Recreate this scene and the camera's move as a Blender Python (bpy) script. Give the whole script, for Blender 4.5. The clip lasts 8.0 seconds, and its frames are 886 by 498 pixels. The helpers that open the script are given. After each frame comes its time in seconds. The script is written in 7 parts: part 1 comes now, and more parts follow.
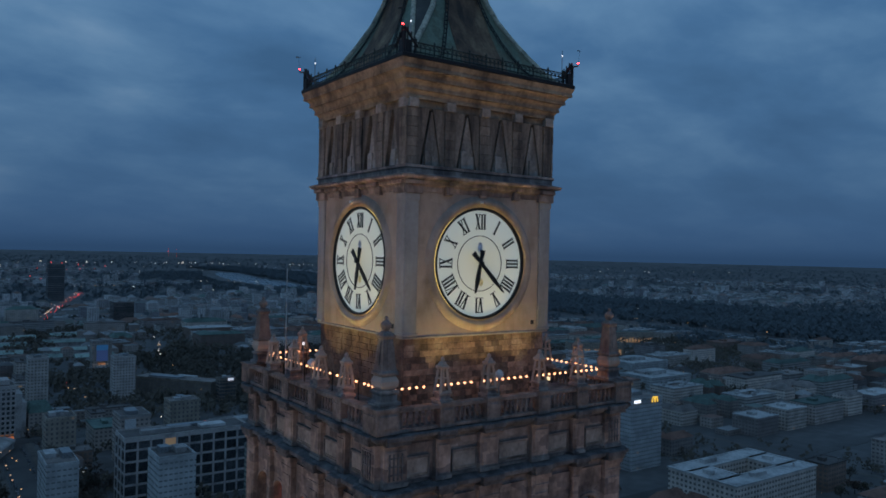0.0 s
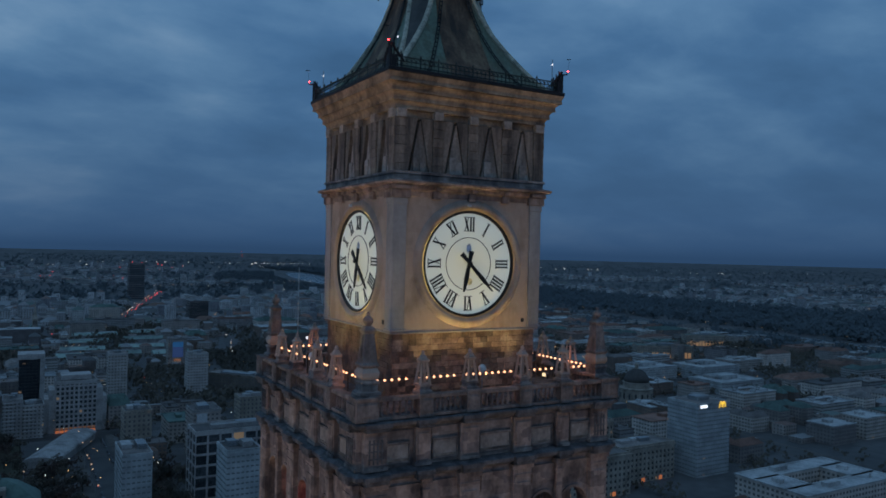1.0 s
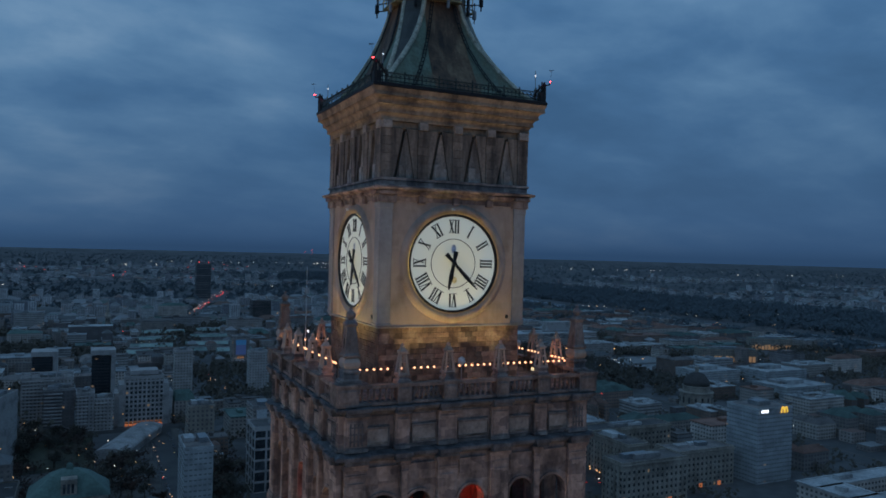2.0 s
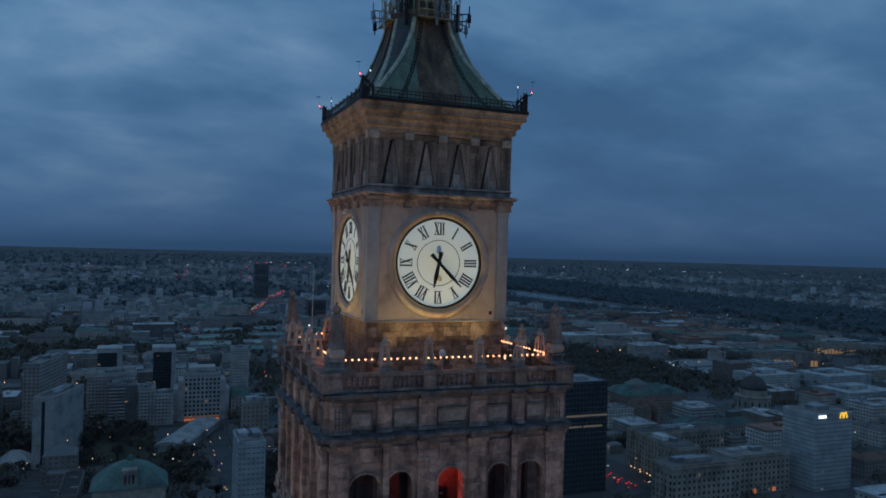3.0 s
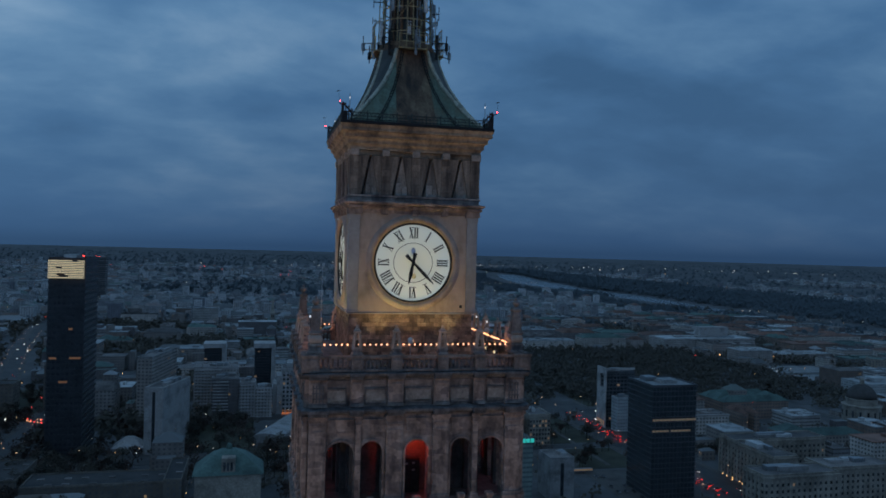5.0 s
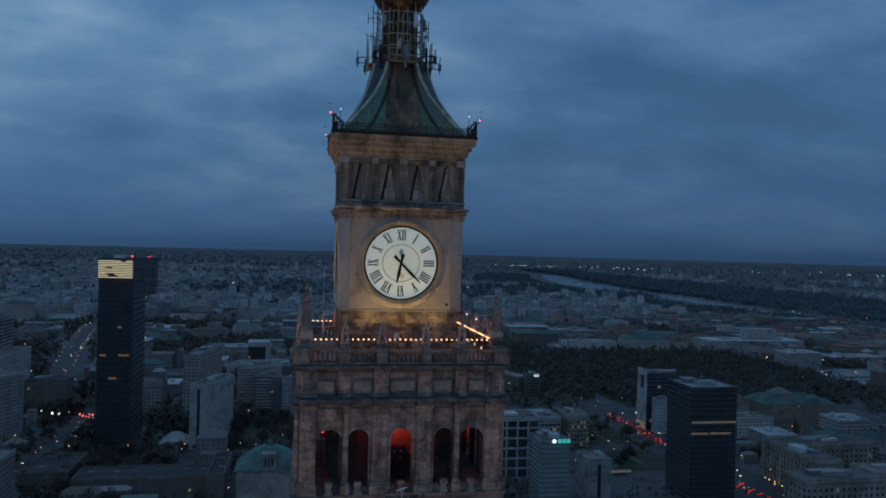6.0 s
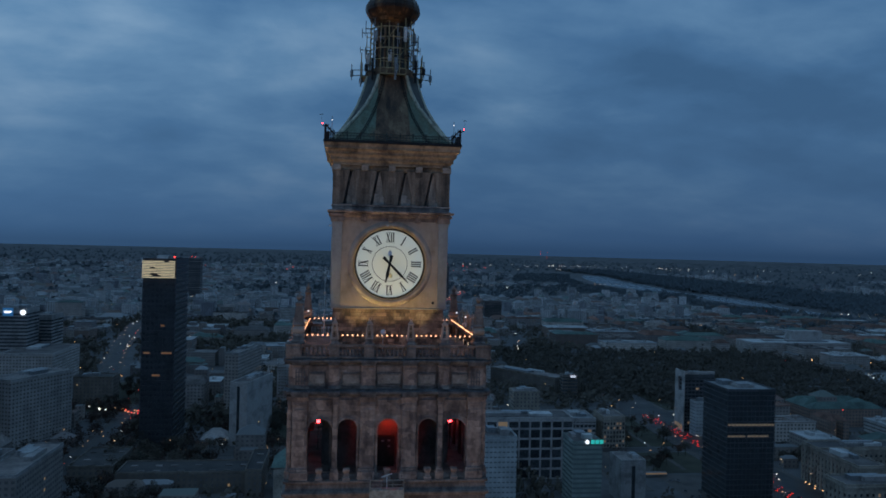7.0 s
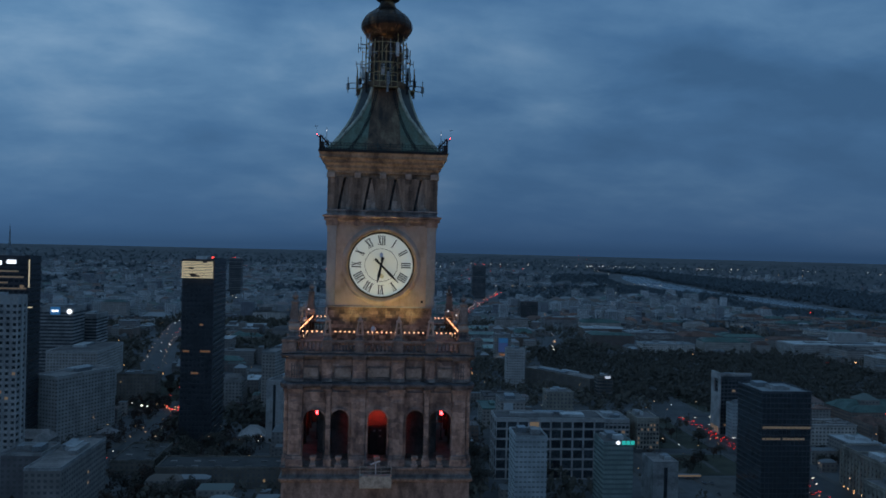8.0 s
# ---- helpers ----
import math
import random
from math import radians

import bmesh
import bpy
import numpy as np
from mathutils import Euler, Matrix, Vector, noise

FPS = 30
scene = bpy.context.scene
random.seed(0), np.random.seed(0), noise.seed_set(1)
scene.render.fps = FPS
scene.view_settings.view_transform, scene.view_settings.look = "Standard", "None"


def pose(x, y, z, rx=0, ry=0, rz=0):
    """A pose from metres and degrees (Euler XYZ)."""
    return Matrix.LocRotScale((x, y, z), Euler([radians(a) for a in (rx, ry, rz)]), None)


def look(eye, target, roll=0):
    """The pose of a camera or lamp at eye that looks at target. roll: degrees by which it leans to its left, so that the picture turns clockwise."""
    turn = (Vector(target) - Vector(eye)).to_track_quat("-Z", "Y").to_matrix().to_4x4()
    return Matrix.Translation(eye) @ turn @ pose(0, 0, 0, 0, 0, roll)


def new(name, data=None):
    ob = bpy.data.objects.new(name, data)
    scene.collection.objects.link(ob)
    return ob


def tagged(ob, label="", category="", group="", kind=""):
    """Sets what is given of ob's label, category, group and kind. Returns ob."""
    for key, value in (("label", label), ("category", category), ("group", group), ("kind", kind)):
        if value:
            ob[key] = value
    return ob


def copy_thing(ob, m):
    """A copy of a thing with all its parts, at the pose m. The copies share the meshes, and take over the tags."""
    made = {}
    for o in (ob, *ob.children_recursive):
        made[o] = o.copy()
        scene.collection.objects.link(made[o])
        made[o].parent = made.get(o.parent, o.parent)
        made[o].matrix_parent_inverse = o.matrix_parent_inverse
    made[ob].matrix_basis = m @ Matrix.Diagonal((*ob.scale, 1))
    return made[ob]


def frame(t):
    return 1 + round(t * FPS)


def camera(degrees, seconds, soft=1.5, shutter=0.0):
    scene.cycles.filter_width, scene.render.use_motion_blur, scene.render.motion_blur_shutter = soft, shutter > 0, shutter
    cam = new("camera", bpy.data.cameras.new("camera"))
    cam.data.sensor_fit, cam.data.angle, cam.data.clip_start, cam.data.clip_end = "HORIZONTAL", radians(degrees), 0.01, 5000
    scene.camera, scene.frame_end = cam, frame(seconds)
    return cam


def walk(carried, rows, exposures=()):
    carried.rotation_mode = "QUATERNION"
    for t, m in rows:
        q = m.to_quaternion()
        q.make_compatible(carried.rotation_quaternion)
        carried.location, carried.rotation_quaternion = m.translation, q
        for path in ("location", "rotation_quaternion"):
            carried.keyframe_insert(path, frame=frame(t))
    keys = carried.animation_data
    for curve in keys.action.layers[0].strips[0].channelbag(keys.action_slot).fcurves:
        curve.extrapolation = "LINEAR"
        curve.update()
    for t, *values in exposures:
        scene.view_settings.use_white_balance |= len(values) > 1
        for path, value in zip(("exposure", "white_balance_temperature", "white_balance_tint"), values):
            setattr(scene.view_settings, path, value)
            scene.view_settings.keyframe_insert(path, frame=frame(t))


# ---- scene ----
cam = camera(60.9, 8.0, soft=1.7)
PATH = [
    (0, (-27.259, -40.133, 165.517), (-4.242, -7.420, 165.737), 1.22),
    (0.5, (-26.001, -42.382, 165.561), (-4.524, -8.638, 165.768), 1.27),
    (1, (-24.747, -44.832, 165.605), (-4.751, -10.190, 165.797), 1.32),
    (1.5, (-23.468, -47.420, 165.650), (-4.903, -11.990, 165.825), 1.36),
    (3, (-19.272, -55.496, 165.799), (-4.768, -18.219, 165.919), 1.44),
    (3.5, (-17.703, -58.167, 165.857), (-4.488, -20.413, 165.958), 1.46),
    (4, (-16.034, -60.785, 165.921), (-4.078, -22.614, 166.003), 1.47),
    (4.5, (-14.264, -63.338, 165.993), (-3.534, -24.804, 166.056), 1.48),
    (6, (-8.385, -70.614, 166.262), (-1.124, -31.278, 166.270), 1.46),
    (6.5, (-6.273, -72.956, 166.374), (-0.094, -33.436, 166.365), 1.44),
    (7, (-4.112, -75.300, 166.498), (1.018, -35.631, 166.473), 1.42),
    (7.5, (-1.926, -77.686, 166.636), (2.184, -37.898, 166.597), 1.39),
    (8, (0.255, -80.162, 166.789), (3.369, -40.283, 166.737), 1.36),
]
walk(cam, [(t, look(eye, target, roll)) for t, eye, target, roll in PATH])

# ---- world: dusk under a broken overcast ----
def link(tree, a, ia, b, ib):
    tree.links.new(a.outputs[ia], b.inputs[ib])


def math_node(tree, op, a=None, b=None, va=0.0, vb=0.0, clamp=False):
    n = tree.nodes.new("ShaderNodeMath")
    n.operation, n.use_clamp = op, clamp
    n.inputs[0].default_value, n.inputs[1].default_value = va, vb
    if a is not None:
        tree.links.new(a, n.inputs[0])
    if b is not None:
        tree.links.new(b, n.inputs[1])
    return n.outputs[0]


def ramp(tree, fac, stops):
    n = tree.nodes.new("ShaderNodeValToRGB")
    while len(n.color_ramp.elements) < len(stops):
        n.color_ramp.elements.new(0.5)
    for e, (p, c) in zip(n.color_ramp.elements, stops):
        e.position, e.color = p, (*c, 1)
    tree.links.new(fac, n.inputs[0])
    return n.outputs[0]


def mix(tree, kind, fac, a, b):
    n = tree.nodes.new("ShaderNodeMix")
    n.data_type, n.blend_type = "RGBA", kind
    for sock, v in ((n.inputs[0], fac), (n.inputs[6], a), (n.inputs[7], b)):
        if isinstance(v, bpy.types.NodeSocket):
            tree.links.new(v, sock)
        elif isinstance(v, tuple):
            sock.default_value = (*v, 1)
        else:
            sock.default_value = v
    return n.outputs[2]


SUN_ELEVATION, SUN_TURN = radians(3), radians(215)
world = bpy.data.worlds.new("dusk_sky")
scene.world = world
world.use_nodes = True
wt = world.node_tree
wt.nodes.clear()
tc = wt.nodes.new("ShaderNodeTexCoord")
sep = wt.nodes.new("ShaderNodeSeparateXYZ")
link(wt, tc, "Generated", sep, 0)
up = math_node(wt, "MAXIMUM", sep.outputs[2], vb=0.0)
den = math_node(wt, "ADD", up, vb=0.30)
flat = wt.nodes.new("ShaderNodeCombineXYZ")
wt.links.new(math_node(wt, "DIVIDE", sep.outputs[0], den), flat.inputs[0])
wt.links.new(math_node(wt, "DIVIDE", sep.outputs[1], den), flat.inputs[1])
wt.links.new(math_node(wt, "MULTIPLY", up, vb=1.5), flat.inputs[2])
clouds = []
for scale, detail, rough, shift, stretch in ((0.95, 4, 0.5, 5.6, (0.9, 1.2, 1.0)), (2.7, 6, 0.54, 9.2, (0.95, 1.15, 1.0))):
    mp = wt.nodes.new("ShaderNodeMapping")
    mp.inputs["Location"].default_value = (shift, shift * 0.7, 0)
    mp.inputs["Scale"].default_value = stretch
    mp.inputs["Rotation"].default_value = (0, 0, radians(-6))
    link(wt, flat, 0, mp, 0)
    nz = wt.nodes.new("ShaderNodeTexNoise")
    nz.inputs["Scale"].default_value, nz.inputs["Detail"].default_value = scale, detail
    nz.inputs["Roughness"].default_value, nz.inputs["Distortion"].default_value = rough, 0.15
    link(wt, mp, 0, nz, 0)
    clouds.append(nz.outputs[0])
both = math_node(wt, "ADD", math_node(wt, "MULTIPLY", clouds[0], vb=0.55), math_node(wt, "MULTIPLY", clouds[1], vb=0.45))
cloud_colour = ramp(wt, both, [(0.37, (0.028, 0.077, 0.160)), (0.46, (0.040, 0.103, 0.206)), (0.55, (0.068, 0.146, 0.257)), (0.67, (0.134, 0.222, 0.332))])
low = ramp(wt, up, [(0.0, (0.021, 0.056, 0.124)), (0.016, (0.025, 0.068, 0.152)), (0.045, (0.030, 0.080, 0.176)), (0.10, (0.035, 0.090, 0.190)), (0.30, (0.043, 0.107, 0.220))])
band = ramp(wt, up, [(0.0, (0, 0, 0)), (0.05, (0.30, 0.30, 0.30)), (0.22, (0.9, 0.9, 0.9))])
colour = mix(wt, "MIX", band, low, cloud_colour)
# the afterglow: the cloud deck is brighter towards the west (-x)
west = math_node(wt, "MAXIMUM", math_node(wt, "SUBTRACT", None, sep.outputs[0], va=0.1), vb=0.0)
lift = math_node(wt, "ADD", math_node(wt, "MULTIPLY", math_node(wt, "MINIMUM", up, vb=0.34), vb=1.0), vb=0.88)
shine = wt.nodes.new("ShaderNodeCombineXYZ")
for k, g in enumerate((0.66, 0.58, 0.48)):
    wt.links.new(math_node(wt, "ADD", math_node(wt, "MULTIPLY", west, vb=g), lift), shine.inputs[k])
colour = mix(wt, "MULTIPLY", 1.0, colour, shine.outputs[0])
sky = wt.nodes.new("ShaderNodeTexSky")
sky.sky_type, sky.sun_disc = "NISHITA", False
sky.sun_elevation, sky.sun_rotation = SUN_ELEVATION, SUN_TURN
backs = []
for col, strength in ((colour, 1.22), (sky.outputs[0], 0.002)):
    bg = wt.nodes.new("ShaderNodeBackground")
    wt.links.new(col, bg.inputs[0])
    bg.inputs[1].default_value = strength
    backs.append(bg)
addw = wt.nodes.new("ShaderNodeAddShader")
link(wt, backs[0], 0, addw, 0)
link(wt, backs[1], 0, addw, 1)
wout = wt.nodes.new("ShaderNodeOutputWorld")
link(wt, addw, 0, wout, 0)

sun_data = bpy.data.lights.new("sun", "SUN")
sun_data.energy, sun_data.angle, sun_data.color = 0.05, radians(70), (0.80, 0.88, 1.0)
sun = new("sun", sun_data)
sun.matrix_world = look((0, 0, 400), (0.55, 1.0, 399.1))


# ---- helpers of this scene ----
def box(bm, x0, x1, y0, y1, z0, z1):
    v = [bm.verts.new(p) for p in ((x0, y0, z0), (x1, y0, z0), (x1, y1, z0), (x0, y1, z0), (x0, y0, z1), (x1, y0, z1), (x1, y1, z1), (x0, y1, z1))]
    for q in ((0, 3, 2, 1), (4, 5, 6, 7), (0, 1, 5, 4), (1, 2, 6, 5), (2, 3, 7, 6), (3, 0, 4, 7)):
        bm.faces.new([v[i] for i in q])
    return v


def stack(bm, rings, cap=True):
    """Joins rings of points, each a list of the same length, into one skin."""
    loops = [[bm.verts.new(p) for p in r] for r in rings]
    n = len(loops[0])
    for a, b in zip(loops, loops[1:]):
        for i in range(n):
            j = (i + 1) % n
            bm.faces.new((a[i], a[j], b[j], b[i]))
    if cap:
        bm.faces.new(loops[0][::-1])
        bm.faces.new(loops[-1])


def square_ring(w, z, cx=0.0, cy=0.0):
    return [(cx - w, cy - w, z), (cx + w, cy - w, z), (cx + w, cy + w, z), (cx - w, cy + w, z)]


def ngon_ring(r, z, n=12, cx=0.0, cy=0.0, turn=0.0):
    return [(cx + r * math.cos(turn + 2 * math.pi * i / n), cy + r * math.sin(turn + 2 * math.pi * i / n), z) for i in range(n)]


def moulding(bm, profile, cx=0.0, cy=0.0, cap=True):
    stack(bm, [square_ring(w, z, cx, cy) for w, z in profile], cap)


def lathe(bm, profile, n=12, cx=0.0, cy=0.0, cap=True):
    stack(bm, [ngon_ring(r, z, n, cx, cy) for r, z in profile], cap)


def rod(bm, a, b, r, n=6):
    a, b = Vector(a), Vector(b)
    d = (b - a).normalized()
    u = d.orthogonal().normalized()
    w = d.cross(u)
    stack(bm, [[tuple(p + r * (math.cos(2 * math.pi * i / n) * u + math.sin(2 * math.pi * i / n) * w)) for i in range(n)] for p in (a, b)])


def beam(bm, a, b, half, half2=None):
    """A bar of square section from a to b, tapering to half2."""
    a, b = Vector(a), Vector(b)
    d = (b - a).normalized()
    u = d.cross(Vector((0, 0, 1)))
    u = u.normalized() if u.length > 1e-4 else Vector((1, 0, 0))
    w = d.cross(u)
    rings = []
    for p, h in ((a, half), (b, half if half2 is None else half2)):
        rings.append([tuple(p + h * (i * u + j * w)) for i, j in ((-1, -1), (1, -1), (1, 1), (-1, 1))])
    stack(bm, rings)


def finish(bm, smooth=False, bevel=0.0):
    bmesh.ops.recalc_face_normals(bm, faces=bm.faces)
    if bevel:
        bmesh.ops.bevel(bm, geom=[e for e in bm.edges if e.calc_face_angle(0) > 0.6], offset=bevel, segments=1, affect="EDGES", clamp_overlap=True)
    if smooth:
        for f in bm.faces:
            f.smooth = True


def mesh_of(name, bm, material):
    me = bpy.data.meshes.new(name)
    bm.to_mesh(me)
    bm.free()
    me.materials.append(material)
    return me


def part(name, bm, material, parent, label="", smooth=False, bevel=0.0, kind=""):
    finish(bm, smooth, bevel)
    ob = new(name, mesh_of(name, bm, material))
    ob.parent = parent
    return tagged(ob, label, kind=kind)


def piece(name, me, parent, m=None, label=""):
    """One more object on a shared mesh."""
    ob = new(name, me)
    ob.parent = parent
    if m is not None:
        ob.matrix_basis = m
    return tagged(ob, label)


def thing(name, label, category, m=None, group="", kind=""):
    ob = new(name)
    ob.empty_display_size = 0.2
    if m is not None:
        ob.matrix_basis = m
    return tagged(ob, label, category, group, kind)


def solid(name, bm, material, label, category, group="", kind="", smooth=False, bevel=0.0, m=None):
    finish(bm, smooth, bevel)
    ob = new(name, mesh_of(name, bm, material))
    if m is not None:
        ob.matrix_basis = m
    return tagged(ob, label, category, group, kind)


QUARTERS = [Matrix.Rotation(k * math.pi / 2, 4, "Z") for k in range(4)]


# ---- materials ----
def material(name, colour, rough=0.7, metal=0.0, dark=None, light=None, scale=1.0, fine=6.0, bump=0.15, vary=0.0, streak=0.0, bump_size=0.05, grit=1.0, blocks=0.0):
    """A surface with blotches and grain in world size; streak stretches the blotches down the wall."""
    m = bpy.data.materials.new(name)
    m.use_nodes = True
    t = m.node_tree
    b = t.nodes["Principled BSDF"]
    geo = t.nodes.new("ShaderNodeNewGeometry")
    mp = t.nodes.new("ShaderNodeMapping")
    mp.inputs["Scale"].default_value = (1, 1, 1 - streak)
    link(t, geo, "Position", mp, 0)
    big = t.nodes.new("ShaderNodeTexNoise")
    big.inputs["Scale"].default_value, big.inputs["Detail"].default_value, big.inputs["Roughness"].default_value = scale, 5, 0.6
    link(t, mp, 0, big, 0)
    small = t.nodes.new("ShaderNodeTexNoise")
    small.inputs["Scale"].default_value, small.inputs["Detail"].default_value = fine, 4
    link(t, geo, "Position", small, 0)
    dark = dark or tuple(c * 0.55 for c in colour)
    light = light or tuple(min(1, c * 1.25) for c in colour)
    col = ramp(t, big.outputs[0], [(0.34, dark), (0.51, colour), (0.70, light)])
    grain = ramp(t, small.outputs[0], [(0.3, (1 - 0.28 * grit,) * 3), (0.7, (1 + 0.12 * grit,) * 3)])
    col = mix(t, "MULTIPLY", 1.0, col, grain)
    if blocks:
        # squared stones of slightly different tone
        cells = t.nodes.new("ShaderNodeTexVoronoi")
        cells.distance = "CHEBYCHEV"
        cells.inputs["Scale"].default_value, cells.inputs["Randomness"].default_value = 1.5, 0.75
        mp2 = t.nodes.new("ShaderNodeMapping")
        mp2.inputs["Scale"].default_value = (0.75, 0.75, 1.35)
        link(t, geo, "Position", mp2, 0)
        link(t, mp2, 0, cells, 0)
        split = t.nodes.new("ShaderNodeSeparateColor")
        link(t, cells, "Color", split, 0)
        col = mix(t, "MULTIPLY", 1.0, col, ramp(t, split.outputs[0], [(0.0, (1 - blocks, 1 - blocks, 1 - blocks * 0.8)), (0.5, (1.0, 0.96, 0.95)), (1.0, (1 + blocks, 1 + blocks * 0.9, 1 + blocks * 0.9))]))
    if vary:
        info = t.nodes.new("ShaderNodeObjectInfo")
        col = mix(t, "MULTIPLY", 1.0, col, ramp(t, info.outputs["Random"], [(0.0, (1 - vary,) * 3), (1.0, (1 + vary, 1 + vary * 0.9, 1 + vary * 0.8))]))
    t.links.new(col, b.inputs["Base Color"])
    b.inputs["Metallic"].default_value = metal
    r = t.nodes.new("ShaderNodeMapRange")
    r.inputs[3].default_value, r.inputs[4].default_value = max(0.03, rough - 0.12), min(1, rough + 0.12)
    link(t, small, 0, r, 0)
    link(t, r, 0, b, "Roughness")
    if bump:
        bp = t.nodes.new("ShaderNodeBump")
        bp.inputs["Strength"].default_value, bp.inputs["Distance"].default_value = bump, bump_size
        link(t, small, 0, bp, "Height")
        link(t, bp, 0, b, "Normal")
    return m


def glow(name, colour, strength):
    m = bpy.data.materials.new(name)
    m.use_nodes = True
    b = m.node_tree.nodes["Principled BSDF"]
    b.inputs["Base Color"].default_value = (*[min(1, c) for c in colour], 1)
    b.inputs["Emission Color"].default_value = (*colour, 1)
    b.inputs["Emission Strength"].default_value = strength
    return m


STONE = material("limestone", (0.285, 0.215, 0.182), 0.85, dark=(0.115, 0.088, 0.080), light=(0.39, 0.305, 0.262), scale=0.9, fine=3.5, bump=0.3, streak=0.6, blocks=0.36)
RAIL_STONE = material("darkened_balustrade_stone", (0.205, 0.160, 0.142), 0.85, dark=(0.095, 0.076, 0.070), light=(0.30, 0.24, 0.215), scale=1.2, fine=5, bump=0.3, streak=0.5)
STONE_PANEL = material("panel_stone", (0.40, 0.335, 0.29), 0.85, dark=(0.26, 0.215, 0.185), light=(0.47, 0.40, 0.35), scale=1.2, fine=5, bump=0.15, streak=0.4)
ATTIC_STONE = material("attic_panel_stone", (0.33, 0.265, 0.225), 0.85, dark=(0.20, 0.16, 0.14), light=(0.41, 0.34, 0.295), scale=1.2, fine=5, bump=0.15, streak=0.4)
STONE_BLOCK = material("ashlar_block", (0.27, 0.185, 0.135), 0.85, dark=(0.13, 0.092, 0.072), light=(0.42, 0.325, 0.24), scale=1.1, fine=7, bump=0.3, vary=0.55)
STONE_PALE = material("pale_stone", (0.445, 0.345, 0.285), 0.8, dark=(0.32, 0.24, 0.185), light=(0.49, 0.39, 0.325), scale=0.6, fine=11, bump=0.03, streak=0.5, grit=0.18, blocks=0.05)
STONE_GREY = material("grey_pilaster_stone", (0.35, 0.325, 0.315), 0.8, dark=(0.27, 0.245, 0.24), light=(0.41, 0.385, 0.37), scale=0.7, fine=3, bump=0.06, streak=0.6, grit=0.4)
# dark stone of the shadow bars painted under the attic panels
STONE_SHADOW = material("panel_shadow_stone", (0.215, 0.175, 0.145), 0.9, dark=(0.085, 0.071, 0.063), light=(0.34, 0.285, 0.235), scale=0.9, fine=6, bump=0.4, vary=0.3, streak=0.75)
STONE_DARK = material("smoke_stained_stone", (0.33, 0.240, 0.165), 0.88, dark=(0.12, 0.088, 0.066), light=(0.46, 0.345, 0.24), scale=0.7, fine=4, bump=0.35, streak=0.3)
STONE_WET = material("weathered_ledge_stone", (0.105, 0.098, 0.102), 0.75, dark=(0.045, 0.043, 0.046), light=(0.20, 0.185, 0.185), scale=1.4, fine=8, bump=0.35)
COPPER_GREEN = material("green_copper_sheet", (0.155, 0.185, 0.128), 0.8, 0.0, dark=(0.19, 0.135, 0.082), light=(0.235, 0.31, 0.23), scale=0.6, fine=5, bump=0.15, streak=0.8)
COPPER_BROWN = material("brown_copper_sheet", (0.165, 0.098, 0.060), 0.85, 0.0, dark=(0.060, 0.040, 0.030), light=(0.33, 0.22, 0.13), scale=1.0, fine=5, bump=0.15, streak=0.85)
COPPER_DARK = material("blackened_copper", (0.05, 0.05, 0.045), 0.5, 0.2, dark=(0.03, 0.03, 0.028), light=(0.09, 0.085, 0.07), scale=0.8, fine=5, bump=0.15, streak=0.85)
COPPER_RIB = material("pale_copper_rib", (0.52, 0.49, 0.37), 0.6, 0.0, scale=1.5)
# the ball's lightest tone paints in patches of warm floodlight
BALL_COPPER = material("bronze_ball_sheet", (0.075, 0.046, 0.032), 0.38, 0.6, dark=(0.035, 0.025, 0.02), light=(0.40, 0.20, 0.08), scale=0.9, fine=3, bump=0.1, vary=0.3)
FRIEZE_STONE = material("streaked_frieze_stone", (0.20, 0.155, 0.125), 0.9, dark=(0.062, 0.050, 0.045), light=(0.33, 0.265, 0.215), scale=1.5, fine=6, bump=0.4, vary=0.25, streak=0.85)
FRIEZE_SLAB = material("paler_frieze_slab", (0.27, 0.22, 0.185), 0.9, dark=(0.11, 0.09, 0.08), light=(0.40, 0.335, 0.285), scale=1.7, fine=6, bump=0.35, vary=0.25, streak=0.8)
IRON = material("black_iron", (0.022, 0.022, 0.024), 0.6, 0.4, scale=2, fine=12)
RAIL_IRON = material("verdigris_iron", (0.045, 0.058, 0.052), 0.6, 0.2, scale=2, fine=12)
SCAFFOLD = material("weathered_yellow_paint", (0.40, 0.31, 0.16), 0.6, 0.1, dark=(0.17, 0.13, 0.075), light=(0.58, 0.47, 0.26), scale=2, fine=9)
STEEL = material("galvanised_steel", (0.30, 0.31, 0.32), 0.45, 0.6, scale=2, fine=9)
PANEL_WHITE = material("white_plastic", (0.62, 0.62, 0.62), 0.5, scale=2, fine=9, bump=0.05)
DIAL_RIM = material("black_enamel", (0.012, 0.013, 0.014), 0.4, 0.2, scale=2)
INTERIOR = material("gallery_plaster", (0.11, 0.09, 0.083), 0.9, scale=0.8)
BULB = glow("warm_bulb", (1.0, 0.48, 0.25), 2.4)
RED_LAMP = glow("red_lamp", (1.0, 0.045, 0.055), 11.0)
WHITE_LAMP = glow("white_lamp", (0.95, 0.95, 1.0), 1.0)
FLOOD_LENS = glow("floodlight_lens", (1.0, 0.80, 0.45), 1.2)
STRIP = glow("warm_strip", (1.0, 0.78, 0.28), 0.6)


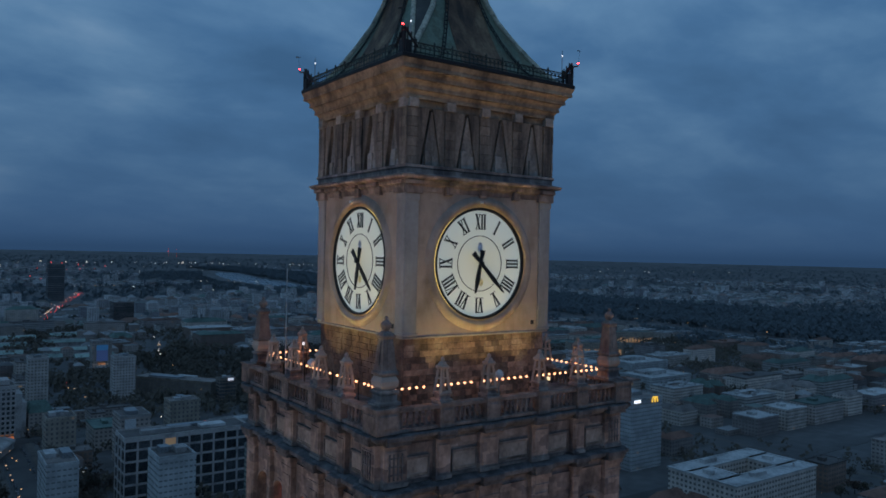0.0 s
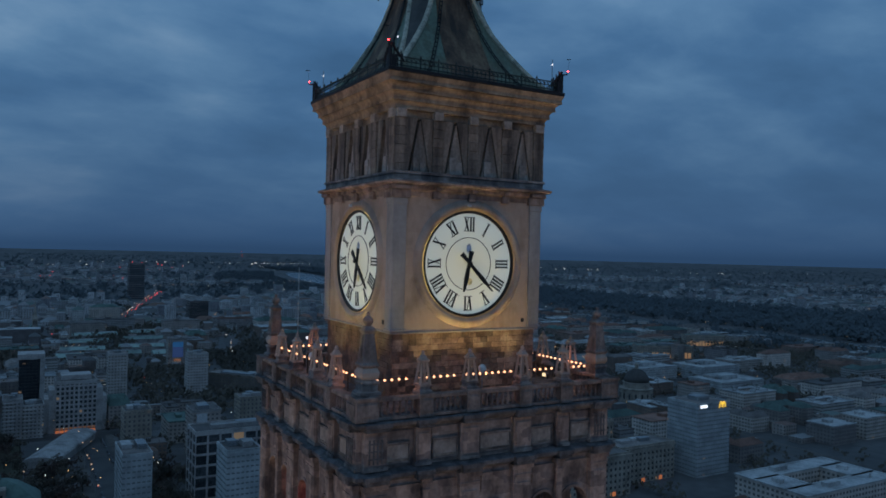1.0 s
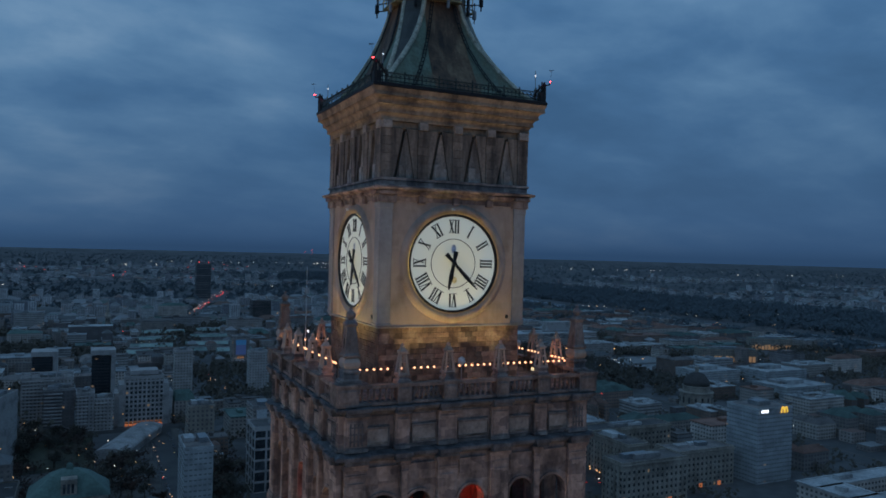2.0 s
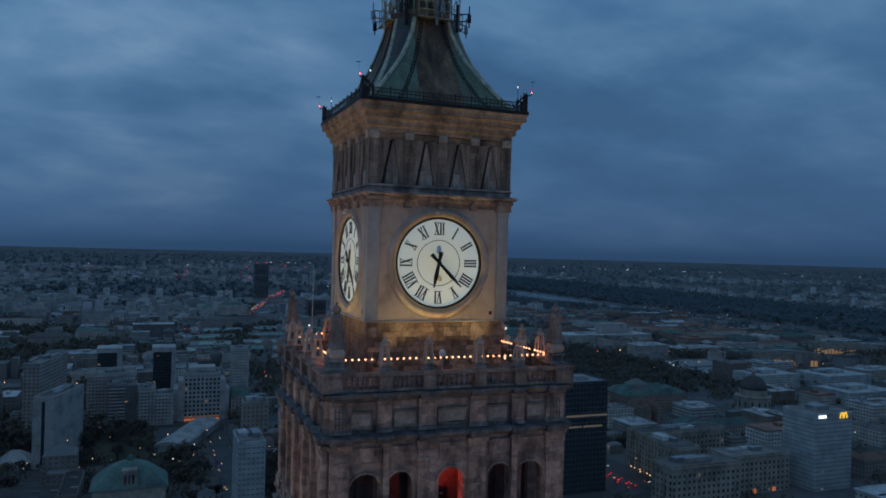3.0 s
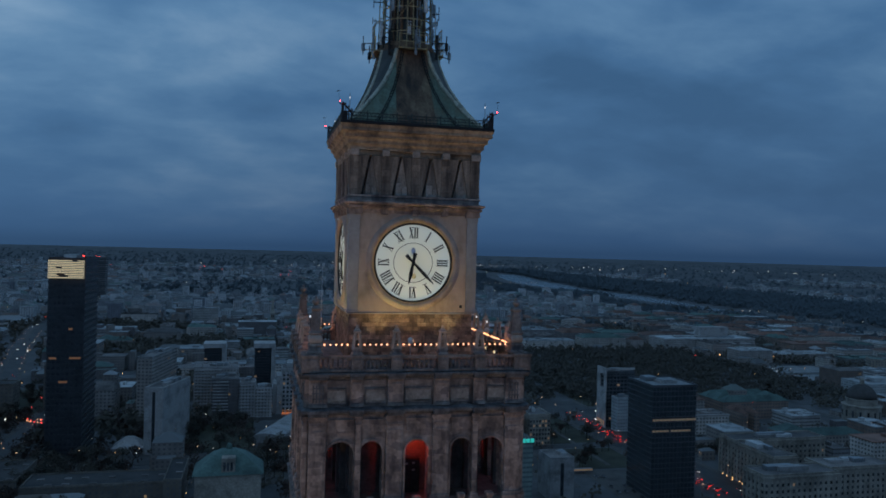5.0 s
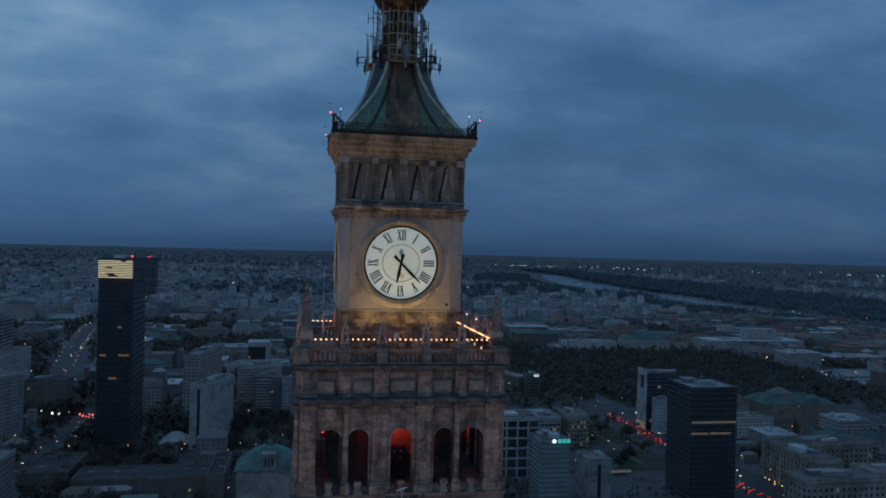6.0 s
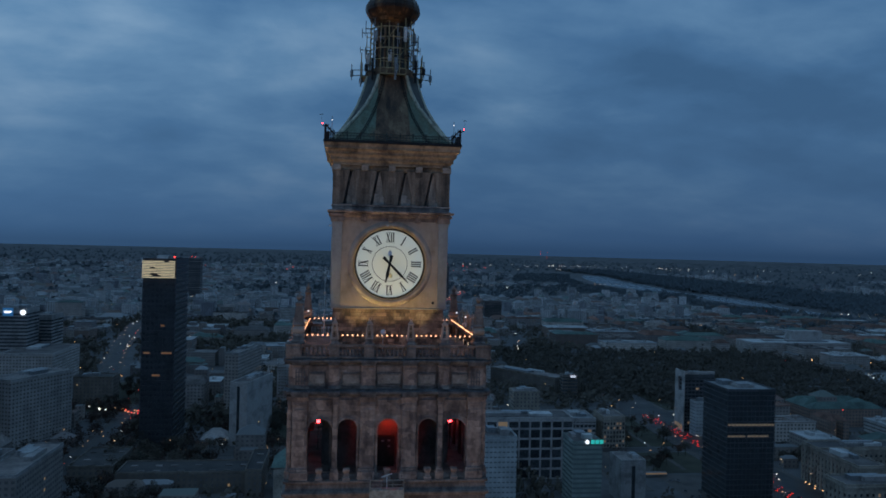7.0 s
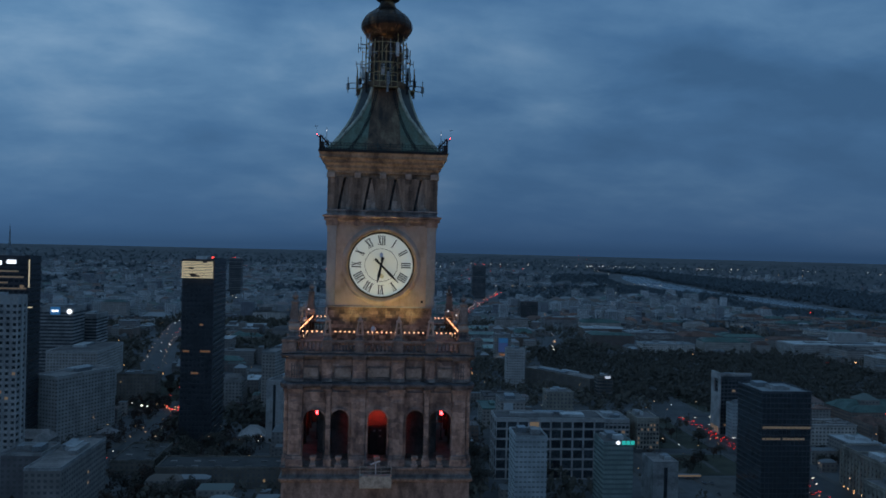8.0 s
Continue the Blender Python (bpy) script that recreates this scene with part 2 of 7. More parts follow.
def dial_material():
    """Opal glass lit from behind, a little uneven."""
    m = bpy.data.materials.new("opal_dial_glass")
    m.use_nodes = True
    t = m.node_tree
    b = t.nodes["Principled BSDF"]
    b.inputs["Base Color"].default_value = (0.62, 0.63, 0.58, 1)
    b.inputs["Roughness"].default_value = 0.35
    geo = t.nodes.new("ShaderNodeTexCoord")
    n = t.nodes.new("ShaderNodeTexNoise")
    n.inputs["Scale"].default_value, n.inputs["Detail"].default_value = 0.32, 2
    link(t, geo, "Object", n, 0)
    far = t.nodes.new("ShaderNodeVectorMath")
    far.operation = "LENGTH"
    link(t, geo, "Object", far, 0)
    reach = math_node(t, "ADD", math_node(t, "MULTIPLY", far.outputs["Value"], vb=0.24), math_node(t, "MULTIPLY", n.outputs[0], vb=0.5))
    col = ramp(t, reach, [(0.22, (0.70, 0.68, 0.44)), (0.5, (0.68, 0.70, 0.56)), (0.95, (0.62, 0.72, 0.70))])
    t.links.new(col, b.inputs["Emission Color"])
    b.inputs["Emission Strength"].default_value = 0.305
    return m


DIAL = dial_material()


# ---- the clock tower ----
tower = thing("clock_tower", "sooty limestone clock tower with lit dials and green copper roof", "tower")
DIAL_Z, DIAL_R = 164.95, 3.18
ARCHES = ((-5.95, 1.07), (-3.58, 0.85), (0.0, 0.9), (3.58, 0.85), (5.95, 1.07))
PILASTERS = (-7.72, -4.85, -1.83, 1.83, 4.85, 7.72)
ARCH_TOP, ARCH_FOOT = 151.27, 146.45


def on_sides(name, bm, mat, label="", parent=None, smooth=False, bevel=0.0):
    """One mesh for the side that faces -y, and the same on the other three sides."""
    finish(bm, smooth, bevel)
    me = mesh_of(name, bm, mat)
    return [piece(name, me, parent or tower, q, label) for q in QUARTERS]


def arcade_wall():
    """The wall with its five round-headed openings, 0.8 m thick."""
    bm = bmesh.new()
    half, z0, z1, ya, yb = 8.2, 145.2, 153.3, -8.45, -7.6
    steps = 12
    xs = [-half]
    for c, half_c in ARCHES:
        xs += [c - half_c, c + half_c]
    xs.append(half)
    for a, b in zip(xs[0::2], xs[1::2]):
        box(bm, a, b, ya, yb, z0, z1)
    for c, half_c in ARCHES:
        box(bm, c - half_c, c + half_c, ya, yb, z0, ARCH_FOOT)
        pts = [(c - half_c * math.cos(math.pi * i / steps), ARCH_TOP - half_c + half_c * math.sin(math.pi * i / steps)) for i in range(steps + 1)]
        for (xa, za), (xb, zb) in zip(pts, pts[1:]):
            f = [bm.verts.new(p) for p in ((xa, ya, za), (xb, ya, zb), (xb, ya, z1), (xa, ya, z1), (xa, yb, za), (xb, yb, zb), (xb, yb, z1), (xa, yb, z1))]
            for q in ((0, 1, 2, 3), (7, 6, 5, 4), (0, 4, 5, 1), (3, 2, 6, 7)):
                bm.faces.new([f[i] for i in q])
    bmesh.ops.remove_doubles(bm, verts=bm.verts, dist=0.001)
    return bm


on_sides("arcade_wall", arcade_wall(), STONE, "sooty limestone wall with round-headed openings")
for c, half_c in ARCHES:
    bm = bmesh.new()
    n = 14
    r0, r1, spring = half_c + 0.003, half_c + 0.17, ARCH_TOP - half_c
    inner, outer = [], []
    for i in range(n + 1):
        a = math.pi * i / n
        inner.append((c - r0 * math.cos(a), spring + r0 * math.sin(a)))
        outer.append((c - r1 * math.cos(a), spring + r1 * math.sin(a)))
    inner = [(c - r0, 147.0)] + inner + [(c + r0, 147.0)]
    outer = [(c - r1, 147.0)] + outer + [(c + r1, 147.0)]
    for k in range(len(inner) - 1):
        quad = (inner[k], inner[k + 1], outer[k + 1], outer[k])
        f = [bm.verts.new((x, -8.53, z)) for x, z in quad] + [bm.verts.new((x, -8.448, z)) for x, z in quad]
        for q in ((0, 1, 2, 3), (0, 4, 5, 1), (3, 2, 6, 7)):
            bm.faces.new([f[i] for i in q])
    on_sides("arch_surround", bm, STONE)
    # squat vase on a plinth in the foot of the opening
    bm = bmesh.new()
    moulding(bm, [(0.33, 145.98), (0.33, 146.2), (0.24, 146.26), (0.2, 146.6), (0.3, 146.78), (0.3, 146.95), (0.22, 147.0)], c, -8.62)
    on_sides("vase_plinth", bm, STONE)
for x in (-7.72, -4.63, -1.83, 1.83, 4.63, 7.72):
    w = 0.64 if abs(x) < 3 else (0.22 if abs(x) < 6 else 0.64)
    bm = bmesh.new()
    box(bm, x - w, x + w, -8.78, -8.44, 147.0, 152.55)
    for z0, z1, g in ((146.0, 146.75, 0.16), (146.75, 147.0, 0.09), (152.55, 152.7, 0.05), (152.7, 153.0, 0.02), (153.0, 153.3, 0.13)):
        box(bm, x - w - g, x + w + g, -8.78 - g, -8.44, z0, z1)
    if w > 0.5:
        box(bm, x - w + 0.16, x + w - 0.16, -8.83, -8.77, 147.5, 152.2)
    on_sides("pilaster", bm, STONE, bevel=0.02)
for c, half_c in ARCHES:
    bm = bmesh.new()
    w = half_c - 0.02
    box(bm, c - w, c + w, -8.52, -8.44, 151.95, 152.85)
    box(bm, c - w - 0.08, c + w + 0.08, -8.56, -8.44, 152.85, 152.98)
    on_sides("spandrel_panel", bm, STONE)

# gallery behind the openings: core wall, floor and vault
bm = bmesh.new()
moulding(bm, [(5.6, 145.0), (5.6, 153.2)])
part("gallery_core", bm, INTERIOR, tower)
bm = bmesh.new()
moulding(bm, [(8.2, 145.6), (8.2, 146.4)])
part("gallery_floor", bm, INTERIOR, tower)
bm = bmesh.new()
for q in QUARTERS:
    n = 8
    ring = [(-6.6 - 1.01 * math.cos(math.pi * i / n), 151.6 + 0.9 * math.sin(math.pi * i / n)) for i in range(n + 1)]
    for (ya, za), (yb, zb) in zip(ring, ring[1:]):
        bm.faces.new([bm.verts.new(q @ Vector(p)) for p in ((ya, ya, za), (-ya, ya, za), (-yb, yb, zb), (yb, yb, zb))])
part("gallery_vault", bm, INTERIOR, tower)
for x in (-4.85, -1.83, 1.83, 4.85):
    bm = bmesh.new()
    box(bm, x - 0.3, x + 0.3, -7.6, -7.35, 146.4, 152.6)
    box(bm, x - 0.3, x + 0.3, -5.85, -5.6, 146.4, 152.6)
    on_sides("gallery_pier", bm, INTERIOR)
# slotted screens added either side of the middle bay to cut its red glow
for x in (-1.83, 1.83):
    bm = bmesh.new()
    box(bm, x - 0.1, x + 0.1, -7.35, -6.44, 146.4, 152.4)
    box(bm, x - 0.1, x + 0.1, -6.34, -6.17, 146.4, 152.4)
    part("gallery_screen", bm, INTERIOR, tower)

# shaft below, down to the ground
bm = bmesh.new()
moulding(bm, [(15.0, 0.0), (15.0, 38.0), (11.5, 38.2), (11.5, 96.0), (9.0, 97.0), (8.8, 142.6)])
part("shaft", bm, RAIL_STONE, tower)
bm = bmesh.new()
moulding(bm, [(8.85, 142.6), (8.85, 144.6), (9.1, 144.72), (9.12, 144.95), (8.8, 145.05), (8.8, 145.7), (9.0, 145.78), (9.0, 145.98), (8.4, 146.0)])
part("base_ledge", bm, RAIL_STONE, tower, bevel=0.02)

# entablature, attic and upper cornice
bm = bmesh.new()
moulding(bm, [(8.45, 153.3), (8.55, 153.32), (8.6, 153.48), (8.95, 153.56), (8.95, 153.78), (8.78, 153.86), (8.5, 153.95)])
part("entablature", bm, STONE_WET, tower, "dark rain-streaked stone cornice", bevel=0.015)
bm = bmesh.new()
moulding(bm, [(8.4, 153.9), (8.4, 156.05)])
part("attic_wall", bm, STONE, tower)
bm = bmesh.new()
moulding(bm, [(8.4, 156.05), (8.62, 156.1), (8.66, 156.26), (8.98, 156.34), (9.02, 156.52), (8.95, 156.6), (8.4, 156.66)])
part("attic_cornice", bm, STONE_WET, tower, "dark rain-streaked stone cornice", bevel=0.015)
for x in PILASTERS:
    w = 0.62 if abs(x) < 3 else (0.46 if abs(x) < 6 else 0.68)
    bm = bmesh.new()
    box(bm, x - w, x + w, -8.72, -8.38, 153.96, 156.06)
    box(bm, x - w + 0.12, x + w - 0.12, -8.77, -8.71, 154.25, 155.75)
    box(bm, x - w - 0.05, x + w + 0.05, -8.78, -8.38, 153.96, 154.14)
    on_sides("attic_pilaster", bm, STONE, bevel=0.015)
    bm = bmesh.new()
    box(bm, x - w - 0.1, x + w + 0.1, -9.2, -8.9, 153.52, 153.82)
    box(bm, x - w - 0.02, x + w + 0.02, -9.12, -8.6, 153.3, 153.52)
    on_sides("entablature_break", bm, STONE_WET, bevel=0.03)
    bm = bmesh.new()
    box(bm, x - w - 0.1, x + w + 0.1, -9.22, -8.95, 156.3, 156.58)
    box(bm, x - w - 0.02, x + w + 0.02, -9.12, -8.62, 156.08, 156.3)
    on_sides("cornice_break", bm, STONE_WET, bevel=0.03)
for c, w in ((-6.4, 0.74), (-3.35, 0.74), (0, 1.02), (3.35, 0.74), (6.4, 0.74)):
    bm = bmesh.new()
    box(bm, c - w, c + w, -8.5, -8.38, 154.3, 155.2)
    on_sides("attic_panel", bm, ATTIC_STONE, "slightly paler stone panel", bevel=0.02)
    bm = bmesh.new()
    g = 0.08
    box(bm, c - w - g, c - w, -8.57, -8.38, 154.16, 155.34)
    box(bm, c + w, c + w + g, -8.57, -8.38, 154.16, 155.34)
    box(bm, c - w, c + w, -8.57, -8.38, 155.2, 155.34)
    box(bm, c - w, c + w, -8.57, -8.38, 154.16, 154.3)
    on_sides("panel_frame", bm, RAIL_STONE, bevel=0.02)
    # thin dark bar stands in for the shadow along the panel's foot
    bm = bmesh.new()
    box(bm, c - w + 0.02, c + w - 0.02, -8.53, -8.48, 154.31, 154.42)
    on_sides("panel_sill", bm, STONE_SHADOW, "dark bar painting the shadow at the panel's foot")
    bm = bmesh.new()
    box(bm, c - w - 0.1, c + w + 0.1, -8.46, -8.38, 155.45, 155.95)
    on_sides("frieze_panel", bm, STONE)
# grille-like carved panel by the corners
for x in (-7.72, 7.72):
    bm = bmesh.new()
    for k in range(4):
        box(bm, x - 0.42 + 0.24 * k, x - 0.34 + 0.24 * k, -8.82, -8.76, 154.35, 155.65)
    for z in (154.6, 155.0, 155.4):
        box(bm, x - 0.46, x + 0.46, -8.81, -8.76, z, z + 0.07)
    on_sides("carved_grille", bm, STONE_WET)

# terrace and balustrade
bm = bmesh.new()
moulding(bm, [(8.6, 156.5), (8.6, 156.95)])
part("terrace_floor", bm, STONE_WET, tower)
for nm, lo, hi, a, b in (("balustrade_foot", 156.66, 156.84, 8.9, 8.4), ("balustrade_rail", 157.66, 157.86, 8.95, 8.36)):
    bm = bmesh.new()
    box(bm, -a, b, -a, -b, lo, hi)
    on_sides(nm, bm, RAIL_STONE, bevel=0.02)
for x in (-8.35, -4.85, -1.83, 1.83, 4.85, 8.3):
    w = 0.44 if abs(x) < 7 else 0.66
    bm = bmesh.new()
    box(bm, x - w, x + w, -9.02, -8.3, 156.66, 157.9)
    box(bm, x - w - 0.06, x + w + 0.06, -9.08, -8.24, 157.78, 157.96)
    box(bm, x - w + 0.12, x + w - 0.12, -9.06, -9.01, 156.95, 157.6)
    on_sides("balustrade_pedestal", bm, RAIL_STONE, bevel=0.02)
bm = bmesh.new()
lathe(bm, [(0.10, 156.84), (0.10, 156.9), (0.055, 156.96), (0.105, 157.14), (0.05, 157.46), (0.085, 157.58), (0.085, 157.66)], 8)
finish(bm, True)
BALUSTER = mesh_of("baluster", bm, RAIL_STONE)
bays = ((-7.6, -5.37), (-4.33, -2.35), (-1.31, 1.31), (2.35, 4.33), (5.37, 7.6))
for q in QUARTERS:
    for a, b in bays:
        n = max(3, round((b - a) / 0.36))
        for k in range(n):
            piece("baluster", BALUSTER, tower, q @ Matrix.Translation((a + (b - a) * (k + 0.5) / n, -8.65, 0)))


def lantern_pinnacle(x, y):
    """Open four-legged stone lantern on the balustrade."""
    p = []
    bm = bmesh.new()
    moulding(bm, [(0.40, 157.9), (0.40, 158.06), (0.31, 158.1), (0.31, 158.26), (0.38, 158.3), (0.38, 158.38)], x, y)
    p.append(bm)
    bm = bmesh.new()
    for sx in (-1, 1):
        for sy in (-1, 1):
            beam(bm, (x + 0.29 * sx, y + 0.29 * sy, 158.36), (x + 0.15 * sx, y + 0.15 * sy, 159.62), 0.07, 0.055)
    for z, r in ((158.42, 0.29), (159.1, 0.21)):
        for sx in (-1, 1):
            beam(bm, (x + sx * r, y - r, z), (x + sx * r, y + r, z), 0.035)
            beam(bm, (x - r, y + sx * r, z), (x + r, y + sx * r, z), 0.035)
    p.append(bm)
    bm = bmesh.new()
    moulding(bm, [(0.22, 159.58), (0.26, 159.64), (0.26, 159.74), (0.17, 159.8), (0.12, 159.96)], x, y)
    lathe(bm, [(0.06, 159.94), (0.11, 160.02), (0.12, 160.08), (0.07, 160.17), (0.02, 160.21)], 8, x, y)
    p.append(bm)
    return p


for x in (-4.87, -1.83, 1.83, 4.87):
    for nm, bm in zip(("pinnacle_base", "pinnacle_lantern", "pinnacle_cap"), lantern_pinnacle(x, -8.5)):
        on_sides(nm, bm, STONE_PALE if nm != "pinnacle_base" else STONE)


# corner obelisks
bm = bmesh.new()
c = -8.0
moulding(bm, [(0.60, 157.95), (0.60, 158.12), (0.46, 158.18), (0.46, 158.5), (0.53, 158.55), (0.53, 158.68), (0.40, 158.74)], c, c)
on_sides("obelisk_base", bm, STONE, bevel=0.02)
bm = bmesh.new()
moulding(bm, [(0.40, 158.74), (0.50, 158.92), (0.52, 159.15), (0.42, 159.38), (0.38, 159.42)], c, c)
on_sides("obelisk_pedestal", bm, STONE_PALE, "swelling pale pedestal", bevel=0.03)
bm = bmesh.new()
moulding(bm, [(0.44, 159.42), (0.50, 159.48), (0.50, 159.58), (0.42, 159.66), (0.40, 159.8), (0.27, 161.2), (0.34, 161.28), (0.36, 161.40), (0.26, 161.50), (0.16, 161.6)], c, c)
for dx, dy in ((0, -1), (-1, 0)):
    beam(bm, (c + dx * 0.33, c + dy * 0.33, 159.95), (c + dx * 0.24, c + dy * 0.24, 161.1), 0.12, 0.07)
on_sides("obelisk_shaft", bm, RAIL_STONE, "darker tapering shaft")
bm = bmesh.new()
lathe(bm, [(0.12, 161.58), (0.18, 161.66), (0.28, 161.82), (0.28, 161.96), (0.17, 162.08), (0.09, 162.14), (0.08, 162.2), (0.12, 162.25), (0.06, 162.33), (0.02, 162.36)], 12, c, c)
on_sides("obelisk_urn", bm, STONE, smooth=True)

# plinth of the clock storey, in courses of squared blocks
bm = bmesh.new()
moulding(bm, [(5.0, 156.9), (5.0, 160.75)])
part("plinth_core", bm, STONE_WET, tower)
rng = random.Random(5)
bm = bmesh.new()
box(bm, -0.5, 0.5, -0.5, 0.5, -0.5, 0.5)
finish(bm, bevel=0.02)
BLOCK = mesh_of("block", bm, STONE_BLOCK)
rest = bmesh.new()
for ci in range(11):
    z = 156.95 + 0.344 * ci
    for qi, q in enumerate(QUARTERS):
        x = -5.1
        while x < 5.0:
            w = min(rng.uniform(0.36, 0.72), 5.12 - x)
            if 5.12 - (x + w) < 0.3:
                w = 5.12 - x
            d = rng.uniform(0.07, 0.13)
            m = q @ Matrix.Translation((x + w / 2, -4.97 - d / 2, z + 0.172)) @ Matrix.Diagonal((w - 0.018, d + 0.12, rng.uniform(0.318, 0.334), 1))
            if qi == 0:
                piece("block", BLOCK, tower, m)
            else:
                for v in box(rest, -0.5, 0.5, -0.5, 0.5, -0.5, 0.5):
                    v.co = m @ v.co
            x += w
part("plinth_masonry", rest, STONE_BLOCK, tower, kind="stuff")
bm = bmesh.new()
moulding(bm, [(5.1, 160.72), (5.34, 160.76), (5.34, 160.86), (5.2, 160.92)])
part("plinth_string_course", bm, STONE_GREY, tower, bevel=0.015)

# clock storey
bm = bmesh.new()
moulding(bm, [(5.08, 160.9), (5.08, 169.0)])
part("clock_core", bm, STONE_PALE, tower)
bm = bmesh.new()
n = 64
front, back = [], []
for y, rows in ((-5.25, front), (-5.07, back)):
    inner, outer = [], []
    for i in range(n):
        a = 2 * math.pi * (i + 0.5) / n
        dx, dz = math.sin(a), math.cos(a)
        f = min(4.6 / max(abs(dx), 1e-6), ((169.0 - DIAL_Z) if dz > 0 else (DIAL_Z - 160.9)) / max(abs(dz), 1e-6))
        inner.append(bm.verts.new((3.46 * dx, y, DIAL_Z + 3.46 * dz)))
        outer.append(bm.verts.new((f * dx, y, DIAL_Z + f * dz)))
    rows += [inner, outer]
for i in range(n):
    j = (i + 1) % n
    bm.faces.new((front[0][i], front[1][i], front[1][j], front[0][j]))
    bm.faces.new((front[0][i], front[0][j], back[0][j], back[0][i]))
on_sides("clock_wall", bm, STONE_PALE, "smooth pale plastered wall with a round opening")
bm = bmesh.new()
box(bm, -5.36, -4.48, -5.36, -4.48, 161.02, 168.5)
box(bm, -5.42, -4.42, -5.42, -4.42, 160.9, 161.06)
box(bm, -5.4, -4.44, -5.4, -4.44, 168.4, 168.9)
on_sides("corner_pilaster", bm, STONE_GREY, "smooth grey corner pilaster", bevel=0.02)
bm = bmesh.new()
box(bm, 4.0, 4.22, -5.29, -5.2, 161.25, 161.5)
on_sides("wall_vent", bm, IRON)


def ring(bm, profile, n=64, cz=DIAL_Z):
    """Turns (radius, y) round the axis of the dial."""
    loops = [[bm.verts.new((r * math.sin(2 * math.pi * i / n), y, cz + r * math.cos(2 * math.pi * i / n))) for i in range(n)] for r, y in profile]
    for a, b in zip(loops, loops[1:]):
        for i in range(n):
            j = (i + 1) % n
            bm.faces.new((a[i], a[j], b[j], b[i]))
    return loops


# round stone frame that swells out of the wall, with a lamp trough behind the dial's rim
bm = bmesh.new()
ring(bm, [(3.96, -5.24), (3.90, -5.29), (3.80, -5.37), (3.70, -5.43), (3.60, -5.46), (3.51, -5.45), (3.43, -5.39), (3.36, -5.24), (3.32, -5.09)])
on_sides("dial_frame", bm, STONE_PALE, "swelling pale stone ring round the dial", smooth=True)
bm = bmesh.new()
box(bm, -0.42, -0.22, -5.74, -5.58, 168.42, 168.58)
on_sides("frame_lamp", bm, PANEL_WHITE, "small white lamp on top of the ring", bevel=0.02)


def stroke(bm, a, b, w):
    """A flat bar on the dial from a to b (x, z)."""
    a, b = Vector((a[0], 0, a[1])), Vector((b[0], 0, b[1]))
    d = (b - a).normalized()
    s = Vector((d.z, 0, -d.x)) * w / 2
    p = [a - s, a + s, b + s, b - s]
    lo = [bm.verts.new((v.x, -0.03, v.z)) for v in p]
    hi = [bm.verts.new((v.x, 0.0, v.z)) for v in p]
    bm.faces.new(lo)
    for i in range(4):
        j = (i + 1) % 4
        bm.faces.new((lo[i], lo[j], hi[j], hi[i]))


GLYPH = {"I": 0.20, "V": 0.40, "X": 0.40}


def numeral(text):
    """A Roman numeral with serifs, 0.86 m high, centred on its origin."""
    bm = bmesh.new()
    h = 0.43
    total = sum(GLYPH[ch] for ch in text)
    x = -total / 2
    for ch in text:
        w = GLYPH[ch]
        if ch == "I":
            stroke(bm, (x + w / 2, -h), (x + w / 2, h), 0.105)
        elif ch == "V":
            stroke(bm, (x + 0.07, h), (x + w / 2 + 0.01, -h), 0.11)
            stroke(bm, (x + w - 0.05, h), (x + w / 2, -h), 0.045)
        else:
            stroke(bm, (x + 0.07, h), (x + w - 0.07, -h), 0.11)
            stroke(bm, (x + w - 0.07, h), (x + 0.07, -h), 0.045)
        x += w
    stroke(bm, (-total / 2, h), (total / 2, h), 0.035)
    stroke(bm, (-total / 2, -h), (total / 2, -h), 0.035)
    return bm


def flat_hand(length, tail, width, tip):
    """A leaf-shaped hand pointing up, with a broad tail."""
    bm = bmesh.new()
    out = [(-width * 0.55, -tail), (width * 0.55, -tail), (width * 0.32, -0.1), (width * 0.5, length * 0.55), (tip, length), (-tip, length), (-width * 0.5, length * 0.55), (-width * 0.32, -0.1)]
    lo = [bm.verts.new((x, -0.04, z)) for x, z in out]
    hi = [bm.verts.new((x, 0.04, z)) for x, z in out]
    bm.faces.new(lo)
    bm.faces.new(hi[::-1])
    for i in range(len(out)):
        j = (i + 1) % len(out)
        bm.faces.new((lo[i], lo[j], hi[j], hi[i]))
    return bm


def shared(name, bm, mat, smooth=False, bevel=0.0):
    finish(bm, smooth, bevel)
    return mesh_of(name, bm, mat)


bm = bmesh.new()
n = 64
loop = ring(bm, [(DIAL_R - 0.02, 0.0), (DIAL_R - 0.02, 0.1)], n, 0.0)
bm.faces.new(loop[0])
DIAL_MESH = shared("dial", bm, DIAL)
bm = bmesh.new()
ring(bm, [(DIAL_R - 0.06, 0.0), (DIAL_R - 0.06, -0.12), (DIAL_R - 0.03, -0.15), (DIAL_R + 0.09, -0.15), (DIAL_R + 0.09, -0.12), (DIAL_R, -0.11), (DIAL_R, 0.0)], n, 0.0)
RIM_MESH = shared("rim", bm, DIAL_RIM, True)
bm = bmesh.new()
ring(bm, [(1.60, 0.0), (1.60, -0.025), (1.64, -0.025), (1.64, 0.0)], n, 0.0)
CIRCLE_MESH = shared("minute_circle", bm, DIAL_RIM)
bm = bmesh.new()
ring(bm, [(DIAL_R + 0.01, -0.08), (DIAL_R + 0.05, -0.08), (DIAL_R + 0.05, 0.02), (DIAL_R + 0.01, 0.02)], n, 0.0)
STRIP_MESH = shared("light_strip", bm, STRIP)
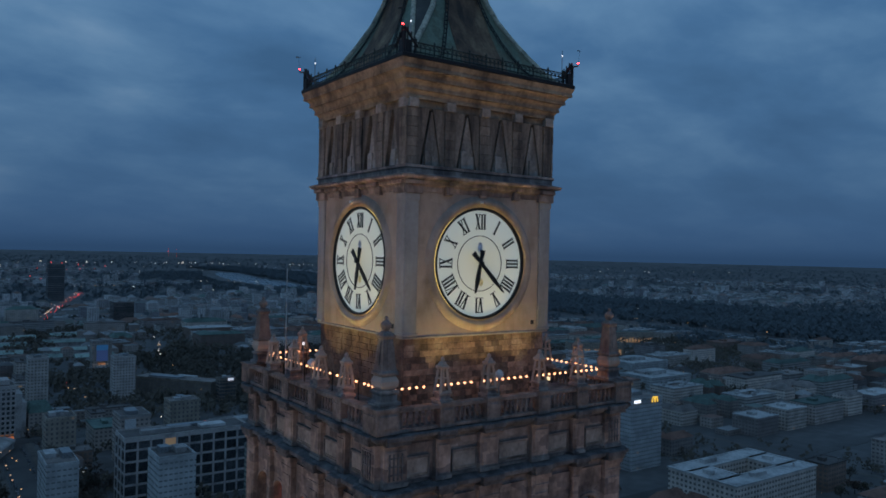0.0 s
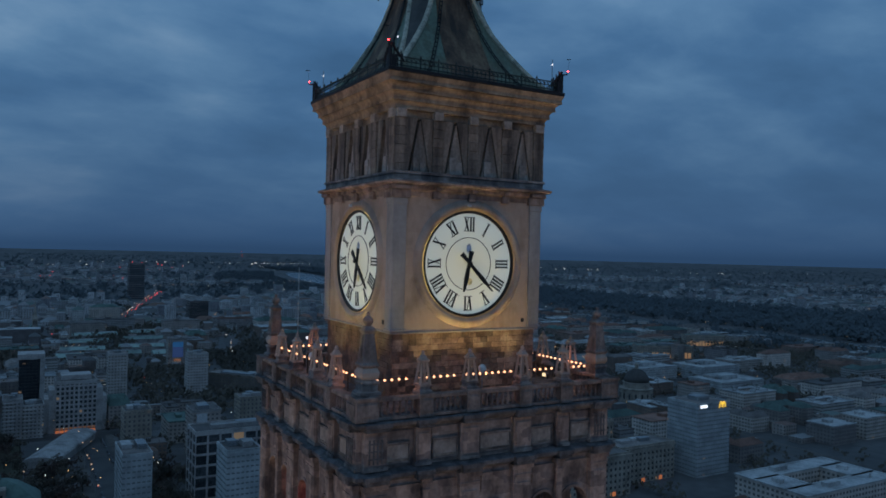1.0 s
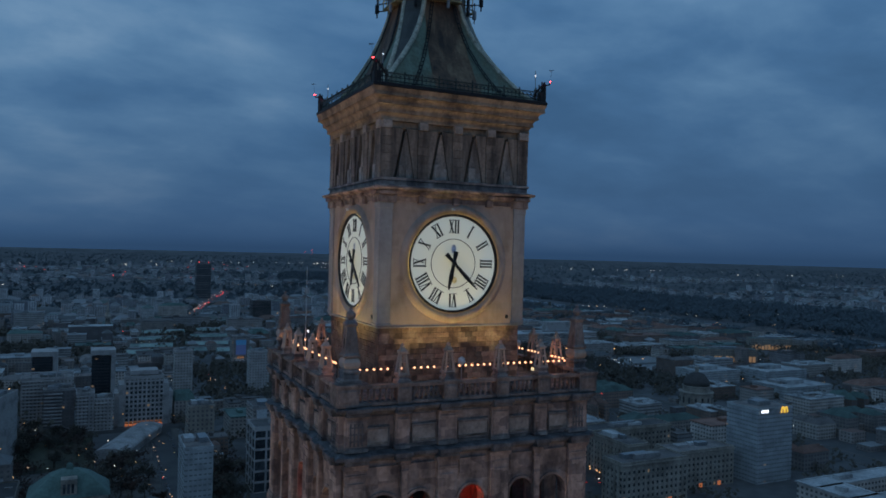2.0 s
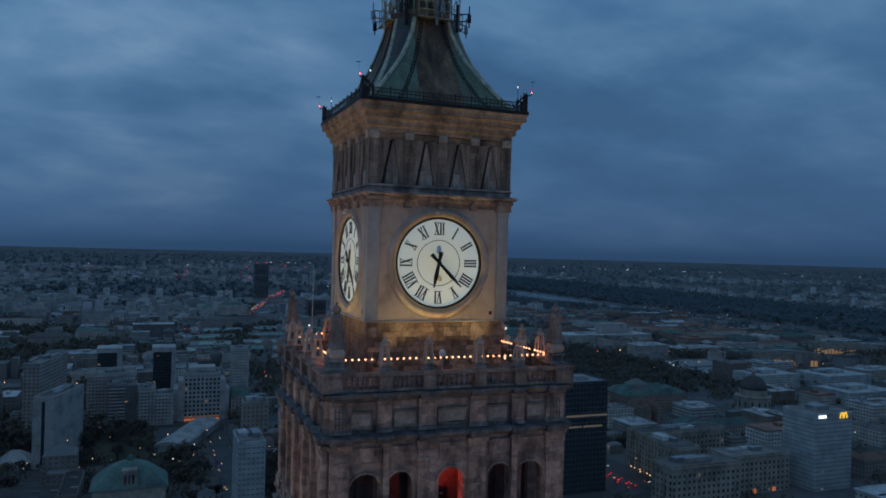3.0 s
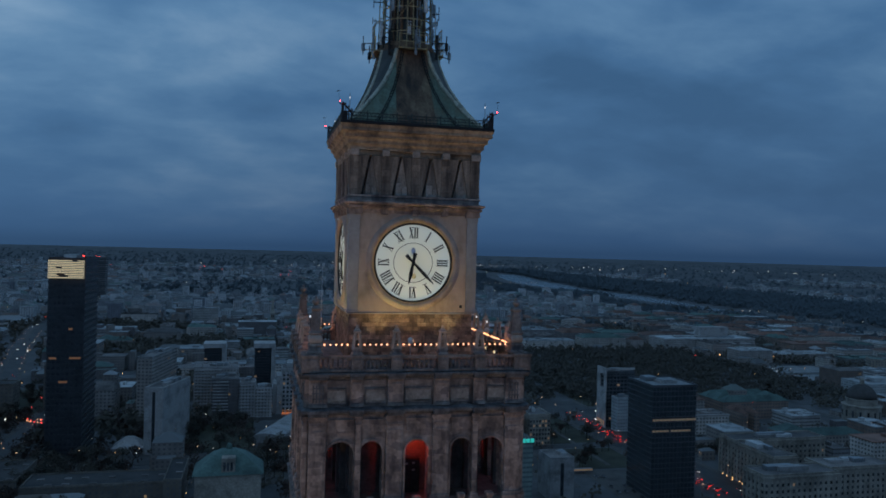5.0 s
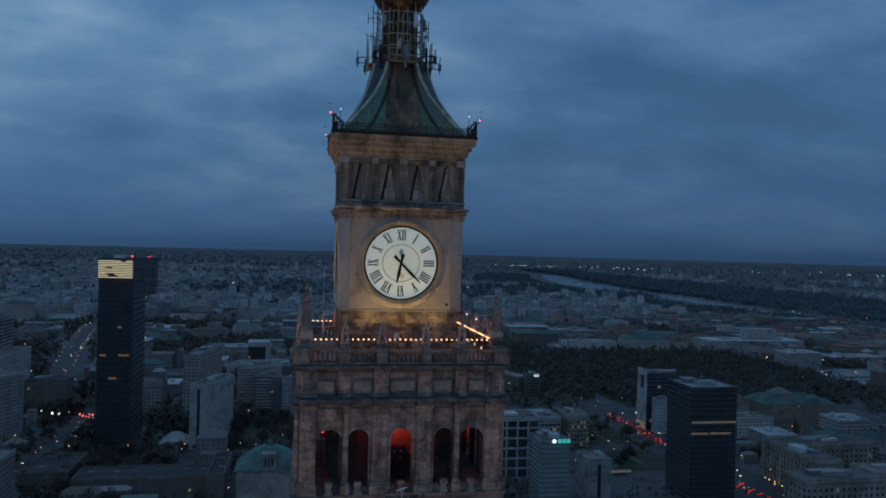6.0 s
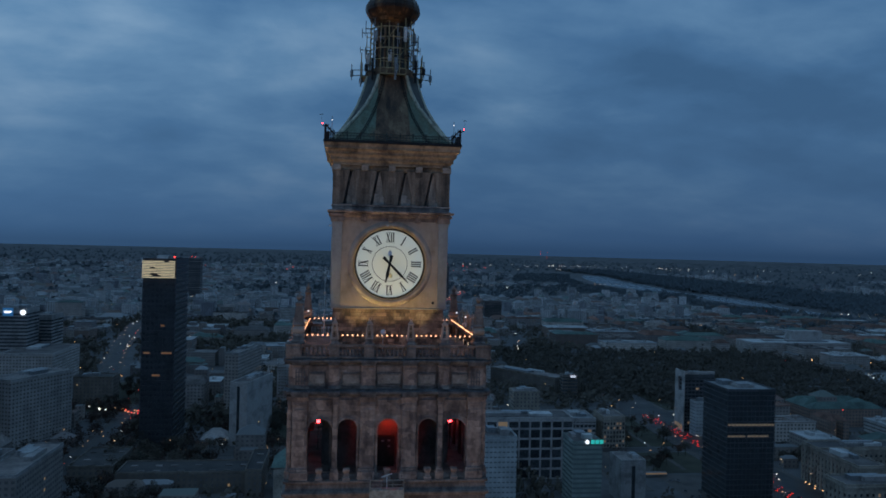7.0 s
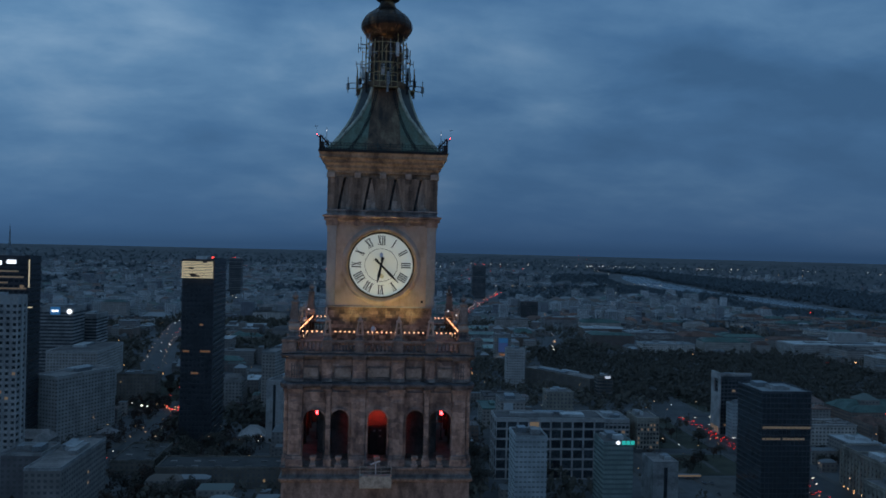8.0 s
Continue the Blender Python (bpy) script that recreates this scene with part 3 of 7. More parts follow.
HOUR_MESH = shared("hour_hand", flat_hand(1.78, 0.80, 0.30, 0.035), DIAL_RIM)
MINUTE_MESH = shared("minute_hand", flat_hand(2.42, 0.86, 0.27, 0.03), DIAL_RIM)
bm = bmesh.new()
ring(bm, [(0.0, -0.14), (0.13, -0.14), (0.15, -0.1), (0.15, 0.0)], 16, 0.0)
HUB_MESH = shared("hub", bm, DIAL_RIM)
EMBLEM = material("grey_enamel_emblem", (0.62, 0.68, 0.78), 0.5, scale=2)
EMBLEM_GOLD = material("gold_enamel_emblem", (0.78, 0.70, 0.38), 0.5, scale=2)
bm = bmesh.new()
loop = ring(bm, [(0.2, -0.012), (0.2, 0.0)], 20, 0.0)
bm.faces.new(loop[0])
OVAL_MESH = shared("emblem", bm, EMBLEM)
bm = bmesh.new()
loop = ring(bm, [(0.2, -0.012), (0.2, 0.0)], 20, 0.0)
bm.faces.new(loop[0])
OVAL_GOLD = shared("emblem", bm, EMBLEM_GOLD)
NUMERALS = [shared("numeral", numeral(s), DIAL_RIM) for s in ("XII", "I", "II", "III", "IIII", "V", "VI", "VII", "VIII", "IX", "X", "XI")]
MINUTES = 22.5
for q in QUARTERS:
    clock = piece("clock", None, tower, q @ Matrix.Translation((0, -5.17, DIAL_Z)), "lit cream clock dial with black Roman numerals")
    piece("dial", DIAL_MESH, clock, None, "backlit cream opal glass dial")
    piece("rim", RIM_MESH, clock)
    piece("minute_circle", CIRCLE_MESH, clock)
    piece("light_strip", STRIP_MESH, clock, None, "warm light strip hidden behind the rim")
    for k, me in enumerate(NUMERALS):
        piece("numeral", me, clock, Matrix.Rotation(radians(30 * k), 4, "Y") @ Matrix.Translation((0, -0.002, 2.45)))
    piece("emblem", OVAL_MESH, clock, Matrix.Translation((0, 0, 0.95)) @ Matrix.Diagonal((0.9, 1, 1.5, 1)))
    piece("emblem", OVAL_GOLD, clock, Matrix.Translation((0.1, 0, -1.1)) @ Matrix.Diagonal((0.9, 1, 1.1, 1)))
    piece("hour_hand", HOUR_MESH, clock, Matrix.Translation((0, -0.09, 0)) @ Matrix.Rotation(radians(30 * (6 + MINUTES / 60)), 4, "Y"))
    piece("minute_hand", MINUTE_MESH, clock, Matrix.Translation((0, -0.19, 0)) @ Matrix.Rotation(radians(6 * MINUTES), 4, "Y"))
    piece("hub", HUB_MESH, clock, Matrix.Translation((0, -0.17, 0)))

# cornice between clock storey and frieze
bm = bmesh.new()
moulding(bm, [(5.2, 168.9), (5.3, 168.92), (5.32, 169.2), (5.5, 169.34), (5.5, 169.5), (5.82, 169.62), (5.86, 169.76), (5.6, 169.84), (5.42, 169.9), (5.42, 170.2), (5.3, 170.25)])
part("clock_cornice", bm, STONE, tower)
for x in (-4.9, -2.5, 0.0, 2.5, 4.9):
    bm = bmesh.new()
    w = 0.62 if abs(x) > 4 else 0.26
    box(bm, x - w, x + w, -5.5, -5.1, 168.78, 169.28)
    box(bm, x - w + 0.08, x + w - 0.08, -5.72, -5.2, 169.28, 169.5)
    on_sides("cornice_bracket", bm, STONE, bevel=0.03)

# frieze: piers that widen upwards leave pointed niches, each with a slab set back between open joints
# the core's dark colour deepens the shade in the open joints
bm = bmesh.new()
moulding(bm, [(4.78, 170.2), (4.78, 174.0)])
part("frieze_wall", bm, STONE_WET, tower, "dark stone core behind the frieze's open joints")
rng = random.Random(23)
for x in (-5.0, -2.5, 0.0, 2.5, 5.0):
    lo0, lo1, hi0, hi1 = x - 0.50, x + 0.50, x - 1.13, x + 1.13
    if x < -4:
        lo0 = hi0 = -5.40
    if x > 4:
        lo1 = hi1 = 5.18
    bm = bmesh.new()
    stack(bm, [[(a, -4.7, z), (b, -4.7, z), (b, -5.32, z), (a, -5.32, z)] for a, b, z in ((lo0, lo1, 170.24), (hi0, hi1, 173.55))])
    on_sides("frieze_pier", bm, FRIEZE_STONE)
    c0, c1 = (x - 0.36, x + 0.36) if abs(x) < 4 else ((-5.44, -4.62) if x < 0 else (4.62, 5.22))
    for k in range(6):
        z = 170.26 + 0.545 * k
        bm = bmesh.new()
        box(bm, c0 + rng.uniform(0, 0.03), c1 - rng.uniform(0, 0.03), -5.40 - rng.uniform(0, 0.035), -5.3, z + 0.012, z + 0.533)
        on_sides("pier_block", bm, FRIEZE_STONE)
    bm = bmesh.new()
    box(bm, max(x - 0.31, -5.5), x + 0.31, -5.54, -5.1, 173.5, 174.02)
    on_sides("pier_capital", bm, STONE_PANEL, "pale block over the pier", bevel=0.02)
for i, x in enumerate((-3.75, -1.25, 1.25, 3.75)):
    bm = bmesh.new()
    stack(bm, [[(x - a + 0.10, -4.7, z), (x + a + 0.13, -4.7, z), (x + a + 0.13, -5.19, z), (x - a + 0.10, -5.19, z)] for a, z in ((0.62, 170.26), (0.02, 173.4))])
    on_sides("niche_slab", bm, FRIEZE_SLAB, "paler tapering slab in the niche")
    for dx, w, h, d in (((-0.22, 0.20, 0.92, 0.10), (0.22, 0.19, 0.62, 0.08)), ((-0.2, 0.23, 1.12, 0.11), (0.26, 0.21, 0.86, 0.07)), ((-0.16, 0.26, 1.05, 0.11), (0.3, 0.17, 0.7, 0.07)), ((0.02, 0.24, 1.02, 0.12), (0.36, 0.1, 0.45, 0.06)))[i]:
        bm = bmesh.new()
        box(bm, x + dx - w + 0.08, x + dx + w + 0.08, -5.19 - d, -5.1, 170.28, 170.28 + h)
        on_sides("niche_block", bm, FRIEZE_SLAB if i == 0 else STONE_PANEL, "" if i == 0 else "pale block at the niche's foot", bevel=0.015)
bm = bmesh.new()
moulding(bm, [(5.42, 170.16), (5.5, 170.2), (5.5, 170.34), (5.4, 170.38)], cap=False)
part("frieze_sill", bm, STONE, tower)

# great cornice
bm = bmesh.new()
moulding(bm, [(5.1, 173.5), (5.2, 173.6), (5.2, 173.96), (5.46, 173.98), (5.46, 174.16), (5.43, 174.18), (5.48, 174.32), (5.55, 174.42), (5.67, 174.44), (5.67, 174.58), (5.63, 174.60), (5.68, 174.76), (5.79, 174.90), (5.93, 174.93), (5.93, 175.06), (5.89, 175.08), (5.95, 175.24), (6.07, 175.36), (6.23, 175.40), (6.23, 175.56), (6.19, 175.58), (6.26, 175.76), (6.33, 175.9), (6.0, 175.98)])
part("great_cornice", bm, STONE_DARK, tower, "stepped stone cornice under the roof")
bm = bmesh.new()
moulding(bm, [(6.22, 175.9), (6.34, 175.94), (6.34, 176.12), (6.2, 176.2), (5.4, 176.3)])
part("gutter", bm, IRON, tower, "black iron gutter")

# flared copper roof: square at the foot, eight-sided at the top
LEVELS = [(176.2, 5.6, 0.05), (176.9, 5.0, 0.12), (177.8, 4.42, 0.3), (178.8, 3.86, 0.52), (180.0, 3.28, 0.78), (181.2, 2.86, 0.95), (182.2, 2.58, 1.04), (183.1, 2.38, 1.05)]


def roof_ring(w, c, z):
    return [(-w + c, -w, z), (w - c, -w, z), (w, -w + c, z), (w, w - c, z), (w - c, w, z), (-w + c, w, z), (-w, w - c, z), (-w, -w + c, z)]


bm = bmesh.new()
stack(bm, [roof_ring(w, c, z) for z, w, c in LEVELS])
part("roof", bm, COPPER_GREEN, tower, "flared roof of green copper sheet")
bm = bmesh.new()
for (za, wa, ca), (zb, wb, cb) in zip(LEVELS, LEVELS[1:]):
    ka, kb = [0.30 + 0.26 * (z - 176.2) / 6.9 for z in (za, zb)]
    bm.faces.new([bm.verts.new(p) for p in ((-ka * wa, -wa - 0.03, za), (ka * wa, -wa - 0.03, za), (kb * wb, -wb - 0.03, zb), (-kb * wb, -wb - 0.03, zb))])
bmesh.ops.remove_doubles(bm, verts=bm.verts, dist=0.001)
finish(bm)
bmesh.ops.solidify(bm, geom=bm.faces, thickness=0.05)
on_sides("roof_panel", bm, COPPER_BROWN, "dark brown copper roof panel")
bm = bmesh.new()
for (za, wa, ca), (zb, wb, cb) in zip(LEVELS, LEVELS[1:]):
    g = 0.04
    bm.faces.new([bm.verts.new(p) for p in ((-wa - g, -wa + ca * 0.9, za), (-wa + ca * 0.9, -wa - g, za), (-wb + cb * 0.9, -wb - g, zb), (-wb - g, -wb + cb * 0.9, zb))])
bmesh.ops.remove_doubles(bm, verts=bm.verts, dist=0.001)
finish(bm)
bmesh.ops.solidify(bm, geom=bm.faces, thickness=0.06)
on_sides("roof_corner_panel", bm, COPPER_DARK, "blackened copper corner panel")
for s in (-1, 1):
    bm = bmesh.new()
    for (za, wa, ca), (zb, wb, cb) in zip(LEVELS, LEVELS[1:]):
        rod(bm, (s * (wa - ca), -wa, za), (s * (wb - cb), -wb, zb), 0.17, 8)
    on_sides("roof_rib", bm, COPPER_RIB, "pale copper rib")
for s in (-1, 1):
    bm = bmesh.new()
    for (za, wa, ca), (zb, wb, cb) in zip(LEVELS, LEVELS[1:]):
        ka, kb = [0.60 - 0.30 * (z - 176.2) / 6.9 for z in (za, zb)]
        for d in (0.0, 0.22):
            rod(bm, (s * (ka * wa + d), -wa - 0.14, za), (s * (kb * wb + d * 0.8), -wb - 0.14, zb), 0.035, 5)
        m = max(2, round((zb - za) / 0.3))
        for k in range(m):
            f = (k + 0.5) / m
            x = s * ((ka * wa) * (1 - f) + kb * wb * f)
            y, z = -(wa * (1 - f) + wb * f) - 0.14, za * (1 - f) + zb * f
            rod(bm, (x, y, z), (x + s * 0.2, y, z), 0.035, 5)
    on_sides("roof_ladder", bm, IRON, "black iron roof ladder")

# railing round the foot of the roof
for x in [-5.4 + 1.2 * k for k in range(10)]:
    bm = bmesh.new()
    rod(bm, (x, -6.15, 176.1), (x, -6.15, 176.85 if round(x * 10) % 4 else 177.1), 0.045)
    lathe(bm, [(0.03, 176.83), (0.07, 176.9), (0.02, 177.0)], 6, x, -6.15)
    on_sides("railing_post", bm, RAIL_IRON)
bm = bmesh.new()
for z in (176.3, 176.55, 176.8):
    rod(bm, (-6.1, -6.15, z), (6.1, -6.15, z), 0.035)
on_sides("railing_rail", bm, RAIL_IRON)
bm = bmesh.new()
rod(bm, (0, -6.15, 176.1), (0, -6.15, 176.8), 0.02, 4)
rod(bm, (0, -6.15, 176.55), (0.15, -6.15, 176.8), 0.02, 4)
rod(bm, (0.15, -6.15, 176.8), (0.3, -6.15, 176.55), 0.02, 4)
finish(bm)
BAR_MESH = mesh_of("railing_bar", bm, RAIL_IRON)
for q in QUARTERS:
    for k in range(41):
        piece("railing_bar", BAR_MESH, tower, q @ Matrix.Translation((-6.0 + 0.3 * k, 0, 0)))
# scrolled iron brackets at the corners
bm = bmesh.new()
rod(bm, (-6.18, -6.18, 176.1), (-6.18, -6.18, 177.4), 0.11)
box(bm, -6.26, -5.8, -6.24, -6.14, 176.1, 176.85)
box(bm, -6.24, -6.14, -6.14, -5.8, 176.1, 176.85)
arc = [(-6.18 + 0.85 * (1 - math.cos(math.pi / 2 * i / 8)), 177.5 - 0.0 + 0.02 - 0.95 * (1 - math.sin(math.pi / 2 * (1 - i / 8)))) for i in range(9)]
for (xa, za), (xb, zb) in zip(arc, arc[1:]):
    rod(bm, (xa, -6.18, za), (xb, -6.18, zb), 0.07)
    rod(bm, (-6.18, xa, za), (-6.18, xb, zb), 0.07)
for x in (-5.95, -5.72, -5.5):
    rod(bm, (x, -6.18, 176.1), (x, -6.18, 177.3 + (x + 5.72) * -1.0), 0.04)
    rod(bm, (-6.18, x, 176.1), (-6.18, x, 177.3 + (x + 5.72) * -1.0), 0.04)
on_sides("corner_bracket", bm, IRON)

# antenna platform, drum and ball
bm = bmesh.new()
lathe(bm, [(2.62, 183.0), (2.72, 183.1), (2.72, 183.5), (2.5, 183.55), (2.46, 183.9), (2.3, 183.95)], 8)
part("platform", bm, COPPER_BROWN, tower)
bm = bmesh.new()
lathe(bm, [(1.7, 183.5), (1.55, 184.2), (1.35, 186.0), (1.3, 188.0), (1.6, 188.4)], 12)
part("drum", bm, COPPER_DARK, tower, "blackened copper drum", smooth=True)
for k in range(12):
    a = 2 * math.pi * k / 12
    bm = bmesh.new()
    rod(bm, (1.55 * math.cos(a), 1.55 * math.sin(a), 183.6), (1.5 * math.cos(a), 1.5 * math.sin(a), 188.1), 0.12)
    part("drum_column", bm, COPPER_BROWN, tower)
bm = bmesh.new()
ball = [(1.5, 188.1), (1.62, 188.5), (1.95, 188.85), (2.4, 189.3), (2.65, 189.75), (2.7, 190.05), (2.62, 190.45), (2.36, 190.9), (1.92, 191.3), (1.42, 191.65), (1.05, 191.95), (0.85, 192.3), (0.75, 192.7), (1.15, 192.85), (1.3, 193.0), (0.9, 193.2), (0.75, 194.5), (0.6, 198.0), (0.45, 204.0), (0.3, 212.0), (0.12, 226.0)]
lathe(bm, ball, 24)
part("ball", bm, BALL_COPPER, tower, "dark bronze-clad ball with worn gilding and painted-in warm light")
bm = bmesh.new()
for k in range(16):
    a = 2 * math.pi * k / 16
    for (ra, za), (rb, zb) in zip(ball[1:10], ball[2:11]):
        rod(bm, ((ra + 0.01) * math.cos(a), (ra + 0.01) * math.sin(a), za), ((rb + 0.01) * math.cos(a), (rb + 0.01) * math.sin(a), zb), 0.03, 4)
part("ball_seams", bm, BALL_COPPER, tower)
bm = bmesh.new()
for r, z in ((1.80, 188.55), (2.2, 188.95)):
    pts = ngon_ring(r, z, 24)
    for i in range(24):
        rod(bm, pts[i], pts[(i + 1) % 24], 0.045, 5)
part("ball_hoop", bm, BALL_COPPER, tower)


# ---- antenna scaffolding (stands on the platform) ----
rack = thing("antenna_scaffold", "rusty yellow scaffold ring crowded with antennas round the spire", "scaffold", Matrix.Translation((0, 0, 183.9)))
rng = random.Random(11)
for k in range(16):
    a = 2 * math.pi * (k + 0.5) / 16
    r = 2.2
    bm = bmesh.new()
    top = 4.75 + rng.uniform(-0.45, 0.45)
    rod(bm, (r * math.cos(a), r * math.sin(a), 0), (r * 0.97 * math.cos(a), r * 0.97 * math.sin(a), top), 0.05)
    part("pole", bm, SCAFFOLD if k % 3 else STEEL, rack)
for z in (0.95, 2.0, 3.05, 4.05):
    bm = bmesh.new()
    stack(bm, [ngon_ring(r, h, 16, turn=math.pi / 16) for r, h in ((2.16, z - 0.04), (2.24, z - 0.04), (2.24, z + 0.04), (2.16, z + 0.04), (2.16, z - 0.04))], cap=False)
    part("hoop", bm, SCAFFOLD, rack)
for k in range(16):
    a, b = 2 * math.pi * (k + 0.5) / 16, 2 * math.pi * (k + 1.5) / 16
    if k % 4 == 1:
        continue
    bm = bmesh.new()
    z = 0.95 + 1.05 * (k % 3)
    rod(bm, (2.2 * math.cos(a), 2.2 * math.sin(a), z), (2.2 * math.cos(b), 2.2 * math.sin(b), z + 1.05), 0.03, 5)
    part("brace", bm, SCAFFOLD, rack)
for k in range(8):
    a = 2 * math.pi * k / 8
    bm = bmesh.new()
    rod(bm, (2.55 * math.cos(a), 2.55 * math.sin(a), 0.2), (2.5 * math.cos(a), 2.5 * math.sin(a), 3.6), 0.04)
    for z in (1.2, 2.4, 3.4):
        rod(bm, (2.2 * math.cos(a), 2.2 * math.sin(a), z), (2.6 * math.cos(a), 2.6 * math.sin(a), z), 0.03)
    part("outer_pole", bm, STEEL if k % 2 else SCAFFOLD, rack)
# service balcony on each flat side of the platform
for q in QUARTERS:
    bm = bmesh.new()
    box(bm, -1.25, 1.25, -3.05, -2.3, -0.82, -0.72)
    for x in (-1.22, -0.6, 0.0, 0.6, 1.22):
        rod(bm, (x, -3.0, -0.75), (x, -3.0, 1.7 if abs(x) < 1 else 0.45), 0.04)
    for z in (-0.2, 0.4):
        rod(bm, (-1.25, -3.0, z), (1.25, -3.0, z), 0.04)
    for z in (1.1, 1.7):
        rod(bm, (-0.6, -3.0, z), (0.6, -3.0, z), 0.035)
    finish(bm)
    piece("service_balcony", mesh_of("service_balcony", bm, SCAFFOLD), rack, q)
for k in range(10):
    a = 2 * math.pi * (k + 0.3) / 10
    bm = bmesh.new()
    z = rng.choice((0.3, 0.5, 2.6))
    h = rng.uniform(1.0, 1.5)
    m = Matrix.Rotation(a, 4, "Z")
    for v in box(bm, 2.3, 2.5, -0.17, 0.17, z, z + h):
        v.co = m @ v.co
    part("panel_antenna", bm, PANEL_WHITE if k % 3 else STEEL, rack, bevel=0.03)
for k in range(22):
    a = 2 * math.pi * (k + rng.random() * 0.6) / 22
    z = rng.uniform(0.8, 4.0)
    r0, r1 = 2.2, rng.uniform(2.6, 3.15)
    ca, sa = math.cos(a), math.sin(a)
    bm = bmesh.new()
    rod(bm, (r0 * ca, r0 * sa, z), (r1 * ca, r1 * sa, z), 0.035)
    h = rng.uniform(0.3, 0.75)
    rod(bm, (r1 * ca, r1 * sa, z - h), (r1 * ca, r1 * sa, z + h), 0.035)
    for f in (0.5, 0.8):
        rr = r0 + (r1 - r0) * f
        rod(bm, (rr * ca - 0.25 * sa, rr * sa + 0.25 * ca, z), (rr * ca + 0.25 * sa, rr * sa - 0.25 * ca, z), 0.025)
    part("dipole_antenna", bm, STEEL if k % 2 else IRON, rack)
for s in (0, 1, 2, 3, 4, 5, 6, 7):
    a = radians(45 * s + 4)
    ca, sa = math.cos(a), math.sin(a)
    bm = bmesh.new()
    for dz in (-0.45, 0.1):
        rod(bm, (2.5 * ca, 2.5 * sa, dz), (3.95 * ca, 3.95 * sa, dz - 0.1), 0.045)
    rod(bm, (3.0 * ca, 3.0 * sa, -1.3), (3.0 * ca, 3.0 * sa, 0.8), 0.12)
    rod(bm, (3.95 * ca, 3.95 * sa, -1.0), (3.95 * ca, 3.95 * sa, 0.6), 0.05)
    rod(bm, (3.95 * ca, 3.95 * sa, -0.65), (3.95 * ca, 3.95 * sa, -0.05), 0.16, 8)
    part("antenna_arm", bm, IRON if s % 2 else STEEL, rack)


# ---- lamps on the tower ----
def lamp(name, kind, loc, energy, colour, size=0.1, target=None, spot=60, blend=0.8):
    d = bpy.data.lights.new(name, kind)
    d.energy, d.color = energy, colour
    d.shadow_soft_size = size
    if kind == "SPOT":
        d.spot_size, d.spot_blend = radians(spot), blend
    ob = new(name, d)
    ob.matrix_world = look(loc, target) if target else Matrix.Translation(loc)
    return ob


# strings of bulbs on thin posts along the terrace
bm = bmesh.new()
lathe(bm, [(0.012, 0.07), (0.05, 0.055), (0.075, 0.0), (0.05, -0.055), (0.012, -0.07)], 10)
BULB_MESH = shared("bulb", bm, BULB, True)
for q in QUARTERS:
    line = thing("string_light", "string of glowing warm bulbs hung along the terrace", "string light", q, "string lights round the terrace")
    bm = bmesh.new()
    rod(bm, (-7.6, -7.75, 158.66), (7.6, -7.75, 158.66), 0.02, 5)
    part("cable", bm, IRON, line)
    for x in (-7.6, -4.87, -1.83, 1.83, 4.87, 7.6):
        bm = bmesh.new()
        rod(bm, (x, -7.75, 156.95), (x, -7.75, 158.8), 0.03, 5)
        part("post", bm, IRON, line)
    for k in range(34):
        x = -7.26 + 0.44 * k
        if abs(abs(x) - 4.87) < 0.2 or abs(abs(x) - 1.83) < 0.2:
            continue
        piece("bulb", BULB_MESH, line, Matrix.Translation((x, -7.75, 158.58)))
    for x in (-5.6, 0.0, 5.6):
        lamp("bulb_glow", "POINT", q @ Vector((x, -7.6, 158.62)), 19, (1.0, 0.36, 0.12), 0.3)

# floodlights on the terrace that wash the clock storey
for q in QUARTERS:
    for x in (-2.7, 0.0, 2.7):
        flood = thing("floodlight", "small grey floodlight on the terrace floor", "floodlight", q @ Matrix.Translation((x, -8.1, 156.95)), "terrace floodlights")
        bm = bmesh.new()
        box(bm, -0.22, 0.22, -0.1, 0.12, 0.12, 0.42)
        part("housing", bm, STEEL, flood, bevel=0.03)
        bm = bmesh.new()
        box(bm, -0.26, -0.22, -0.04, 0.04, 0.0, 0.32)
        box(bm, 0.22, 0.26, -0.04, 0.04, 0.0, 0.32)
        part("stand", bm, IRON, flood)
        bm = bmesh.new()
        box(bm, -0.18, 0.18, 0.12, 0.13, 0.16, 0.38)
        part("lens", bm, FLOOD_LENS, flood)
        lamp("flood_beam", "SPOT", q @ Vector((x, -7.9, 157.3)), 620, (1.0, 0.73, 0.22), 0.35, q @ Vector((x * 1.05, -5.0, 163.0)), 66, 1.0)

# red lamps in the arcade and at the roof's corners
bm = bmesh.new()
lathe(bm, [(0.10, -0.16), (0.13, -0.12), (0.13, -0.04)], 10)
RED_BASE = shared("base", bm, IRON)
bm = bmesh.new()
lathe(bm, [(0.11, -0.04), (0.12, 0.06), (0.08, 0.15), (0.02, 0.18)], 10)
RED_GLASS = shared("glass", bm, RED_LAMP, True)


def red_light(loc, size=1.0, power=0.0):
    o = thing("obstruction_light", "glowing red aircraft warning lamp", "warning light", Matrix.Translation(loc) @ Matrix.Scale(size, 4), "red warning lamps")
    piece("base", RED_BASE, o)
    piece("glass", RED_GLASS, o)
    if power:
        lamp("red_glow", "POINT", Vector(loc) + Vector((0, 0, 0.05)), power * 1.3, (1.0, 0.03, 0.025), 0.12)


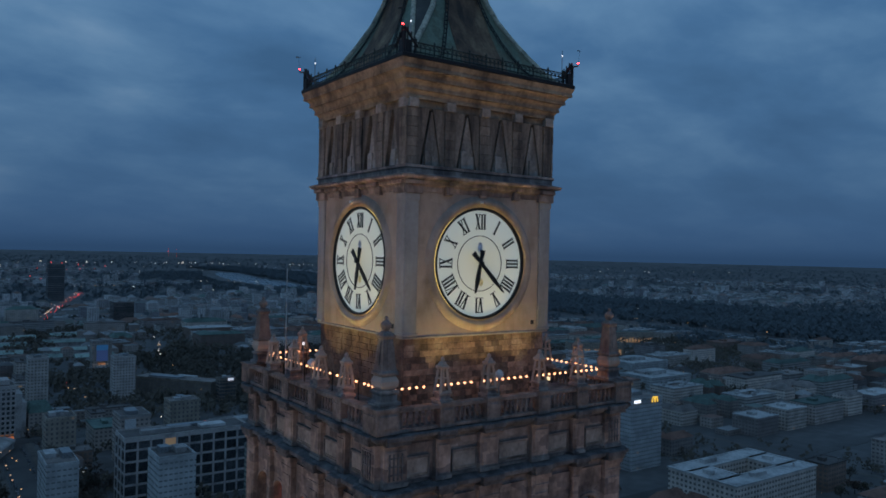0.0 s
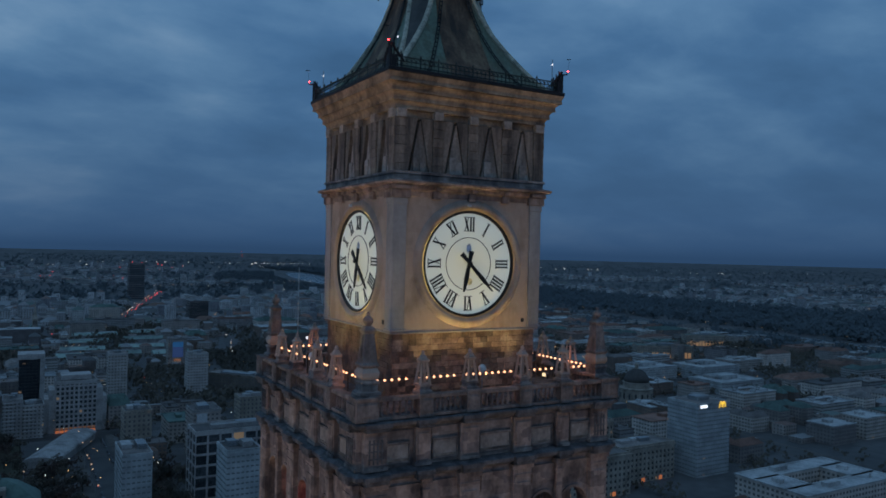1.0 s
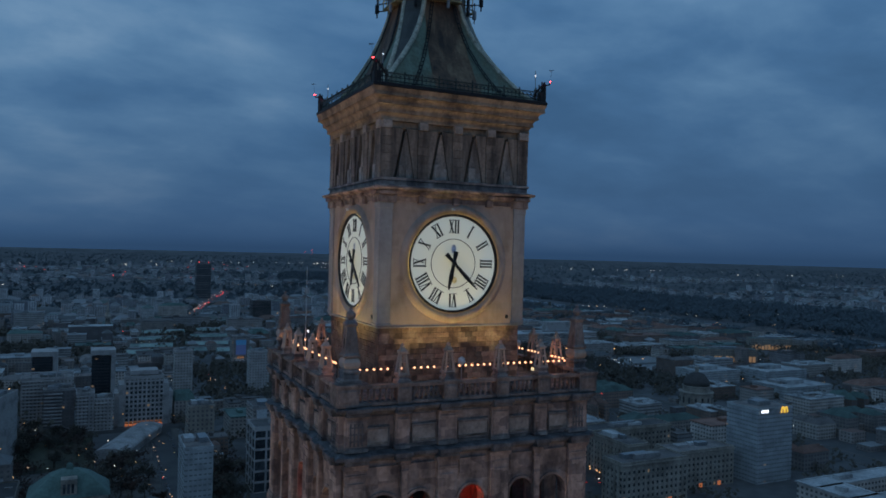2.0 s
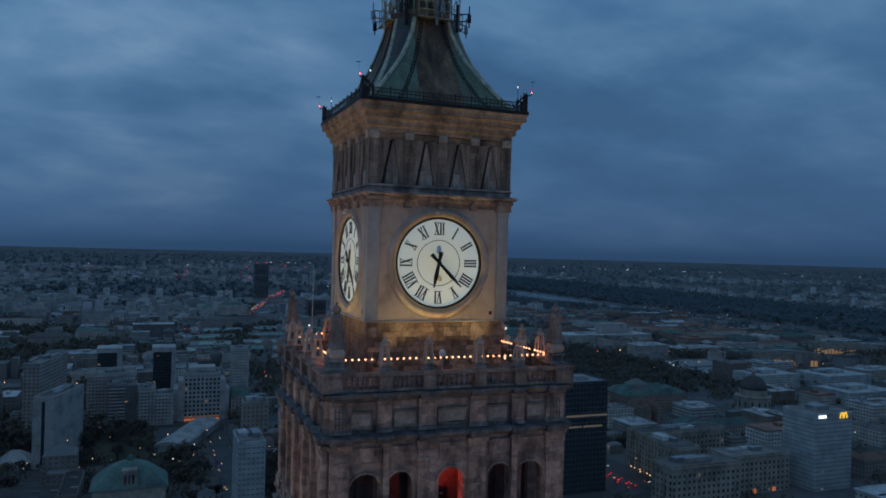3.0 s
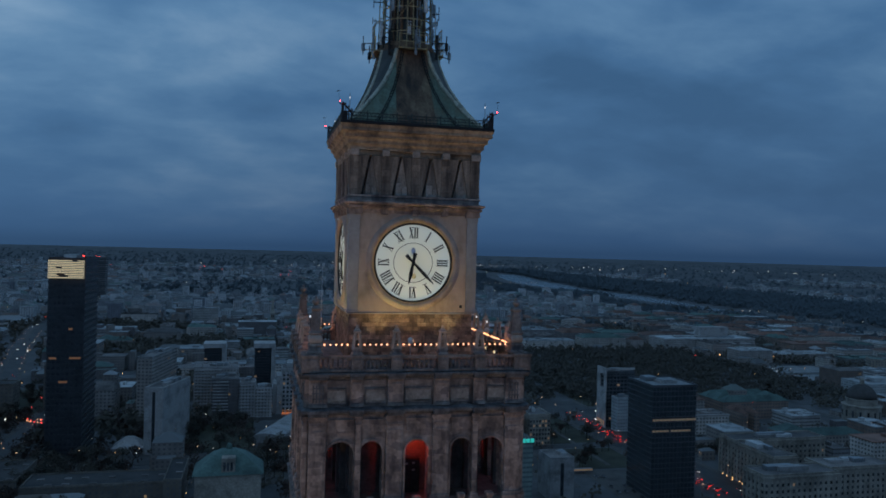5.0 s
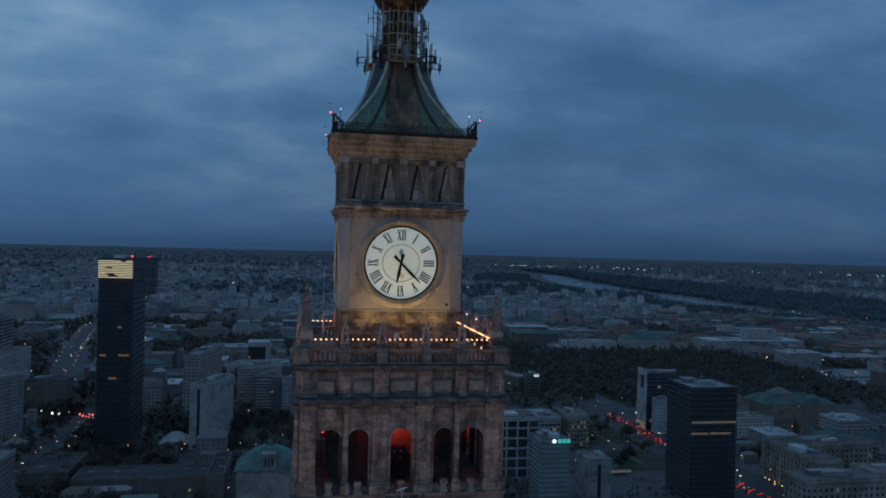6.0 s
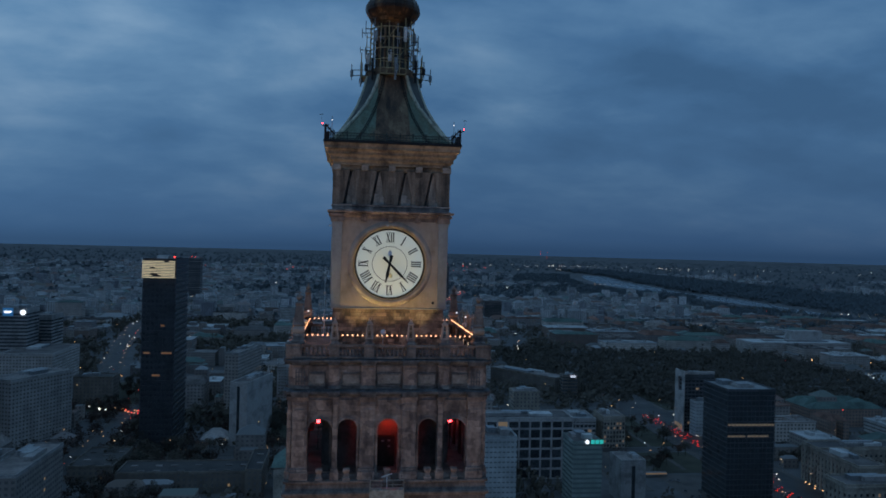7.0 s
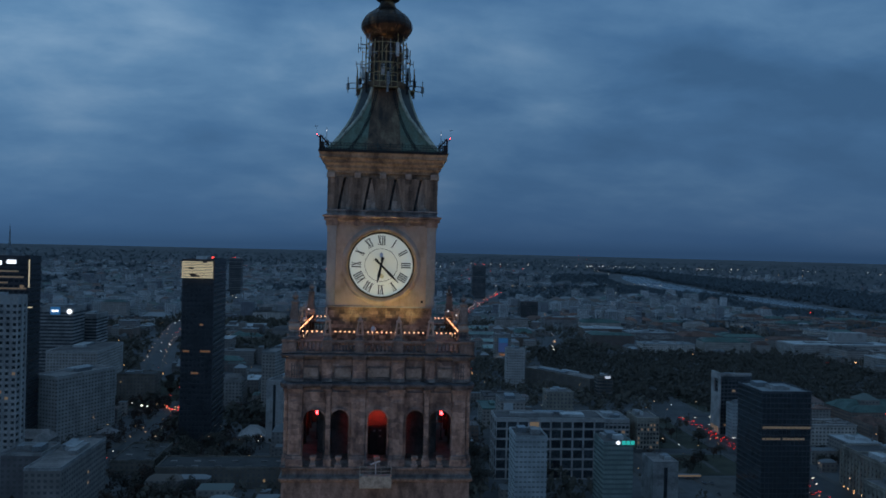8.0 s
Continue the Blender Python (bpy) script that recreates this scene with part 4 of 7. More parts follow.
for i, j in ((-1, -1), (1, -1), (-1, 1), (1, 1)):
    x, y = 6.45 * i, 6.45 * j
    arm = bmesh.new()
    rod(arm, (6.16 * i, 6.16 * j, 177.3), (x, y, 177.36), 0.045)
    part("lamp_arm", arm, IRON, tower)
    red_light((x, y, 177.5), 0.46, 2.5)
    vane = bmesh.new()
    rod(vane, (x, y, 177.4), (x + 0.1 * i, y, 178.32), 0.008, 5)
    beam(vane, (x + 0.1 * i - 0.17, y, 178.3), (x + 0.1 * i + 0.17, y + 0.05, 178.36), 0.03, 0.012)
    part("wind_vane", vane, IRON, tower)
for q, out in zip(QUARTERS[1:], (6.75, 6.5, 6.35)):
    red = thing("gallery_lamp", "red floodlight on a stand inside the arcade gallery", "lamp", q @ Matrix.Translation((0, -out, 146.4)), "gallery lamps")
    bm = bmesh.new()
    lathe(bm, [(0.22, 0.0), (0.22, 0.05), (0.05, 0.08), (0.04, 2.5), (0.1, 2.54)], 10)
    part("stand", bm, IRON, red)
    # dish added to keep the lamp's light off the floor and lower walls
    bm = bmesh.new()
    lathe(bm, [(0.05, 2.5), (0.42, 2.58), (0.44, 2.62), (0.05, 2.60)], 16)
    part("dish", bm, IRON, red)
    bm = bmesh.new()
    lathe(bm, [(0.12, 2.6), (0.18, 2.67), (0.18, 2.82), (0.10, 2.94), (0.02, 2.97)], 12)
    part("glass", bm, RED_LAMP, red, smooth=True)
    lamp("gallery_glow", "POINT", q @ Vector((0, -out, 149.5)), 55, (1.0, 0.055, 0.03), 0.1)
red = thing("gallery_lamp", "red lamp hung under the arcade vault", "lamp", Matrix.Translation((0, -6.6, 151.75)), "gallery lamps")
bm = bmesh.new()
rod(bm, (0, 0, 0), (0, 0, 0.78), 0.03)
part("rod", bm, IRON, red)
bm = bmesh.new()
lathe(bm, [(0.12, -0.16), (0.14, -0.1), (0.12, 0.02), (0.04, 0.05)], 10)
part("glass", bm, RED_LAMP, red, smooth=True)
# unseen disc added under the lamp so the bay's lower half stays dark
bm = bmesh.new()
lathe(bm, [(0.03, -0.62), (0.16, -0.65), (0.17, -0.67), (0.03, -0.66)], 14, 0, -0.15)
rod(bm, (0, -0.03, -0.1), (0, -0.14, -0.64), 0.012, 5)
part("shade", bm, IRON, red)
lamp("gallery_glow", "POINT", Vector((0, -6.75, 151.45)), 250, (1.0, 0.075, 0.035), 0.16)
for x, y in ((-5.6, -5.9), (5.6, -5.9), (-5.6, 5.9), (5.6, 5.9)):
    o = thing("white_lamp", "thin pole with a small white lamp by the railing", "lamp", Matrix.Translation((x, y, 176.2)), "white roof lamps")
    bm = bmesh.new()
    rod(bm, (0, 0, -0.1), (0, 0, 2.1), 0.025)
    part("pole", bm, STEEL, o)
    bm = bmesh.new()
    lathe(bm, [(0.02, 1.70), (0.042, 1.73), (0.042, 1.80), (0.02, 1.83)], 8)
    part("lamp_glass", bm, WHITE_LAMP, o)
# white lamps on posts along the terrace
for x, y, z in ((7.3, 0.8, 160.0), (8.15, 0.3, 159.6), (-7.7, 2.2, 159.85)):
    o = thing("terrace_lamp", "white lamp on a thin post on the terrace", "lamp", Matrix.Translation((x, y, 156.9)), "terrace lamps")
    bm = bmesh.new()
    rod(bm, (0, 0, 0), (0, 0, z - 156.9), 0.03)
    part("post", bm, STEEL, o)
    bm = bmesh.new()
    lathe(bm, [(0.03, z - 157.0), (0.07, z - 156.96), (0.07, z - 156.86), (0.03, z - 156.82)], 10)
    part("lamp_glass", bm, WHITE_LAMP, o)
# white globe on a post behind the balustrade
for q in QUARTERS:
    globe = thing("globe_camera", "white plastic dome on a thin steel post", "camera dome", q @ Matrix.Translation((-0.6, -7.9, 156.95)), "domes on the terrace")
    bm = bmesh.new()
    rod(bm, (0, 0, 0), (0, 0, 1.75), 0.04)
    part("post", bm, STEEL, globe)
    bm = bmesh.new()
    lathe(bm, [(0.02, 1.65), (0.18, 1.74), (0.25, 1.92), (0.2, 2.1), (0.03, 2.2)], 12)
    part("dome", bm, PANEL_WHITE, globe, smooth=True)
# dark equipment rack against the core wall of the middle bay
rack_unit = thing("equipment_rack", "dark steel equipment rack with small pale plates", "equipment rack", Matrix.Translation((0, -5.85, 146.4)))
bm = bmesh.new()
box(bm, -0.78, 0.78, -0.22, 0.22, 0.0, 2.75)
part("cabinet", bm, IRON, rack_unit, bevel=0.03)
for x in (-0.39, 0.39):
    bm = bmesh.new()
    box(bm, x - 0.36, x + 0.36, -0.26, -0.225, 0.12, 2.65)
    part("door", bm, IRON, rack_unit, bevel=0.02)
for x, z in ((-0.3, 2.25), (0.28, 2.3), (0.3, 1.75)):
    bm = bmesh.new()
    box(bm, x - 0.12, x + 0.12, -0.285, -0.262, z, z + 0.16)
    part("plate", bm, STEEL, rack_unit)
# work cradle that hangs before the middle opening
cradle = thing("work_cradle", "beige sheet-metal work cradle hung before the arcade", "cradle", Matrix.Translation((-0.05, -9.75, 144.35)))
CREAM = material("beige_sheet_metal", (0.36, 0.345, 0.30), 0.6, scale=2)
bm = bmesh.new()
box(bm, -1.5, 1.5, -0.4, 0.35, 0.0, 1.15)
part("basket", bm, CREAM, cradle, bevel=0.03)
bm = bmesh.new()
for x in (-1.46, -0.5, 0.5, 1.46):
    rod(bm, (x, -0.38, 1.15), (x, -0.38, 2.0), 0.03)
rod(bm, (-1.5, -0.38, 2.0), (1.5, -0.38, 2.0), 0.03)
rod(bm, (-1.5, -0.38, 1.6), (1.5, -0.38, 1.6), 0.025)
part("guard_rail", bm, CREAM, cradle)
bm = bmesh.new()
rod(bm, (0, 0, 1.1), (0, 0, 2.3), 0.04)
rod(bm, (-0.5, 0, 2.15), (0.45, 0, 2.45), 0.06)
part("davit", bm, PANEL_WHITE, cradle)
for x in (-1.3, 1.3):
    bm = bmesh.new()
    rod(bm, (x, 0.3, 1.1), (x, 0.65, 2.2), 0.02)
    part("cable", bm, IRON, cradle)

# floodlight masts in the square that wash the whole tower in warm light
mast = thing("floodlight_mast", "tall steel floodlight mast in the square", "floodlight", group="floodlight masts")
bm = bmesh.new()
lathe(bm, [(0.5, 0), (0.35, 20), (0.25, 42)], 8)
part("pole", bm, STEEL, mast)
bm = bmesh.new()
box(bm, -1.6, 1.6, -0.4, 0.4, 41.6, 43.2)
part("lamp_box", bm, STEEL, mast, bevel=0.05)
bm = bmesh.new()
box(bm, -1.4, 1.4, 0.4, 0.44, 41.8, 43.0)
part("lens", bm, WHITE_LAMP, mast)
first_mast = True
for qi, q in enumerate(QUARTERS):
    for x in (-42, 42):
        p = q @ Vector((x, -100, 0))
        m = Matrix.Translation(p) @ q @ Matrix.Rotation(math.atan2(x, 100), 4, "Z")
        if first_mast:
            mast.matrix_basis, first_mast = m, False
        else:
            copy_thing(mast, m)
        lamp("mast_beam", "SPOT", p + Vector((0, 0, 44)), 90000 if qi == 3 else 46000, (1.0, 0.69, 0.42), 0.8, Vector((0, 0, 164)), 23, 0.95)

# slim pale pole on the terrace behind the clock storey
bm = bmesh.new()
lathe(bm, [(0.09, 156.9), (0.06, 157.1), (0.045, 160.0), (0.03, 164.2), (0.01, 164.25)], 8, -6.25, 8.2)
solid("terrace_pole", bm, PANEL_WHITE, "slim pale pole standing on the terrace", "pole")


# ---- ground, streets, river ----
EYE_Z, R0, R1 = 165.0, 2600.0, 4900.0
DEP0, DEP1 = math.atan(EYE_Z / R0), radians(0.37)


def land(r):
    """Height of the ground at r metres from the tower: level, then rising gently to the skyline."""
    return 0.0 if r <= R0 else EYE_Z - r * math.tan(DEP0 + (DEP1 - DEP0) * (r - R0) / (R1 - R0))


def far_place(x, y):
    """Where a distant place comes to lie on the rising ground: x, y, z and its scale."""
    d = math.hypot(x, y)
    if d <= R0:
        return x, y, 0.0, 1.0
    r = R0 + (math.atan(EYE_Z / d) - DEP0) / (DEP1 - DEP0) * (R1 - R0)
    r = min(r, R1 - 30)
    return x * r / d, y * r / d, land(r), r / d


GROUND = material("ground_cover", (0.116, 0.109, 0.106), 0.95, scale=0.009, fine=0.09, dark=(0.088, 0.082, 0.080), light=(0.150, 0.141, 0.136), bump=0)
ROAD = material("asphalt", (0.064, 0.058, 0.054), 0.7, scale=0.05, fine=0.8, bump=0.05)
PAVING = material("pale_paving", (0.115, 0.098, 0.085), 0.85, scale=0.06, fine=0.9, bump=0.05)
GRANITE_PAVING = material("granite_paving", (0.27, 0.26, 0.25), 0.85, scale=0.06, fine=0.9, bump=0.05)
LAWN = material("lawn", (0.062, 0.058, 0.034), 0.95, scale=0.05, fine=1.2, bump=0.1)
WATER = material("river_water", (0.082, 0.091, 0.100), 0.28, scale=0.004, fine=0.05, bump=0.02)
bm = bmesh.new()
rings = [[(r * math.cos(2 * math.pi * i / 120), r * math.sin(2 * math.pi * i / 120), land(r)) for i in range(120)] for r in (30, 300, 1200, 2600, 2800, 3000, 3200, 3400, 3600, 3800, 4000, 4200, 4400, 4600, 4800, 4900)]
stack(bm, rings, cap=False)
bm.faces.new([bm.verts.new(p) for p in rings[0]][::-1])
bmesh.ops.remove_doubles(bm, verts=bm.verts, dist=0.01)
solid("ground", bm, GROUND, "dark city ground of soil, yards and grass", "ground", kind="structure")


def slab(name, mat, label, category, x0, x1, y0, y1, z1, z0=-0.2):
    bm = bmesh.new()
    box(bm, x0, x1, y0, y1, z0, z1)
    return solid(name, bm, mat, label, category, kind="structure")


WEST_AVENUE = [(-262, 830), (-280, 880), (-300, 940), (-345, 1150), (-395, 1430), (-450, 2344), (-470, 2560)]
STREETS = [(292, 334, 200, 720), (30, 52, 430, 682), (196, 210, 430, 760), (-210, -196, 440, 900), (560, 580, 150, 1100)]
CROSS = [(-700, 1500, 531, 543), (-700, 900, 670, 682), (-700, 1500, 862, 878), (-900, 1800, 1250, 1264), (300, 1500, 300, 312)]
for k, (x0, x1, y0, y1) in enumerate(STREETS):
    slab("pavement", PAVING, "pale paved footway beside the street", "pavement", x0 - 5, x1 + 5, y0, y1, 0.12)
    slab("road", ROAD, "dark asphalt city street", "road", x0, x1, y0, y1, 0.126 + 0.006 * k)
for k, (x0, x1, y0, y1) in enumerate(CROSS):
    slab("road", ROAD, "dark asphalt cross street", "road", x0, x1, y0, y1, 0.18 + 0.006 * k)
def along(line, step):
    """Points every so many metres on a bent line, with the heading there in degrees."""
    out = []
    for (xa, ya), (xb, yb) in zip(line, line[1:]):
        n = max(1, round(math.hypot(xb - xa, yb - ya) / step))
        for i in range(n):
            out.append((xa + (xb - xa) * i / n, ya + (yb - ya) * i / n, math.degrees(math.atan2(xa - xb, yb - ya))))
    return out


def bent_road(name, mat, label, category, line, half, z):
    bm = bmesh.new()
    rows = [[bm.verts.new((x + s * half, y, zz)) for s, zz in ((-1, -0.2), (-1, z), (1, z), (1, -0.2))] for x, y in line]
    for a, b in zip(rows, rows[1:]):
        for i in range(3):
            bm.faces.new((a[i], a[i + 1], b[i + 1], b[i]))
    return solid(name, bm, mat, label, category, kind="structure")


bent_road("pavement", PAVING, "pale paved footway beside the slanting avenue", "pavement", WEST_AVENUE, 13, 0.05)
bent_road("road", ROAD, "dark asphalt avenue running aslant out of town", "road", WEST_AVENUE, 9, 0.06)
slab("plaza", GRANITE_PAVING, "broad pale paved square beyond the park", "pavement", 728, 832, 812, 940, 0.09)
PARK_ROAD = [(222, 965), (243, 1018), (272, 1107), (325, 1344)]
bent_road("road", ROAD, "dark asphalt road through the park", "road", PARK_ROAD, 6, 0.05)
bent_road("footpath", PAVING, "pale footpath across the lawn", "path", [(260, 478), (260.5, 540), (261, 664)], 1.8, 0.14)
bent_road("footpath", PAVING, "pale footpath slanting across the lawn", "path", [(227, 474), (246, 499), (265, 524)], 2.4, 0.15)
for x0, x1, y0, y1 in ((228, 285, 470, 528), (238, 285, 546, 664), (54, 76, 445, 525), (-70, -12, 560, 660), (340, 372, 690, 850), (-300, -214, 690, 850)):
    slab("lawn", LAWN, "dim grass lawn between the streets", "lawn", x0, x1, y0, y1, 0.10)
for x0, x1, y0, y1 in ((-60, 28, 470, 556), (232, 284, 396, 466), (118, 190, 496, 528), (-190, -100, 470, 552)):
    slab("plaza", PAVING, "pale paved square with parked cars", "pavement", x0, x1, y0, y1, 0.09)



def river_at(y):
    """Middle and half width of the river where it crosses y."""
    k = (-36 + math.sqrt(36 * 36 + 6 * (max(y, 700) - 700))) / 3
    return 1366 + 46 * math.sin(k * 0.31 - 0.25) + max(0, k - 30) * 25, 58 + max(0, min(k, 35) - 24) * 5 - max(0, k - 38) * 9 + 8 * math.sin(k * 0.8)


bm = bmesh.new()
bank = []
for k in range(44):
    y = 700 + 1.5 * k * k + 36 * k
    xc, half = river_at(y)
    row = []
    for x in (xc - half, xc + half):
        px, py, pz, s = far_place(x, y)
        row.append(bm.verts.new((px, py, pz + 0.8)))
    bank.append(row)
for a, b in zip(bank, bank[1:]):
    bm.faces.new((a[0], a[1], b[1], b[0]))
finish(bm)
tagged(new("river", mesh_of("river", bm, WATER)), "broad calm river reflecting the evening sky", "water", kind="structure")


# ---- facade materials ----
def facade(name, tone, cell=(3.4, 3.3), fill=(0.52, 0.48), lit=0.005, vary=0.3, glass=(0.155, 0.145, 0.14), joined=False):
    """Plastered wall with rows of windows; a few of them are lit rooms. joined: many houses in one mesh, each with its own tone and roof."""
    m = bpy.data.materials.new(name)
    m.use_nodes = True
    t = m.node_tree
    b = t.nodes["Principled BSDF"]
    geo = t.nodes.new("ShaderNodeNewGeometry")
    p = t.nodes.new("ShaderNodeSeparateXYZ")
    link(t, geo, "Position", p, 0)
    nrm = t.nodes.new("ShaderNodeSeparateXYZ")
    link(t, geo, "True Normal", nrm, 0)
    side = math_node(t, "GREATER_THAN", math_node(t, "ABSOLUTE", nrm.outputs[0]), vb=0.7)
    wall = math_node(t, "LESS_THAN", math_node(t, "ABSOLUTE", nrm.outputs[2]), vb=0.5)
    u = math_node(t, "ADD", math_node(t, "MULTIPLY", p.outputs[1], side), math_node(t, "MULTIPLY", p.outputs[0], math_node(t, "SUBTRACT", None, side, va=1.0)))
    u = math_node(t, "DIVIDE", u, vb=cell[0])
    v = math_node(t, "DIVIDE", p.outputs[2], vb=cell[1])
    def inside(w, half):
        f = math_node(t, "FRACT", w)
        return math_node(t, "LESS_THAN", math_node(t, "ABSOLUTE", math_node(t, "SUBTRACT", f, vb=0.5)), vb=half / 2)
    win = math_node(t, "MULTIPLY", math_node(t, "MULTIPLY", inside(u, fill[0]), inside(v, fill[1])), wall)
    info = t.nodes.new("ShaderNodeObjectInfo")
    cellid = t.nodes.new("ShaderNodeCombineXYZ")
    t.links.new(math_node(t, "FLOOR", u), cellid.inputs[0])
    t.links.new(math_node(t, "FLOOR", v), cellid.inputs[1])
    t.links.new(math_node(t, "MULTIPLY", geo.outputs["Random Per Island"] if joined else info.outputs["Random"], vb=97.0), cellid.inputs[2])
    wn = t.nodes.new("ShaderNodeTexWhiteNoise")
    link(t, cellid, 0, wn, 0)
    on = math_node(t, "MULTIPLY", win, math_node(t, "GREATER_THAN", wn.outputs[0], vb=1 - lit))
    nz = t.nodes.new("ShaderNodeTexNoise")
    nz.inputs["Scale"].default_value, nz.inputs["Detail"].default_value = 0.12, 6
    link(t, geo, "Position", nz, 0)
    chance = geo.outputs["Random Per Island"] if joined else info.outputs["Random"]
    dirt = ramp(t, nz.outputs[0], [(0.3, tuple(c * 0.68 for c in tone)), (0.7, tuple(min(1, c * 1.15) for c in tone))])
    own = ramp(t, chance, [(0.0, (1 - vary, 1 - vary, 1 - vary * 0.9)), (0.5, (1.0, 0.97, 0.93)), (1.0, (1 + vary, 1 + vary * 0.9, 1 + vary * 0.85))])
    base = mix(t, "MULTIPLY", 1.0, dirt, own)
    if joined:
        again = math_node(t, "FRACT", math_node(t, "MULTIPLY", chance, vb=7.31))
        tiles = ramp(t, again, [(0.0, (0.12, 0.115, 0.11)), (0.45, (0.20, 0.195, 0.19)), (0.62, (0.36, 0.355, 0.35)), (0.8, (0.19, 0.105, 0.08)), (1.0, (0.13, 0.18, 0.16))])
        base = mix(t, "MIX", wall, tiles, base)
    t.links.new(mix(t, "MIX", win, base, glass), b.inputs["Base Color"])
    r = math_node(t, "SUBTRACT", None, math_node(t, "MULTIPLY", win, vb=0.7), va=0.85)
    t.links.new(r, b.inputs["Roughness"])
    b.inputs["Emission Color"].default_value = (1.0, 0.66, 0.32, 1)
    t.links.new(math_node(t, "MULTIPLY", on, vb=0.16), b.inputs["Emission Strength"])
    bp = t.nodes.new("ShaderNodeBump")
    bp.inputs["Strength"].default_value, bp.inputs["Distance"].default_value = 0.6, -0.25
    t.links.new(win, bp.inputs["Height"])
    link(t, bp, 0, b, "Normal")
    return m


WALL_PALE = facade("pale_plaster_wall", (0.525, 0.455, 0.405), vary=0.5)
WALL_GREY = facade("grey_plaster_wall", (0.325, 0.277, 0.25), vary=0.5)
WALL_BRICK = facade("red_brown_wall", (0.25, 0.17, 0.135), vary=0.3)
WALL_STRIP = facade("ribbon_window_wall", (0.42, 0.395, 0.375), cell=(3.4, 3.3), fill=(0.9, 0.36), lit=0.003)
WALL_CONCRETE = facade("concrete_window_wall", (0.485, 0.43, 0.40), cell=(3.0, 3.1), fill=(0.46, 0.40), lit=0.004, vary=0.1)
WALL_SANDY = facade("sandy_window_wall", (0.34, 0.29, 0.24), cell=(3.6, 3.7), fill=(0.42, 0.5), lit=0.006, vary=0.12)
WALL_WHITE_PANEL = facade("white_panel_wall", (0.44, 0.44, 0.43), cell=(2.7, 3.1), fill=(0.66, 0.30), lit=0.006, vary=0.1, glass=(0.22, 0.225, 0.225))
WALL_GREEN_PANEL = facade("green_panel_wall", (0.235, 0.275, 0.25), cell=(2.4, 3.0), fill=(0.93, 0.42), lit=0.006, vary=0.1, glass=(0.155, 0.19, 0.175))
WALL_BROWN = facade("brown_window_wall", (0.20, 0.165, 0.135), cell=(3.6, 3.7), fill=(0.42, 0.5), lit=0.008, vary=0.12)
ROOF_GREY = material("grey_roofing_felt", (0.205, 0.177, 0.165), 0.9, scale=0.06, fine=0.6, vary=0.5, bump=0.1)
ROOF_PALE = material("pale_roof_sheet", (0.42, 0.415, 0.41), 0.7, scale=0.06, fine=0.6, vary=0.35, bump=0.1)
ROOF_RED = material("red_clay_tile", (0.22, 0.115, 0.085), 0.85, scale=0.08, fine=0.9, vary=0.4, bump=0.1)
ROOF_MINT = material("pale_green_roof_sheet", (0.27, 0.35, 0.31), 0.7, scale=0.06, fine=0.6, vary=0.3, bump=0.1)
ROOF_GREEN = material("green_copper_roof", (0.095, 0.15, 0.128), 0.75, scale=0.06, fine=0.6, vary=0.3, bump=0.1)
WHITE_PANEL = material("white_wall_panel", (0.44, 0.44, 0.43), 0.8, scale=0.1, fine=1.0, vary=0.1, bump=0.1)
GREEN_PANEL = material("grey_green_wall_panel", (0.235, 0.275, 0.25), 0.7, scale=0.1, fine=1.0, vary=0.1, bump=0.1)
ROOF_BLACK = material("black_tar_roofing", (0.070, 0.062, 0.058), 0.9, scale=0.06, fine=0.6, vary=0.3, bump=0.1)
STONE_BROWN = material("brown_stone_cladding", (0.20, 0.165, 0.135), 0.85, scale=0.1, fine=1.0, vary=0.12, bump=0.1)
CONCRETE = material("pale_concrete", (0.485, 0.43, 0.40), 0.85, dark=(0.29, 0.27, 0.255), light=(0.50, 0.47, 0.45), scale=0.1, fine=1.0, vary=0.12, bump=0.1)
CONCRETE_GREY = material("grey_concrete", (0.335, 0.31, 0.295), 0.85, scale=0.1, fine=1.0, vary=0.12, bump=0.1)
LIME_WALL = material("sandy_stone_cladding", (0.36, 0.305, 0.25), 0.85, scale=0.1, fine=1.0, vary=0.12, bump=0.1)
DARK_CLAD = material("black_cladding", (0.054, 0.054, 0.060), 0.45, 0.2, scale=0.1, fine=1.0, bump=0)
GLASS_DARK = material("dark_window_glass", (0.065, 0.069, 0.077), 0.25, 0.0, scale=0.3, fine=2, vary=0.5, bump=0)
GREY_CLAD = material("grey_metal_cladding", (0.105, 0.108, 0.115), 0.4, 0.2, scale=0.1, fine=1.0, bump=0)
GLASS_BLUE = material("blue_curtain_glass", (0.080, 0.092, 0.102), 0.2, 0.1, scale=0.3, fine=2, vary=0.4, bump=0)
WARM_FRONT = glow("warm_lit_front", (1.0, 0.52, 0.24), 0.16)
WARM_ROOM = glow("lit_room", (1.0, 0.55, 0.27), 0.075)
LIT_STOREY = glow("lit_storey", (1.0, 0.54, 0.28), 0.032)
DIM_ORANGE = glow("dim_orange_room", (1.0, 0.36, 0.14), 0.045)
DIM_BOARD = glow("dim_rose_board", (0.62, 0.34, 0.36), 0.09)
ORANGE_FRONT = glow("orange_shop_light", (1.0, 0.28, 0.10), 0.3)
CROWN_LIGHT = glow("lit_crown_panel", (1.0, 0.80, 0.48), 0.42)
SCREEN_DUSK = glow("dusk_blue_screen", (0.07, 0.26, 0.50), 0.10)
BLUE_SCREEN = glow("blue_screen", (0.07, 0.30, 0.62), 0.22)
SCREEN_LOW = glow("dim_screen", (0.05, 0.09, 0.22), 0.3)
